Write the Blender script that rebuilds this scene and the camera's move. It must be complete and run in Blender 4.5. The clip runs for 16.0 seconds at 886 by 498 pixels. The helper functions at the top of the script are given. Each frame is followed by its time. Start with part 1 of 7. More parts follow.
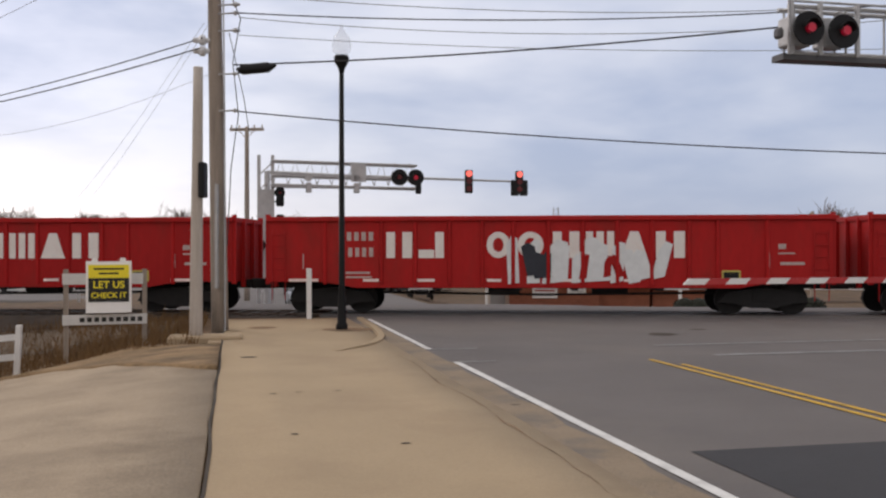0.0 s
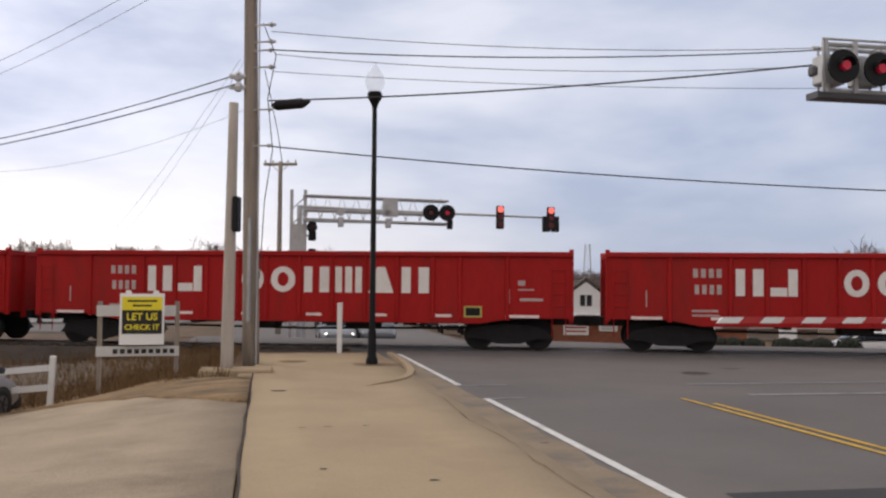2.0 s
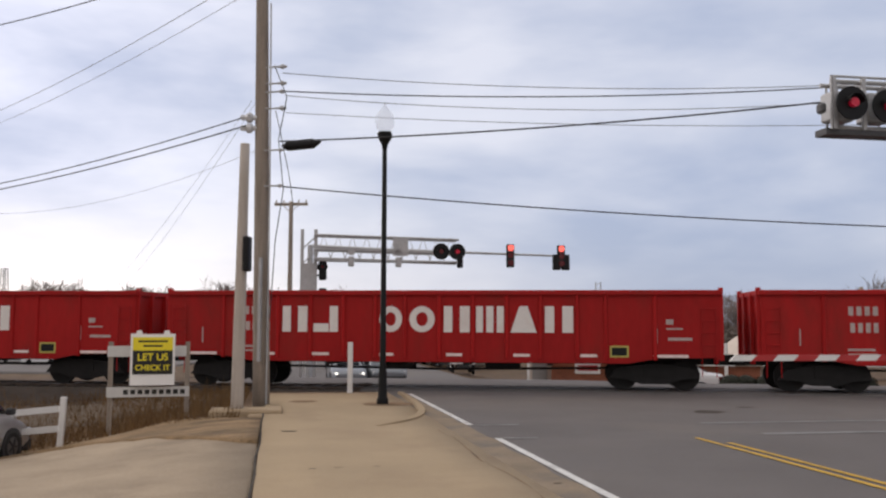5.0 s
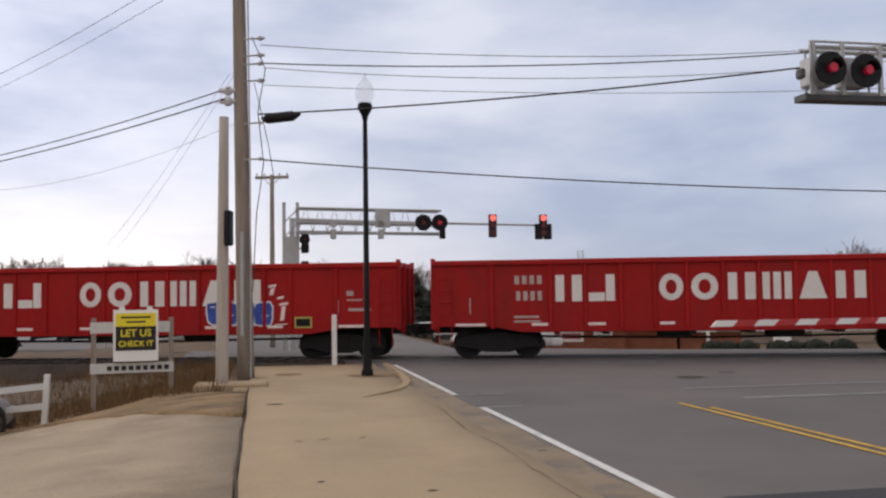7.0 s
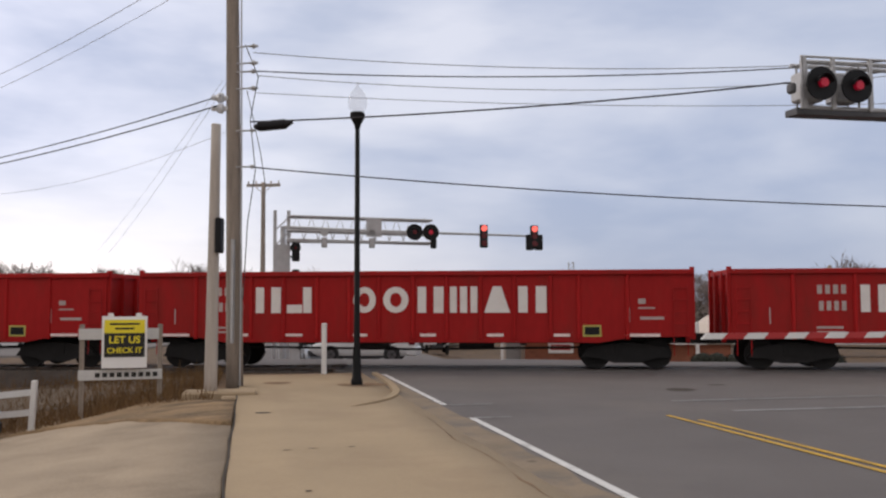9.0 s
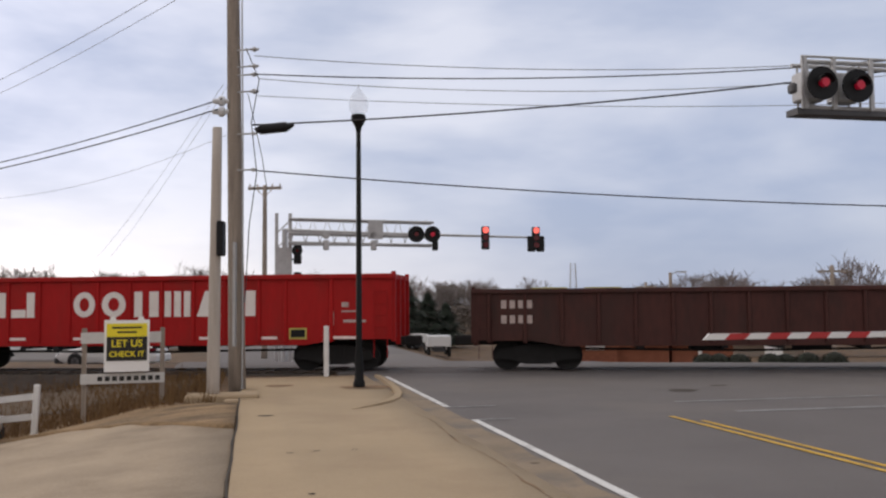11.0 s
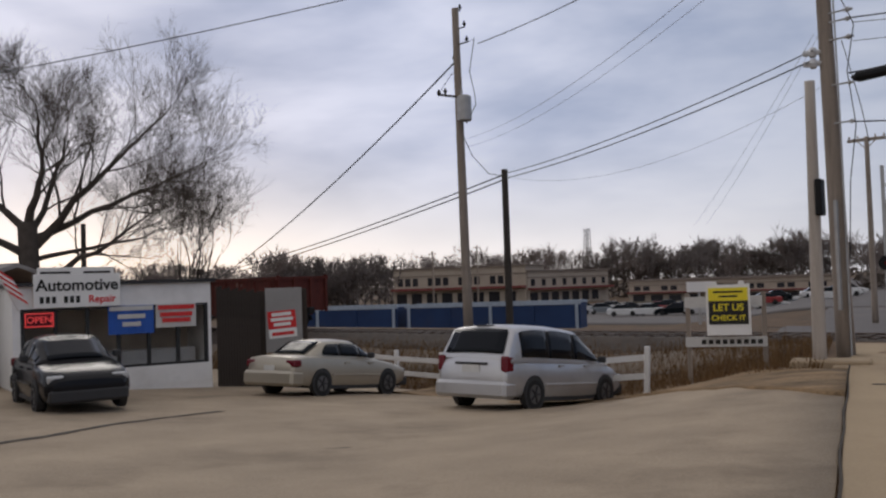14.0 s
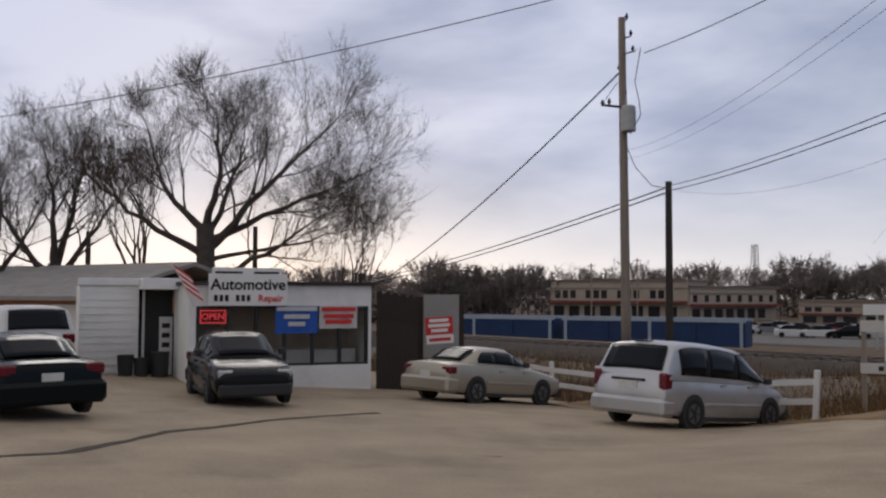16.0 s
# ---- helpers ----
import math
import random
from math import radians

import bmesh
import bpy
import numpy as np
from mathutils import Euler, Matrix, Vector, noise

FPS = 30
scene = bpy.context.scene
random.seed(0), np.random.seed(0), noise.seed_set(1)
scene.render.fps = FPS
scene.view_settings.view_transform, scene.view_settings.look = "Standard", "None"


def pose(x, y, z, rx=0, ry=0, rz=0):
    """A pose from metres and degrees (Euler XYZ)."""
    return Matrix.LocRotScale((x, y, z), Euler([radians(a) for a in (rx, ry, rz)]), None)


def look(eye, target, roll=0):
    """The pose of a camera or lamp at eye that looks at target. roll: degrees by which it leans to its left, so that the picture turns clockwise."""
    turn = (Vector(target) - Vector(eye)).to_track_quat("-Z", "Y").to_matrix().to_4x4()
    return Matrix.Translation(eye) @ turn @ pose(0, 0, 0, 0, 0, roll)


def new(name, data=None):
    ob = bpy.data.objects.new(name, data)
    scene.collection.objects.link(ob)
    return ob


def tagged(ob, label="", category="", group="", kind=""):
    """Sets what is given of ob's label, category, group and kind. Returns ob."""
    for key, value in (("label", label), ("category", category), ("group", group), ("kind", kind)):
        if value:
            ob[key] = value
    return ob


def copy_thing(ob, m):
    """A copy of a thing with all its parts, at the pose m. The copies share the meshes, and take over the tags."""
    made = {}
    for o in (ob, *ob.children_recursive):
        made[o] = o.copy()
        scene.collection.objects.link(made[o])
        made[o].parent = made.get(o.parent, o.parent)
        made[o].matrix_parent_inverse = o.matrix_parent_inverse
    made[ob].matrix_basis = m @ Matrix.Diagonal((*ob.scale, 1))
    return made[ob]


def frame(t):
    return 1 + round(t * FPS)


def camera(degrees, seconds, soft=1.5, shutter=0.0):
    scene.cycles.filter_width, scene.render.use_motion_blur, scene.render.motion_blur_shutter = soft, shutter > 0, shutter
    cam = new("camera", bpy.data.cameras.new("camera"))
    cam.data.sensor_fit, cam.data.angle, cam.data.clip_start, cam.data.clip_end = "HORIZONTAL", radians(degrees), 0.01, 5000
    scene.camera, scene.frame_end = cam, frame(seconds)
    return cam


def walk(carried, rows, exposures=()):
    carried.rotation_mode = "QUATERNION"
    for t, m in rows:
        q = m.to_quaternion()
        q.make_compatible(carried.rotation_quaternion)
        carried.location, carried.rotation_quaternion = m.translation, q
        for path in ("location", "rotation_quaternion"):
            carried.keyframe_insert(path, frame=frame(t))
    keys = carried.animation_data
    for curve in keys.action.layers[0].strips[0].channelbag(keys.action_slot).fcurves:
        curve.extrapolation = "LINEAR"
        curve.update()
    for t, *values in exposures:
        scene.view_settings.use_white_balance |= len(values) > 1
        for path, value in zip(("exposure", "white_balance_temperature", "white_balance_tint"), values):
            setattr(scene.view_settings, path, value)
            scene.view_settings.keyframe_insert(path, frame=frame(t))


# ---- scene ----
# a person stands beside the road and pans a phone by hand
cam = camera(50.2, 16.0, soft=2.3)
PATH = [
    (0.0, pose(0, 0, 1.85, 90.12, 0.09, 4.74)),
    (0.5, pose(0, 0, 1.85, 90.41, -0.63, 3.95)),
    (1.0, pose(0, 0, 1.85, 91.40, -0.16, 6.24)),
    (1.5, pose(0, 0, 1.85, 92.08, -0.28, 6.53)),
    (2.0, pose(0, 0, 1.85, 92.26, -0.48, 6.60)),
    (2.5, pose(0, 0, 1.85, 92.25, -0.90, 5.65)),
    (3.0, pose(0, 0, 1.85, 93.08, -0.17, 6.57)),
    (3.5, pose(0, 0, 1.85, 94.47, -0.30, 6.94)),
    (6.0, pose(0, 0, 1.85, 94.62, -0.12, 7.35)),
    (6.5, pose(0, 0, 1.85, 92.79, 0.64, 6.58)),
    (7.0, pose(0, 0, 1.85, 92.84, 0.77, 6.24)),
    (7.5, pose(0, 0, 1.85, 92.75, 0.47, 5.66)),
    (8.0, pose(0, 0, 1.85, 93.22, 0.30, 5.62)),
    (8.5, pose(0, 0, 1.85, 93.43, 0.26, 5.86)),
    (9.0, pose(0, 0, 1.85, 93.43, 0.16, 5.66)),
    (11.5, pose(0, 0, 1.85, 93.57, 0.67, 5.99)),
    (12.0, pose(0, 0, 1.85, 92.99, 0.96, 6.60)),
    (12.5, pose(0, 0, 1.85, 92.70, 1.12, 9.39)),
    (12.8, pose(0, 0, 1.85, 92.68, 1.85, 15.3)),
    (13.0, pose(0, 0, 1.85, 92.68, 2.33, 22.02)),
    (13.2, pose(0, 0, 1.85, 93.12, 2.55, 27.68)),
    (13.5, pose(0, 0, 1.85, 93.41, 2.42, 32.68)),
    (14.0, pose(0, 0, 1.85, 92.13, 1.91, 40.91)),
    (14.5, pose(0, 0, 1.85, 92.26, 1.56, 47.20)),
    (15.0, pose(0, 0, 1.85, 93.06, 1.25, 50.48)),
    (15.5, pose(0, 0, 1.85, 92.80, 0.34, 51.24)),
    (16.0, pose(0, 0, 1.85, 92.86, -0.21, 50.40)),]
walk(cam, PATH, [(0, 0.12, 6800, 11), (0.5, 0.24, 6800, 11), (1.5, 0.14, 6800, 11), (3.7, 0.14, 6800, 11), (6.0, 0.07, 6750, 11), (12.0, 0.05, 6700, 11), (12.8, -0.03, 6600, 10), (13.5, -0.32, 6500, 10), (14.3, -0.56, 6350, 10), (16, -0.57, 6350, 10)])

# ---------------------------------------------------------------- light
world = bpy.data.worlds.new("overcast_sky")
scene.world = world
world.use_nodes = True
wn, wl = world.node_tree.nodes, world.node_tree.links
wn.clear()


def wnode(kind, **values):
    n = wn.new(kind)
    for k, v in values.items():
        if k in n.inputs:
            n.inputs[k].default_value = v
    return n


def wmath(op, a, b=None, clamp=False):
    n = wn.new("ShaderNodeMath")
    n.operation, n.use_clamp = op, clamp
    for i, v in enumerate((a, b)):
        if v is None:
            continue
        if isinstance(v, (int, float)):
            n.inputs[i].default_value = v
        else:
            wl.new(v, n.inputs[i])
    return n.outputs[0]


def wmix(f, a, b):
    n = wn.new("ShaderNodeMix")
    n.data_type = "RGBA"
    for i, v in ((0, f), (6, a), (7, b)):
        if isinstance(v, (tuple, float, int)):
            n.inputs[i].default_value = v
        else:
            wl.new(v, n.inputs[i])
    return n.outputs[2]


coord = wn.new("ShaderNodeTexCoord")
split = wn.new("ShaderNodeSeparateXYZ")
wl.new(coord.outputs["Generated"], split.inputs[0])
SX, SY, SZ = split.outputs
flatmap = wn.new("ShaderNodeMapping")
flatmap.inputs["Scale"].default_value = (1.0, 1.0, 3.2)
wl.new(coord.outputs["Generated"], flatmap.inputs[0])
cloud = wnode("ShaderNodeTexNoise", Scale=2.3, Detail=5.0, Roughness=0.5, Distortion=0.25)
wl.new(flatmap.outputs[0], cloud.inputs["Vector"])
fine = wnode("ShaderNodeTexNoise", Scale=6.5, Detail=4.0, Roughness=0.5)
wl.new(flatmap.outputs[0], fine.inputs["Vector"])
mass = wmath("ADD", wmath("MULTIPLY", cloud.outputs[0], 0.75), wmath("MULTIPLY", fine.outputs[0], 0.25))
east = wmath("MULTIPLY", wmath("ADD", SX, 0.08), 2.0, True)
west = wmath("ADD", wmath("MULTIPLY", SX, -0.95), wmath("MULTIPLY", SY, 0.38))
west = wmath("MULTIPLY", wmath("SUBTRACT", west, 0.34), 1.6, True)
thick = wmath("ADD", wmath("MULTIPLY", wmath("SUBTRACT", mass, 0.41), 5.0), wmath("MULTIPLY", west, 0.30), True)
sky = wn.new("ShaderNodeTexSky")
sky.sky_type, sky.sun_disc = "NISHITA", False
sky.sun_elevation, sky.sun_rotation = radians(9), radians(-62)
sky_dim = wmix(0.975, sky.outputs[0], (0.0, 0.0, 0.0, 1))
cloud_col = wmix(thick, (0.38, 0.45, 0.63, 1), (0.67, 0.71, 0.84, 1))
side = wmath("MULTIPLY", wmath("SUBTRACT", wmath("MULTIPLY", SX, -1.0), 0.22), 2.2, True)
cloud_col = wmix(wmath("MULTIPLY", side, 0.8), cloud_col, wmix(thick, (0.49, 0.56, 0.79, 1), (0.97, 1.0, 1.22, 1)))
cloud_col = wmix(wmath("MULTIPLY", east, 0.75), cloud_col, wmix(thick, (0.31, 0.39, 0.58, 1), (0.41, 0.48, 0.64, 1)))
# the west glows under the cloud deck
low = wmath("SUBTRACT", 1.0, wmath("MULTIPLY", wmath("ABSOLUTE", SZ), 6.5), True)
low = wmath("POWER", low, 1.6)
haze = wmix(wmath("MULTIPLY", low, 0.55), cloud_col, wmix(west, (0.40, 0.45, 0.56, 1), (0.76, 0.78, 0.87, 1)))
glow = wmix(wmath("MULTIPLY", wmath("MULTIPLY", west, low), 0.9), haze, (1.55, 1.45, 1.38, 1))
# overhead and behind, the cloud deck is plain pale grey
over = wmath("MULTIPLY", wmath("SUBTRACT", SZ, 0.36), 2.6, True)
behind = wmath("MULTIPLY", wmath("SUBTRACT", wmath("MULTIPLY", SY, -1.0), 0.15), 1.6, True)
plain = wmath("MAXIMUM", over, behind)
glow = wmix(wmath("MULTIPLY", plain, 0.9), glow, (0.82, 0.77, 0.76, 1))
total = wn.new("ShaderNodeMix")
total.data_type, total.blend_type = "RGBA", "ADD"
total.inputs[0].default_value = 0.35
wl.new(glow, total.inputs[6])
wl.new(sky_dim, total.inputs[7])
back = wnode("ShaderNodeBackground", Strength=1.0)
wl.new(total.outputs[2], back.inputs[0])
wout = wn.new("ShaderNodeOutputWorld")
wl.new(back.outputs[0], wout.inputs[0])

sun = new("sun", bpy.data.lights.new("sun", "SUN"))
sun.data.energy, sun.data.angle, sun.data.color = 0.8, radians(25), (1.0, 0.92, 0.82)
sun.matrix_world = look((-40, 21, 26), (0, 0, 0))

# ---------------------------------------------------------------- materials
def material(name, color, rough=0.8, metal=0.0, vary=0.12, scale=3.0, fine=40.0, bump=0.0, dirt=None, dirt_amount=0.4,
             dirt_scale=0.8, emit=0.0, piece=0.0, stretch=(1, 1, 1), spec=0.4):
    """Procedural surface: grain at two scales, stains with a shape of their own, fine relief."""
    m = bpy.data.materials.new(name)
    m.use_nodes = True
    n, l = m.node_tree.nodes, m.node_tree.links
    b = n["Principled BSDF"]
    b.inputs["Roughness"].default_value = rough
    b.inputs["Metallic"].default_value = metal
    b.inputs["Specular IOR Level"].default_value = spec
    tc = n.new("ShaderNodeTexCoord")
    mp = n.new("ShaderNodeMapping")
    mp.inputs["Scale"].default_value = stretch
    l.new(tc.outputs["Object"], mp.inputs[0])
    big = n.new("ShaderNodeTexNoise")
    big.inputs["Scale"].default_value, big.inputs["Detail"].default_value = scale, 4.0
    small = n.new("ShaderNodeTexNoise")
    small.inputs["Scale"].default_value, small.inputs["Detail"].default_value = fine, 3.0
    l.new(mp.outputs[0], big.inputs["Vector"])
    l.new(mp.outputs[0], small.inputs["Vector"])
    add = n.new("ShaderNodeMath")
    add.operation = "ADD"
    l.new(big.outputs[0], add.inputs[0])
    l.new(small.outputs[0], add.inputs[1])
    rng = n.new("ShaderNodeMapRange")
    rng.inputs[1].default_value, rng.inputs[2].default_value = 0.7, 1.3
    rng.inputs[3].default_value, rng.inputs[4].default_value = 1 - vary, 1 + vary
    l.new(add.outputs[0], rng.inputs[0])
    last = rng.outputs[0]
    if piece:
        info = n.new("ShaderNodeObjectInfo")
        pr = n.new("ShaderNodeMapRange")
        pr.inputs[3].default_value, pr.inputs[4].default_value = 1 - piece, 1 + piece
        l.new(info.outputs["Random"], pr.inputs[0])
        mu = n.new("ShaderNodeMath")
        mu.operation = "MULTIPLY"
        l.new(last, mu.inputs[0])
        l.new(pr.outputs[0], mu.inputs[1])
        last = mu.outputs[0]
    sc = n.new("ShaderNodeVectorMath")
    sc.operation = "SCALE"
    sc.inputs[0].default_value = color
    l.new(last, sc.inputs["Scale"])
    col = sc.outputs[0]
    if dirt:
        st = n.new("ShaderNodeTexNoise")
        st.inputs["Scale"].default_value, st.inputs["Detail"].default_value, st.inputs["Roughness"].default_value = dirt_scale, 6.0, 0.65
        l.new(mp.outputs[0], st.inputs["Vector"])
        sr = n.new("ShaderNodeMapRange")
        sr.inputs[1].default_value, sr.inputs[2].default_value = 0.5, 0.68
        sr.inputs[4].default_value = dirt_amount
        l.new(st.outputs[0], sr.inputs[0])
        mx = n.new("ShaderNodeMix")
        mx.data_type = "RGBA"
        l.new(sr.outputs[0], mx.inputs[0])
        l.new(col, mx.inputs[6])
        mx.inputs[7].default_value = (*dirt, 1)
        col = mx.outputs[2]
    l.new(col, b.inputs["Base Color"])
    if bump:
        bp = n.new("ShaderNodeBump")
        bp.inputs["Strength"].default_value, bp.inputs["Distance"].default_value = min(1.0, bump * 2), 0.02
        l.new(add.outputs[0], bp.inputs["Height"])
        l.new(bp.outputs[0], b.inputs["Normal"])
    if emit:
        b.inputs["Emission Color"].default_value = (*color, 1)
        b.inputs["Emission Strength"].default_value = emit
    return m


def glass(name, color, alpha=0.35):
    m = bpy.data.materials.new(name)
    m.use_nodes = True
    b = m.node_tree.nodes["Principled BSDF"]
    b.inputs["Base Color"].default_value = (*color, 1)
    b.inputs["Roughness"].default_value = 0.06
    b.inputs["Alpha"].default_value = alpha
    b.inputs["Specular IOR Level"].default_value = 0.6
    return m


M = dict(
    asphalt=material("asphalt", (0.128, 0.117, 0.112), 0.85, vary=0.14, scale=0.5, fine=60, bump=0.2, dirt=(0.175, 0.155, 0.135), dirt_amount=0.6, dirt_scale=0.16),
    fresh_asphalt=material("fresh_asphalt", (0.035, 0.035, 0.038), 0.8, vary=0.2, scale=0.8, fine=60, bump=0.2),
    concrete=material("concrete_walk", (0.352, 0.268, 0.168), 0.9, vary=0.10, scale=0.6, fine=45, bump=0.12, dirt=(0.265, 0.19, 0.122), dirt_amount=0.6, dirt_scale=0.35),
    lot=material("worn_lot", (0.345, 0.272, 0.190), 0.9, vary=0.20, scale=0.7, fine=34, bump=0.35, dirt=(0.19, 0.146, 0.10), dirt_amount=0.7, dirt_scale=0.42),
    joint=material("joint_dirt", (0.05, 0.04, 0.03), 0.95, vary=0.2),
    earth=material("winter_grass", (0.108, 0.066, 0.034), 0.95, vary=0.4, scale=0.7, fine=12, bump=0.5, dirt=(0.060, 0.044, 0.026), dirt_amount=0.8, dirt_scale=0.4),
    dirt=material("bare_dirt", (0.235, 0.15, 0.085), 0.95, vary=0.3, scale=1.2, fine=20, bump=0.6, dirt=(0.085, 0.058, 0.034), dirt_amount=0.8, dirt_scale=0.9),
    verge=material("verge_earth", (0.24, 0.160, 0.085), 0.95, vary=0.35, scale=1.6, fine=18, bump=0.6, dirt=(0.055, 0.038, 0.022), dirt_amount=0.9, dirt_scale=0.75, stretch=(0.6, 1.5, 1)),
    ballast=material("ballast", (0.07, 0.056, 0.046), 0.95, vary=0.3, scale=2.0, fine=22, bump=0.8),
    white_line=material("road_paint_white", (0.62, 0.62, 0.60), 0.7, vary=0.12, dirt=(0.16, 0.155, 0.15), dirt_amount=0.5, dirt_scale=2.5),
    faint_line=material("worn_paint_white", (0.24, 0.24, 0.24), 0.8, vary=0.2, dirt=(0.12, 0.118, 0.118), dirt_amount=0.9, dirt_scale=2.0),
    yellow_line=material("road_paint_yellow", (0.55, 0.33, 0.03), 0.7, vary=0.12, dirt=(0.17, 0.13, 0.07), dirt_amount=0.6, dirt_scale=2.5),
    gravel=material("gravel_shoulder", (0.185, 0.150, 0.115), 0.95, vary=0.3, scale=1.0, fine=14, bump=0.5, dirt=(0.12, 0.09, 0.06), dirt_amount=0.7, dirt_scale=0.5),
    rail=material("rail_steel", (0.12, 0.085, 0.065), 0.5, 0.4),
    sleeper=material("sleeper_wood", (0.07, 0.055, 0.045), 0.9, vary=0.3),
    red=material("gondola_red", (0.365, 0.013, 0.013), 0.6, spec=0.16, vary=0.10, scale=0.7, fine=9, dirt=(0.17, 0.022, 0.016), dirt_amount=0.6, dirt_scale=0.7, piece=0.10, stretch=(1, 1, 0.35)),
    maroon=material("gondola_maroon", (0.054, 0.014, 0.010), 0.7, vary=0.25, scale=0.9, fine=9, dirt=(0.030, 0.014, 0.011), dirt_amount=0.8, dirt_scale=0.7, stretch=(1, 1, 0.35)),
    maroon2=material("gondola_rust", (0.105, 0.021, 0.014), 0.75, vary=0.25, scale=0.9, fine=9, dirt=(0.034, 0.014, 0.010), dirt_amount=0.85, dirt_scale=0.9, stretch=(1, 1, 0.35)),
    inside=material("gondola_inside", (0.06, 0.03, 0.025), 0.9, vary=0.3),
    running=material("running_gear", (0.012, 0.011, 0.011), 0.8, vary=0.3, scale=4),
    stencil=material("stencil_white", (0.74, 0.70, 0.66), 0.6, vary=0.06, scale=6, dirt=(0.55, 0.42, 0.38), dirt_amount=0.35, dirt_scale=3),
    dull_stencil=material("dull_stencil", (0.45, 0.36, 0.33), 0.7, vary=0.2, scale=6),
    spray_white=material("spray_white", (0.66, 0.68, 0.68), 0.6, vary=0.1, scale=4),
    spray_black=material("spray_black", (0.022, 0.025, 0.035), 0.6, vary=0.2),
    spray_blue=material("spray_blue", (0.03, 0.08, 0.36), 0.6, vary=0.25, scale=3),
    reflector=material("reflector_strip", (0.80, 0.66, 0.62), 0.4),
    tag_yellow=material("tag_yellow", (0.45, 0.40, 0.10), 0.6),
    black=material("black_paint", (0.010, 0.010, 0.011), 0.5, vary=0.1, spec=0.2),
    galv=material("galvanised_steel", (0.42, 0.42, 0.42), 0.5, 0.4, vary=0.15, scale=4),
    pole_wood=material("pole_wood", (0.31, 0.26, 0.215), 0.9, vary=0.22, scale=2.2, fine=30, bump=0.4, dirt=(0.16, 0.13, 0.11), dirt_amount=0.6, dirt_scale=1.0, stretch=(6, 6, 0.4)),
    pole_pale=material("pole_pale", (0.44, 0.39, 0.34), 0.85, vary=0.14, scale=2.2, fine=30, bump=0.3, stretch=(6, 6, 0.4)),
    pole_dark=material("pole_dark", (0.05, 0.042, 0.036), 0.9, vary=0.25, stretch=(6, 6, 0.4)),
    lamp_green=material("lamp_post_paint", (0.010, 0.010, 0.010), 0.5, vary=0.1, spec=0.12),
    trim_steel=material("dark_steel", (0.09, 0.09, 0.095), 0.6, 0.2),
    wire=material("wire", (0.03, 0.03, 0.032), 0.6),
    scuff=material("scuffed_paint", (0.17, 0.085, 0.07), 0.8, vary=0.3, scale=6),
    pale_wire=material("pale_wire", (0.26, 0.27, 0.29), 0.6),
    porcelain=material("insulator", (0.55, 0.56, 0.58), 0.3),
    signal_red=material("signal_red", (1.0, 0.16, 0.13), 0.4, emit=0.9),
    flash_red=material("flasher_red", (0.50, 0.010, 0.04), 0.3, emit=0.10),
    lens_dark=material("lens_dark", (0.10, 0.005, 0.010), 0.25),
    white=material("white_paint", (0.72, 0.71, 0.69), 0.6, vary=0.06, dirt=(0.5, 0.47, 0.42), dirt_amount=0.3, dirt_scale=1.5),
    sign_white=material("sign_white", (0.80, 0.79, 0.77), 0.5, vary=0.03),
    sign_yellow=material("sign_yellow", (0.80, 0.66, 0.03), 0.5, vary=0.03),
    sign_black=material("sign_black", (0.015, 0.014, 0.012), 0.5),
    sign_red=material("sign_red", (0.62, 0.03, 0.03), 0.5, vary=0.06),
    sign_blue=material("sign_blue", (0.02, 0.09, 0.40), 0.5, vary=0.08),
    grey_board=material("grey_board", (0.55, 0.54, 0.52), 0.7, vary=0.1),
    gate_red=material("gate_red", (0.42, 0.03, 0.03), 0.5),
)


# ---------------------------------------------------------------- mesh tools
def part(name, bm, mat, parent=None, label="", m=None, smooth=False):
    """Link a bmesh as one mesh object under a thing or a part."""
    me = bpy.data.meshes.new(name)
    bmesh.ops.recalc_face_normals(bm, faces=bm.faces)
    bm.to_mesh(me)
    bm.free()
    for mm in (mat if isinstance(mat, (list, tuple)) else [mat]):
        me.materials.append(mm)
    if smooth:
        for p in me.polygons:
            p.use_smooth = True
    ob = new(name, me)
    if parent is not None:
        ob.parent = parent
    if m is not None:
        ob.matrix_basis = m
    if label:
        ob["label"] = label
    return ob


def shared(name, me, parent, m):
    """One more piece on a mesh that is there already."""
    ob = new(name, me)
    ob.parent, ob.matrix_basis = parent, m
    return ob


def thing(name, m, label, category, group="", kind=""):
    ob = new(name)
    ob.empty_display_size = 0.3
    ob.matrix_basis = m
    return tagged(ob, label, category, group, kind)


def box(bm, x0, x1, y0, y1, z0, z1, bevel=0.0, mi=0):
    vs = [bm.verts.new((x, y, z)) for x in (x0, x1) for y in (y0, y1) for z in (z0, z1)]
    fs = [bm.faces.new([vs[i] for i in f]) for f in ((0, 1, 3, 2), (4, 6, 7, 5), (0, 4, 5, 1), (2, 3, 7, 6), (0, 2, 6, 4), (1, 5, 7, 3))]
    for f in fs:
        f.material_index = mi
    if bevel:
        es = list({e for f in fs for e in f.edges})
        bmesh.ops.bevel(bm, geom=es, offset=bevel, segments=1, affect="EDGES", profile=0.5)
    return bm


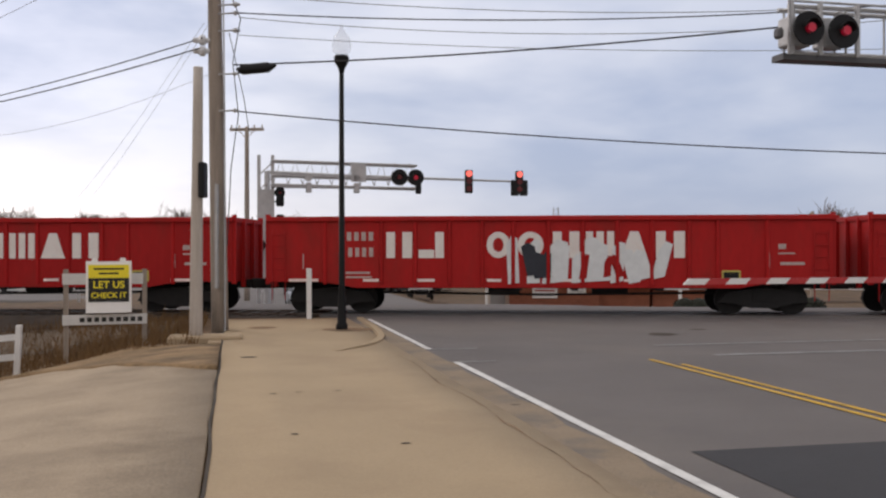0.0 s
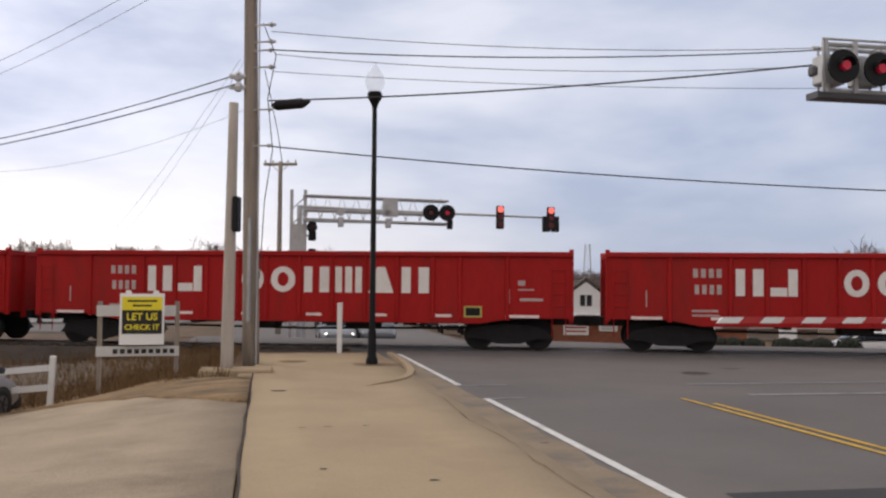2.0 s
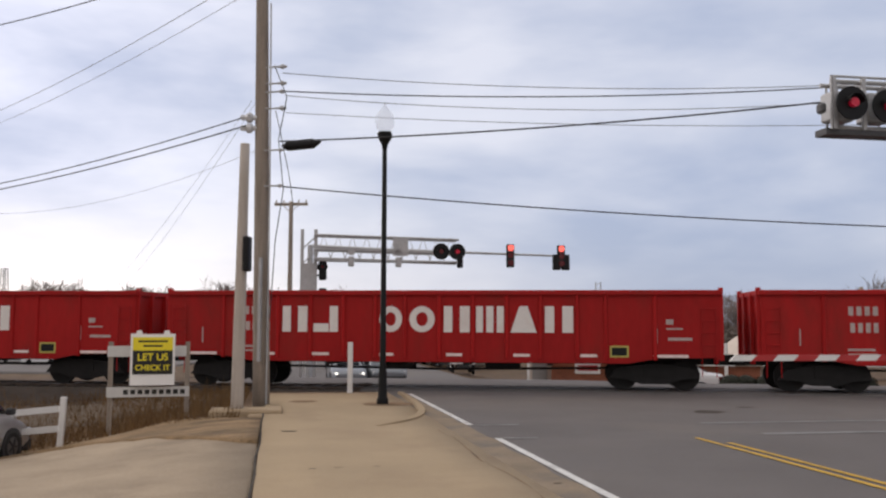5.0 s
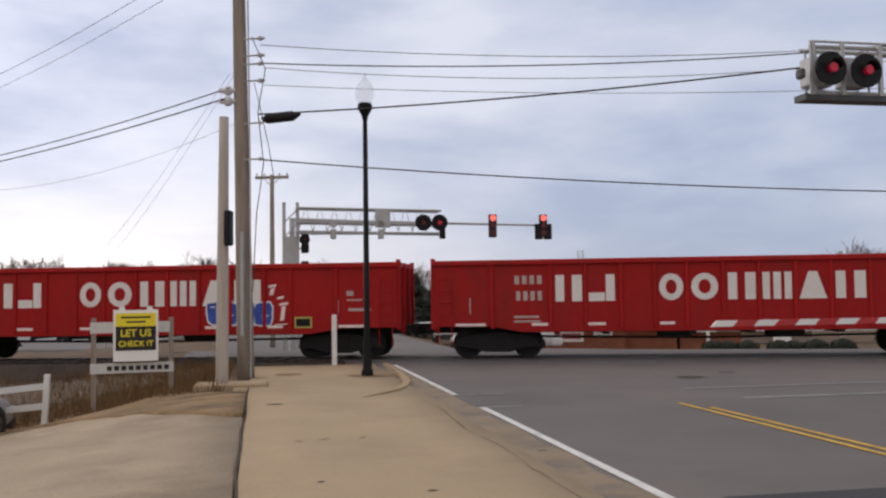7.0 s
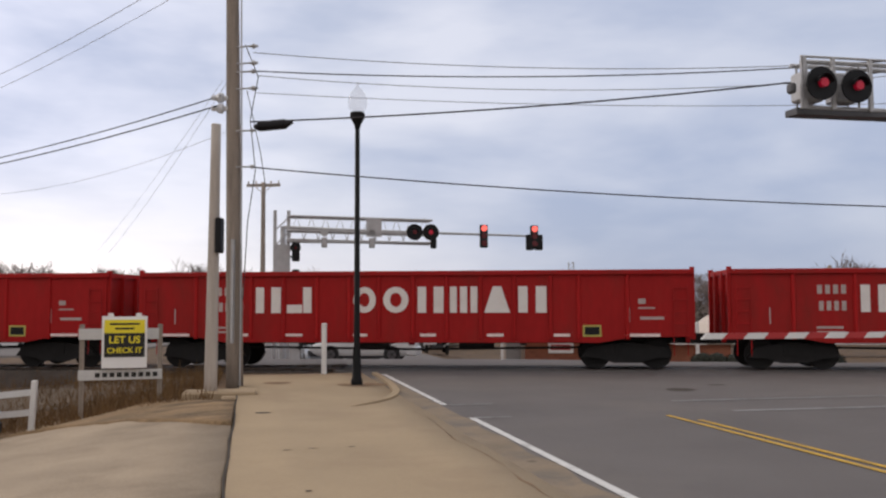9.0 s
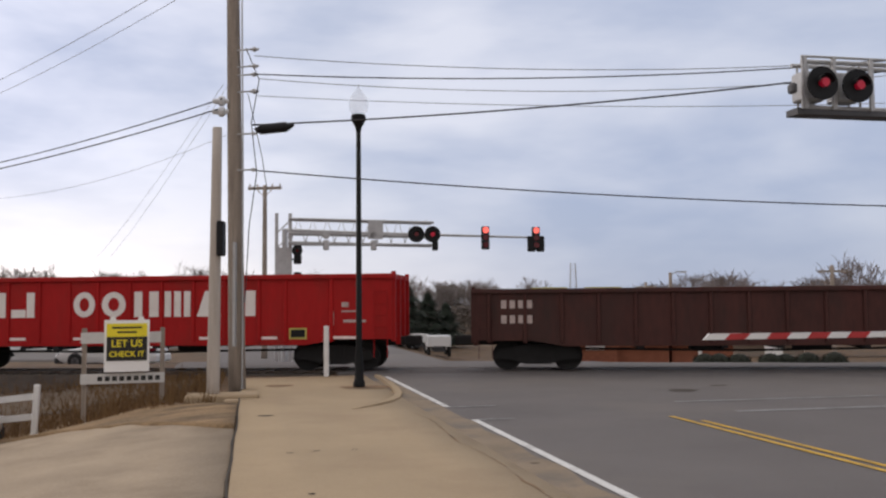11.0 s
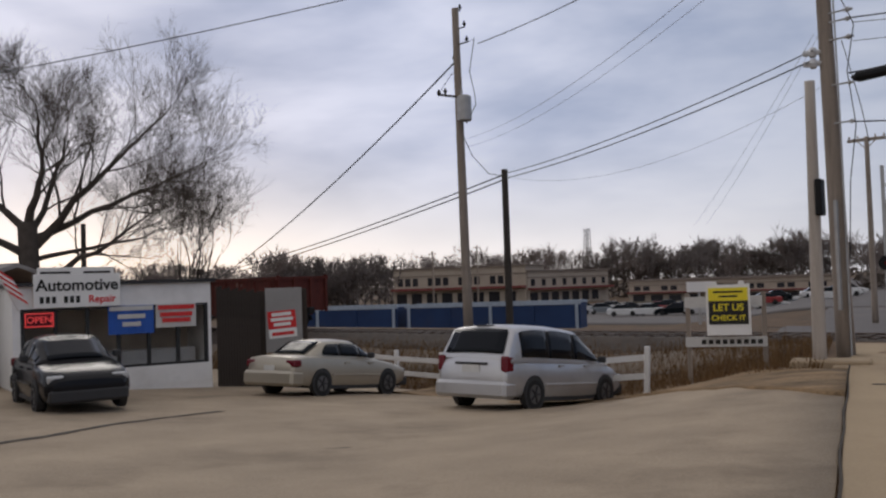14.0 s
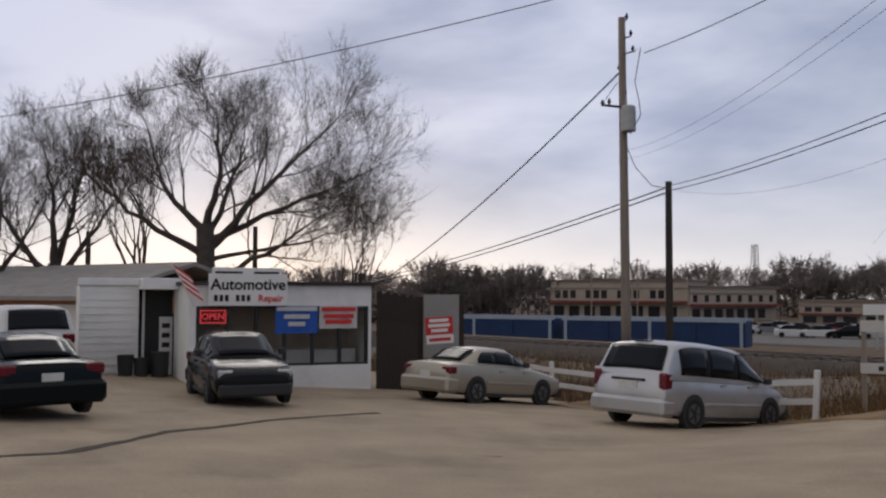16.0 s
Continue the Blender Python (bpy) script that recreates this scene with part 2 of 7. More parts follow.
def tube(bm, pts, radii, sides=8, caps=True):
    """A round bar through the points, with a radius at each."""
    pts = [Vector(p) for p in pts]
    if isinstance(radii, (int, float)):
        radii = [radii] * len(pts)
    rings, side = [], None
    for i, p in enumerate(pts):
        d = (pts[min(i + 1, len(pts) - 1)] - pts[max(i - 1, 0)]).normalized()
        if side is None:
            side = d.orthogonal().normalized()
        else:
            side = (side - d * side.dot(d))
            side = side.normalized() if side.length > 1e-6 else d.orthogonal().normalized()
        up = d.cross(side)
        rings.append([bm.verts.new(p + radii[i] * (math.cos(a) * side + math.sin(a) * up)) for a in [2 * math.pi * k / sides for k in range(sides)]])
    for r0, r1 in zip(rings, rings[1:]):
        for k in range(sides):
            bm.faces.new((r0[k], r0[(k + 1) % sides], r1[(k + 1) % sides], r1[k]))
    if caps and sides > 2:
        bm.faces.new(rings[0])
        bm.faces.new(list(reversed(rings[-1])))
    return bm


def disc(bm, c, axis, r, depth, sides=20):
    c, axis = Vector(c), Vector(axis).normalized()
    return tube(bm, [c - axis * depth / 2, c + axis * depth / 2], r, sides)


def prism(bm, poly, axis, a, b):
    """A flat outline pushed along an axis: 0 x, 1 y, 2 z."""
    def at(u, v, w):
        return ((w, u, v), (u, w, v), (u, v, w))[axis]
    r0 = [bm.verts.new(at(u, v, a)) for u, v in poly]
    r1 = [bm.verts.new(at(u, v, b)) for u, v in poly]
    n = len(poly)
    for i in range(n):
        bm.faces.new((r0[i], r0[(i + 1) % n], r1[(i + 1) % n], r1[i]))
    bm.faces.new(list(reversed(r0)))
    bm.faces.new(r1)
    return bm


def loft(bm, rings):
    rows = [[bm.verts.new(p) for p in r] for r in rings]
    for r0, r1 in zip(rows, rows[1:]):
        for k in range(len(r0) - 1):
            bm.faces.new((r0[k], r0[k + 1], r1[k + 1], r1[k]))
    bm.faces.new(rows[0])
    bm.faces.new(list(reversed(rows[-1])))
    return bm


def nb():
    return bmesh.new()


def lettering(name, body, size, mat, parent, m, depth=0.01, label=""):
    """Words in the built-in font, as a flat mesh in the local xz plane."""
    cu = bpy.data.curves.new(name, "FONT")
    cu.body, cu.size, cu.extrude, cu.align_x, cu.align_y = body, size, depth, "CENTER", "CENTER"
    cu.offset = size * 0.022
    tmp = bpy.data.objects.new(name, cu)
    scene.collection.objects.link(tmp)
    me = bpy.data.meshes.new_from_object(tmp.evaluated_get(bpy.context.evaluated_depsgraph_get()))
    bpy.data.objects.remove(tmp)
    me.materials.clear()
    me.materials.append(mat)
    ob = new(name, me)
    ob.parent = parent
    ob.matrix_basis = m @ pose(0, 0, 0, 90, 0, 0)
    if label:
        ob["label"] = label
    return ob


def at(az, d, z=0.0):
    """A place by its bearing from the viewer and its distance on the ground."""
    return Vector((d * math.sin(radians(az)), d * math.cos(radians(az)), z))


def up(el, d):
    return 1.85 + d * math.tan(radians(el))


# ---------------------------------------------------------------- ground
AL, RT = Vector((-0.296, 0.955)), Vector((0.955, 0.296))   # along the road, and to its side
EDGE = -0.22                                               # the joint between lot and walk


def step(a, b, v):
    t = max(0.0, min(1.0, (v - a) / (b - a)))
    return t * t * (3 - 2 * t)


def road(n, a, z=0.0):
    return Vector((n * RT.x + a * AL.x, n * RT.y + a * AL.y, z))


def height(x, y):
    """The lie of the land: a level crossing on a low ridge, a lot that falls away, lower ground beyond."""
    n = x * RT.x + y * RT.y
    w = step(0.0, 7.0, EDGE - n)
    lot = -0.062 * max(0.0, min(y, 20.5) - 2.0) - 0.042 * max(0.0, min(y, 20.5) - 16.5)
    lot = lot * (1 - step(21.5, 26.4, y)) + -0.35 * step(21.5, 26.4, y)
    far = (-2.8 + 1.5 * step(-16.0, -3.0, n) * (1 - step(10.0, 19.0, n))) * step(30.5, 54, y)
    return w * lot * (1 - step(28, 34, y)) + far


def sheet(name, us, vs, put, mat, lift=0.0, thick=0.0, tone=0.0, parent=None):
    bm = nb()
    grid = []
    for u in us:
        row = []
        for v in vs:
            x, y = put(u, v)[:2]
            row.append(bm.verts.new((x, y, height(x, y) + lift + (noise.noise((x * 0.35, y * 0.35, 3)) * tone if tone else 0))))
        grid.append(row)
    for i in range(len(us) - 1):
        for j in range(len(vs) - 1):
            bm.faces.new((grid[i][j], grid[i + 1][j], grid[i + 1][j + 1], grid[i][j + 1]))
    if thick:
        border = [e for e in bm.edges if len(e.link_faces) == 1]
        ext = bmesh.ops.extrude_edge_only(bm, edges=border)["geom"]
        for g in ext:
            if isinstance(g, bmesh.types.BMVert):
                g.co.z -= thick
    ob = part(name, bm, mat, parent, smooth=True)
    return ob


def spread(*runs):
    out = []
    for a, b, s in runs:
        k = max(1, round((b - a) / s))
        out += [a + (b - a) * i / k for i in range(k)]
    return out + [runs[-1][1]]


ground = sheet("ground", spread((-2500, -300, 220), (-300, -60, 20), (-60, 30, 1.5), (30, 300, 18), (300, 2500, 220)),
               spread((-2500, -200, 230), (-200, -20, 18), (-20, 60, 1.2), (60, 300, 16), (300, 3000, 270)),
               lambda x, y: (x, y), M["earth"], -0.06)
tagged(ground, "brown winter grass and bare earth", "ground", kind="structure")

asphalt = sheet("road", spread((3.05, 11, 1.0), (11, 70, 5)), spread((-40, 20, 2), (20, 36, 1.0)),
                lambda n, a: tuple(road(n, a)), M["asphalt"], 0.0)
tagged(asphalt, "grey worn asphalt road over a level crossing", "road", kind="structure")
far_road = sheet("far_road", spread((-2.5, 12.0, 0.9)), spread((30.5, 60, 1.2), (60, 420, 20)), lambda n, a: tuple(road(n, a)), M["asphalt"], -0.004)
tagged(far_road, "grey asphalt street beyond the railway", "road", kind="structure")
patch = sheet("road_patch", [4.1, 7, 10, 14], [-40, 0, 8.0], lambda n, a: tuple(road(n, a)), M["fresh_asphalt"], 0.006)
tagged(patch, "patch of newer dark asphalt", "road patch", kind="structure")

walk_slab = sheet("pavement", spread((EDGE, 3.05, 0.8)), spread((-30, 18, 2), (18, 26.2, 0.5)), lambda n, a: tuple(road(n, a)), M["concrete"], 0.012, 0.1)
tagged(walk_slab, "tan sandy concrete pavement beside the road", "pavement", kind="structure")
joint = sheet("pavement_joint", [EDGE - 0.03, EDGE], spread((-30, 22.5, 1.5)), lambda n, a: tuple(road(n + 0.02 * math.sin(a * 1.7) + 0.012 * math.sin(a * 5.1), a)), M["joint"], 0.016)
tagged(joint, "dark dirt-filled joint beside the pavement", "joint", kind="structure")


def lot_put(u, v):
    """u runs away from the walk, v from behind the viewer to the far edge of the lot."""
    n = EDGE - 0.04 - u
    a0 = -30.0
    lo, hi = road(n, a0), None
    # far end where the lot meets the grass
    y_end = 16.0 + 0.85 * min(u, 4.6) + (0.16 * min(max(u - 4.6, 0), 16))
    a1 = (y_end - n * RT.y) / AL.y
    p = road(n, a0 + (a1 - a0) * v)
    return p.x, p.y


lot = sheet("lot", spread((0, 10, 1.0), (10, 30, 2), (30, 70, 6)), [i / 40 for i in range(41)], lot_put, M["lot"], 0.0, 0.1)
tagged(lot, "worn grey-tan concrete lot that slopes away", "lot", kind="structure")
berm = sheet("dirt_verge", spread((0.0, 12, 0.3)), [0, 0.12, 0.25, 0.4, 0.55, 0.7, 0.85, 1],
             lambda u, v: (lot_put(u, 1.0)[0] - 0.31 * (v * (3.7 - u * 0.08) - 1.55) * (1 - u / 14), lot_put(u, 1.0)[1] - 1.55 + (0.5 * noise.noise((u * 0.9, 4, 2)) + 0.2 * noise.noise((u * 3.1, 8, 2))) * (1 - v) + v * (3.7 - u * 0.08)), M["verge"], 0.02, 0.3, tone=0.10)
tagged(berm, "bare dirt verge between lot and grass", "verge", kind="structure")
shoulder = sheet("gravel_shoulder", spread((-60, -9.0, 1.2)), [0, 0.25, 0.5, 0.75, 1.0],
                 lambda x, v: (x, 23.4 + 0.35 * noise.noise((x * 0.4, 1, 1)) + v * 2.1), M["gravel"], -0.02, 0.2, tone=0.07)
tagged(shoulder, "grey-tan gravel shoulder along the railway", "gravel", kind="structure")

# painted lines
def stripe(name, n0, n1, a0, a1, mat, label, lift=0.008):
    k = max(2, int(abs(a1 - a0) / 1.2))
    ob = sheet(name, [n0, n1], [a0 + (a1 - a0) * i / k for i in range(k + 1)], lambda n, a: tuple(road(n, a)), mat, lift)
    return tagged(ob, label, "road marking", kind="structure")


stripe("edge_line", 3.55, 3.67, -12, 15.3, M["white_line"], "white painted edge line, worn")
stripe("edge_line", 3.52, 3.64, 17.4, 25.5, M["white_line"], "white painted edge line, worn")
stripe("edge_tick", 3.64, 4.5, 17.3, 17.42, M["faint_line"], "faint white cross tick on the asphalt")
stripe("edge_tick", 3.67, 4.3, 15.25, 15.37, M["faint_line"], "faint white cross tick on the asphalt")
stripe("centre_line", 6.84, 6.94, -12, 14.9, M["yellow_line"], "yellow painted centre line", 0.010)
stripe("centre_line", 7.06, 7.16, -12, 14.2, M["yellow_line"], "yellow painted centre line", 0.010)
stripe("stop_line", 8.3, 13.5, 15.2, 15.4, M["faint_line"], "worn white stop line")
stripe("stop_line", 8.0, 13.5, 17.05, 17.2, M["faint_line"], "worn white stop line")

# sand that has washed from the walk over the edge of the road
M["road_dust"] = material("road_dust", (0.225, 0.176, 0.122), 0.95, vary=0.2, scale=1.4, fine=40, bump=0.15, dirt=(0.135, 0.120, 0.108), dirt_amount=0.9, dirt_scale=0.9)
dust = sheet("road_dust", [3.05, 3.3, 3.52], spread((-12, 24, 0.5)), lambda n, a: tuple(road(n + (0.10 * noise.noise((a * 0.9, 3, 3)) + 0.05 * noise.noise((a * 3.1, 6, 3))) * (n > 3.4) - 0.02 * (n > 3.4), a)), M["road_dust"], 0.004)
tagged(dust, "sandy dust along the edge of the asphalt", "dust", kind="structure")
# stains and scraps on the walk and road
for n, a, r, q, where in ((0.26, 16.74, 0.14, 0.09, walk_slab), (0.68, 23.1, 0.34, 0.35, walk_slab), (0.49, 12.37, 0.05, 0.02, walk_slab), (0.83, 12.44, 0.06, 0.02, walk_slab), (1.33, 12.47, 0.05, 0.02, walk_slab),
                          (1.6, 8.9, 0.05, 0.03, walk_slab), (0.6, 9.6, 0.04, 0.03, walk_slab), (3.29, 10.88, 0.06, 0.03, asphalt), (9.26, 19.36, 0.33, 0.3, asphalt), (10.6, 20.3, 0.2, 0.12, asphalt)):
    b = nb()
    ring = [b.verts.new((r * math.cos(k * 0.524) * (1 + 0.35 * noise.noise((k, n, a))), q * math.sin(k * 0.524) * (1 + 0.35 * noise.noise((k, a, n))), 0)) for k in range(12)]
    b.faces.new(ring)
    p = road(n, a)
    part("stain", b, M["joint"] if r < 0.2 or where is asphalt else M["dirt"], where, m=pose(p.x, p.y, 0.018 if where is walk_slab else 0.008, 0, 0, 17))
seam = sheet("road_seam", [0, 1], spread((-12, 16.5, 0.25)), lambda k, a: tuple(road(2.84 + 0.10 * noise.noise((a * 0.5, 2, 7)) + 0.04 * noise.noise((a * 2.3, 5, 7)) + k * max(0.002, 0.012 + 0.03 * noise.noise((a * 1.1, 9, 1))), a)), M["dirt"], 0.017)
tagged(seam, "ragged dirt-filled seam between walk and road", "joint", kind="structure")

# ---------------------------------------------------------------- railway
TRACK_Y = 28.2
b = nb()
prism(b, [(-3.0, -0.55), (-1.6, -0.03), (1.6, -0.03), (3.0, -0.55)], 0, -260, -6.0)
bed = part("track_bed", b, M["ballast"], None, m=pose(0, TRACK_Y, 0))
tagged(bed, "grey-brown stone ballast under the railway", "track bed", kind="structure")
b = nb()
prism(b, [(-3.0, -0.55), (-1.6, -0.03), (1.6, -0.03), (3.0, -0.55)], 0, 34, 330)
bed2 = part("track_bed", b, M["ballast"], None, m=pose(0, TRACK_Y, 0))
tagged(bed2, "grey-brown stone ballast under the railway", "track bed", kind="structure")
for s in (-0.72, 0.72):
    b = nb()
    prism(b, [(-0.07, -0.10), (0.07, -0.10), (0.02, -0.06), (0.02, -0.02), (0.037, 0.0), (0.037, 0.035), (-0.037, 0.035), (-0.037, 0.0), (-0.02, -0.02), (-0.02, -0.06)], 0, -260, 330)
    r = part("rail", b, M["rail"], None, m=pose(0, TRACK_Y + s, -0.01))
    tagged(r, "steel rail with a polished head", "rail", "rails of the crossing")
bs = nb()
box(bs, -0.11, 0.11, -1.28, 1.28, -0.12, 0.0)
first = part("sleeper", bs, M["sleeper"], bed, m=pose(-6.4, 0, 0.0))
for i in range(1, 90):
    shared("sleeper", first.data, bed, pose(-6.4 - i * 0.55, 0, 0.0))
# timber panels in the road between and beside the rails
for y0, y1 in ((-1.35, -0.80), (-0.62, 0.62), (0.80, 1.35)):
    for i in range(12):
        b = nb()
        box(b, -5.8 + i * 2.1, -5.8 + i * 2.1 + 2.06, y0, y1, -0.12, 0.018, 0.01)
        pn = part("crossing_panel", b, M["asphalt"], asphalt, m=pose(0, TRACK_Y, 0))


# ---------------------------------------------------------------- gondola cars
def truck(bm, x, wheels=True):
    for dx in (-0.86, 0.86):
        for s in (-0.72, 0.72):
            disc(bm, (x + dx, s, 0.44), (0, 1, 0), 0.43, 0.13, 18)
            disc(bm, (x + dx, s * 1.1, 0.44), (0, 1, 0), 0.16, 0.16, 10)
    for s in (-1.0, 1.0):
        prism(bm, [(x - 1.25, 0.36), (x - 1.05, 0.62), (x - 0.4, 0.74), (x + 0.4, 0.74), (x + 1.05, 0.62), (x + 1.25, 0.36), (x + 0.8, 0.34), (x + 0.35, 0.2), (x - 0.35, 0.2), (x - 0.8, 0.34)], 1, s - 0.07, s + 0.07)
    box(bm, x - 0.28, x + 0.28, -1.1, 1.1, 0.42, 0.76)
    return bm


def gondola(name, length, top, floor, paint, ribs, rib_paint, label, rim=0.11, taper=1.6):
    """One open freight car: ribbed box body, end sheets, centre sill, couplers, two trucks."""
    car = thing(name, pose(0, TRACK_Y, 0.03), label, "freight car", "cars of the train")
    W2 = 1.50
    L = length
    b = nb()
    # floor, side sheets with a deeper middle, end sheets
    for s in (-1, 1):
        y0, y1 = (W2 - 0.05) * s, W2 * s
        poly = [(0.0, floor + 0.16), (taper, floor + 0.16), (taper + 0.9, floor), (L - taper - 0.9, floor), (L - taper, floor + 0.16), (L, floor + 0.16), (L, top), (0, top)]
        prism(b, poly, 1, min(y0, y1), max(y0, y1))
    box(b, 0, 0.06, -W2 + 0.05, W2 - 0.05, floor + 0.16, top)
    box(b, L - 0.06, L, -W2 + 0.05, W2 - 0.05, floor + 0.16, top)
    body = part("body", b, paint, car)
    b = nb()
    box(b, 0.07, L - 0.07, -W2 + 0.06, W2 - 0.06, floor + 0.2, floor + 0.5)
    part("floor", b, M["inside"], car)
    b = nb()
    for s in (-1, 1):
        box(b, -0.06, L + 0.06, W2 * s - 0.09, W2 * s + 0.06, top - rim, top + 0.03, 0.015)
    for x in (-0.07, L - 0.05):
        box(b, x, x + 0.12, -W2 + 0.1, W2 - 0.1, top - rim, top + 0.025)
    part("top_rim", b, paint, car)
    rb = nb()
    prism(rb, [(-0.06, 0), (-0.035, -0.06), (0.035, -0.06), (0.06, 0)], 2, floor + 0.10, top - rim - 0.005)
    rib = None
    for s in (-1, 1):
        for x in (ribs if s < 0 else [L - v for v in ribs]):
            m = pose(x, W2 * s, 0, 0, 0, 0 if s < 0 else 180)
            if rib is None:
                rib = part("rib", rb, rib_paint, car, m=m)
            else:
                shared("rib", rib.data, car, m)
    # end posts and ladders
    pb = nb()
    box(pb, 0, 0.12, 0, 0.12, floor + 0.1, top + 0.10)
    ep = None
    for x in (-0.10, L - 0.02):
        for y in (-W2 + 0.05, W2 - 0.17, -0.55, 0.43):
            if ep is None:
                ep = part("end_post", pb, paint, car, m=pose(x, y, 0))
            else:
                shared("end_post", ep.data, car, pose(x, y, -0.12 if abs(y) < 1 else 0))
    lb = nb()
    for k in range(5):
        tube(lb, [(0, -W2 - 0.08, floor + 0.2 + 0.33 * k), (0.38, -W2 - 0.08, floor + 0.2 + 0.33 * k)], 0.013, 5)
    for xx in (0, 0.38):
        tube(lb, [(xx, -W2 - 0.06, floor - 0.35), (xx, -W2 - 0.06, floor + 1.6)], 0.013, 5)
    ld = part("ladder", lb, paint, car, m=pose(0.12, 0, 0))
    shared("ladder", ld.data, car, pose(L - 0.5, 0, 0))
    b = nb()
    box(b, -0.2, L + 0.2, -0.33, 0.33, 0.72, floor + 0.19)
    for x in (L * 0.3, L * 0.45, L * 0.55, L * 0.7):
        box(b, x, x + 0.18, -W2 + 0.06, W2 - 0.06, floor - 0.08, floor + 0.19)
    part("centre_sill", b, M["running"], car)
    b = nb()
    box(b, L * 0.40, L * 0.40 + 0.9, -1.05, -0.45, 0.55, 0.95, 0.05)
    disc(b, (L * 0.62, -0.8, 0.78), (1, 0, 0), 0.22, 1.0, 14)
    tube(b, [(2.6, -0.6, 0.62), (L * 0.5, -0.6, 0.55), (L - 2.6, -0.6, 0.62)], 0.035, 6)
    part("brake_gear", b, M["running"], car)
    for x in (-0.42, L + 0.42):
        b = nb()
        box(b, x - 0.26, x + 0.26, -0.16, 0.16, 0.70, 1.0, 0.04)
        part("coupler", b, M["running"], car)
    t1 = part("truck", truck(nb(), 0), M["running"], car, m=pose(1.75, 0, 0))
    shared("truck", t1.data, car, pose(L - 1.75, 0, 0))
    return car


def marks(name, car, mat, rows, label="", proud=0.006):
    """Flat painted marks on the near side, one part each: x0, x1, z0, z1."""
    for x0, x1, z0, z1 in rows:
        q = nb()
        box(q, x0, x1, -1.502 - proud, -1.502, z0, z1)
        part(name, q, mat, car, label)


RED_L, RED_TOP, RED_FLOOR = 15.75, 2.78, 0.78
RED_RIBS = (1.64, 3.28, 4.25, 5.22, 6.15, 7.02, 8.0, 8.96, 9.92, 10.86, 11.88, 12.66, 14.0)


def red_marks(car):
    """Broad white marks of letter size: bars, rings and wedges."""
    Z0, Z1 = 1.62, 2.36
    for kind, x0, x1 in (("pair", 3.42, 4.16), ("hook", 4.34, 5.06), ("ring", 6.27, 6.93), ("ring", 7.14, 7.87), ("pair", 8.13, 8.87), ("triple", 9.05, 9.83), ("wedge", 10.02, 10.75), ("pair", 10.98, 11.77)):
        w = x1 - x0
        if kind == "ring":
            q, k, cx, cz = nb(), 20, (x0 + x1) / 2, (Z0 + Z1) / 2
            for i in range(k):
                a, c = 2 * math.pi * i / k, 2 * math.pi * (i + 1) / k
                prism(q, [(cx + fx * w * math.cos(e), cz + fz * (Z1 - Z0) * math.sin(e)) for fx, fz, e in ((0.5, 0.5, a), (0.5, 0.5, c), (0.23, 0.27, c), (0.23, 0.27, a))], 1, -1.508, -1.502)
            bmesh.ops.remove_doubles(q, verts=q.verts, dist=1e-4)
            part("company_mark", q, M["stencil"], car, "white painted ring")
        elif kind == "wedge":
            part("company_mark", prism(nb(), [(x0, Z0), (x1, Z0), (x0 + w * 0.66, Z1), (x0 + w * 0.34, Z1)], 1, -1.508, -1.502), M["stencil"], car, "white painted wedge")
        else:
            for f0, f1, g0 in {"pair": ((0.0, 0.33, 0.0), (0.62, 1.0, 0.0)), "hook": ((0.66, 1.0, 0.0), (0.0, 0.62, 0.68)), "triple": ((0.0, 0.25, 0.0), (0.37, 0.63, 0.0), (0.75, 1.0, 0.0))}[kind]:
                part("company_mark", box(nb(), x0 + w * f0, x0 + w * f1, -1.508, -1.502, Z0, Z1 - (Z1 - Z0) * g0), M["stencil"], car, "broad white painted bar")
    marks("number_bar", car, M["dull_stencil"], [(2.28 + i * 0.21, 2.41 + i * 0.21, 2.12, 2.36) for i in range(4)] + [(2.32 + i * 0.20, 2.44 + i * 0.20, 1.66, 1.92) for i in range(4)]
          + [(2.25, 2.95, 1.17, 1.23), (2.25, 3.0, 1.05, 1.10), (14.3, 14.5, 1.86, 2.0), (14.3, 14.75, 1.72, 1.76), (14.35, 15.0, 1.42, 1.50), (14.05, 14.07, 1.35, 1.75), (1.0, 1.03, 1.3, 1.75)])
    marks("reflector", car, M["reflector"], [(x, x + w, 0.95, 1.03) for x, w in ((0.6, 0.85), (2.75, 0.45), (4.3, 0.5), (6.28, 0.4), (8.2, 0.45), (10.1, 0.46), (11.96, 0.46), (13.94, 0.95))])
    q = nb()
    box(q, 12.77, 13.28, -1.512, -1.502, 0.95, 1.27)
    q = part("tag_plate", q, M["tag_yellow"], car)
    r = nb()
    box(r, 12.82, 13.23, -1.517, -1.512, 1.0, 1.22)
    part("tag_face", r, M["black"], q)


V_TRAIN, PITCH, CAR_A = 21.06, 16.83, -7.05
proto = gondola("gondola", RED_L, RED_TOP, RED_FLOOR, M["red"], RED_RIBS, M["red"], "bright red steel gondola car with white marks")
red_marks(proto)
TRAIN = [(proto, CAR_A - 3 * PITCH)]
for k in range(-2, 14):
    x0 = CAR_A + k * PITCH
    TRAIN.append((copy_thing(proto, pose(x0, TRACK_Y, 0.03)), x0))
proto.matrix_basis = pose(CAR_A - 3 * PITCH, TRACK_Y, 0.03)


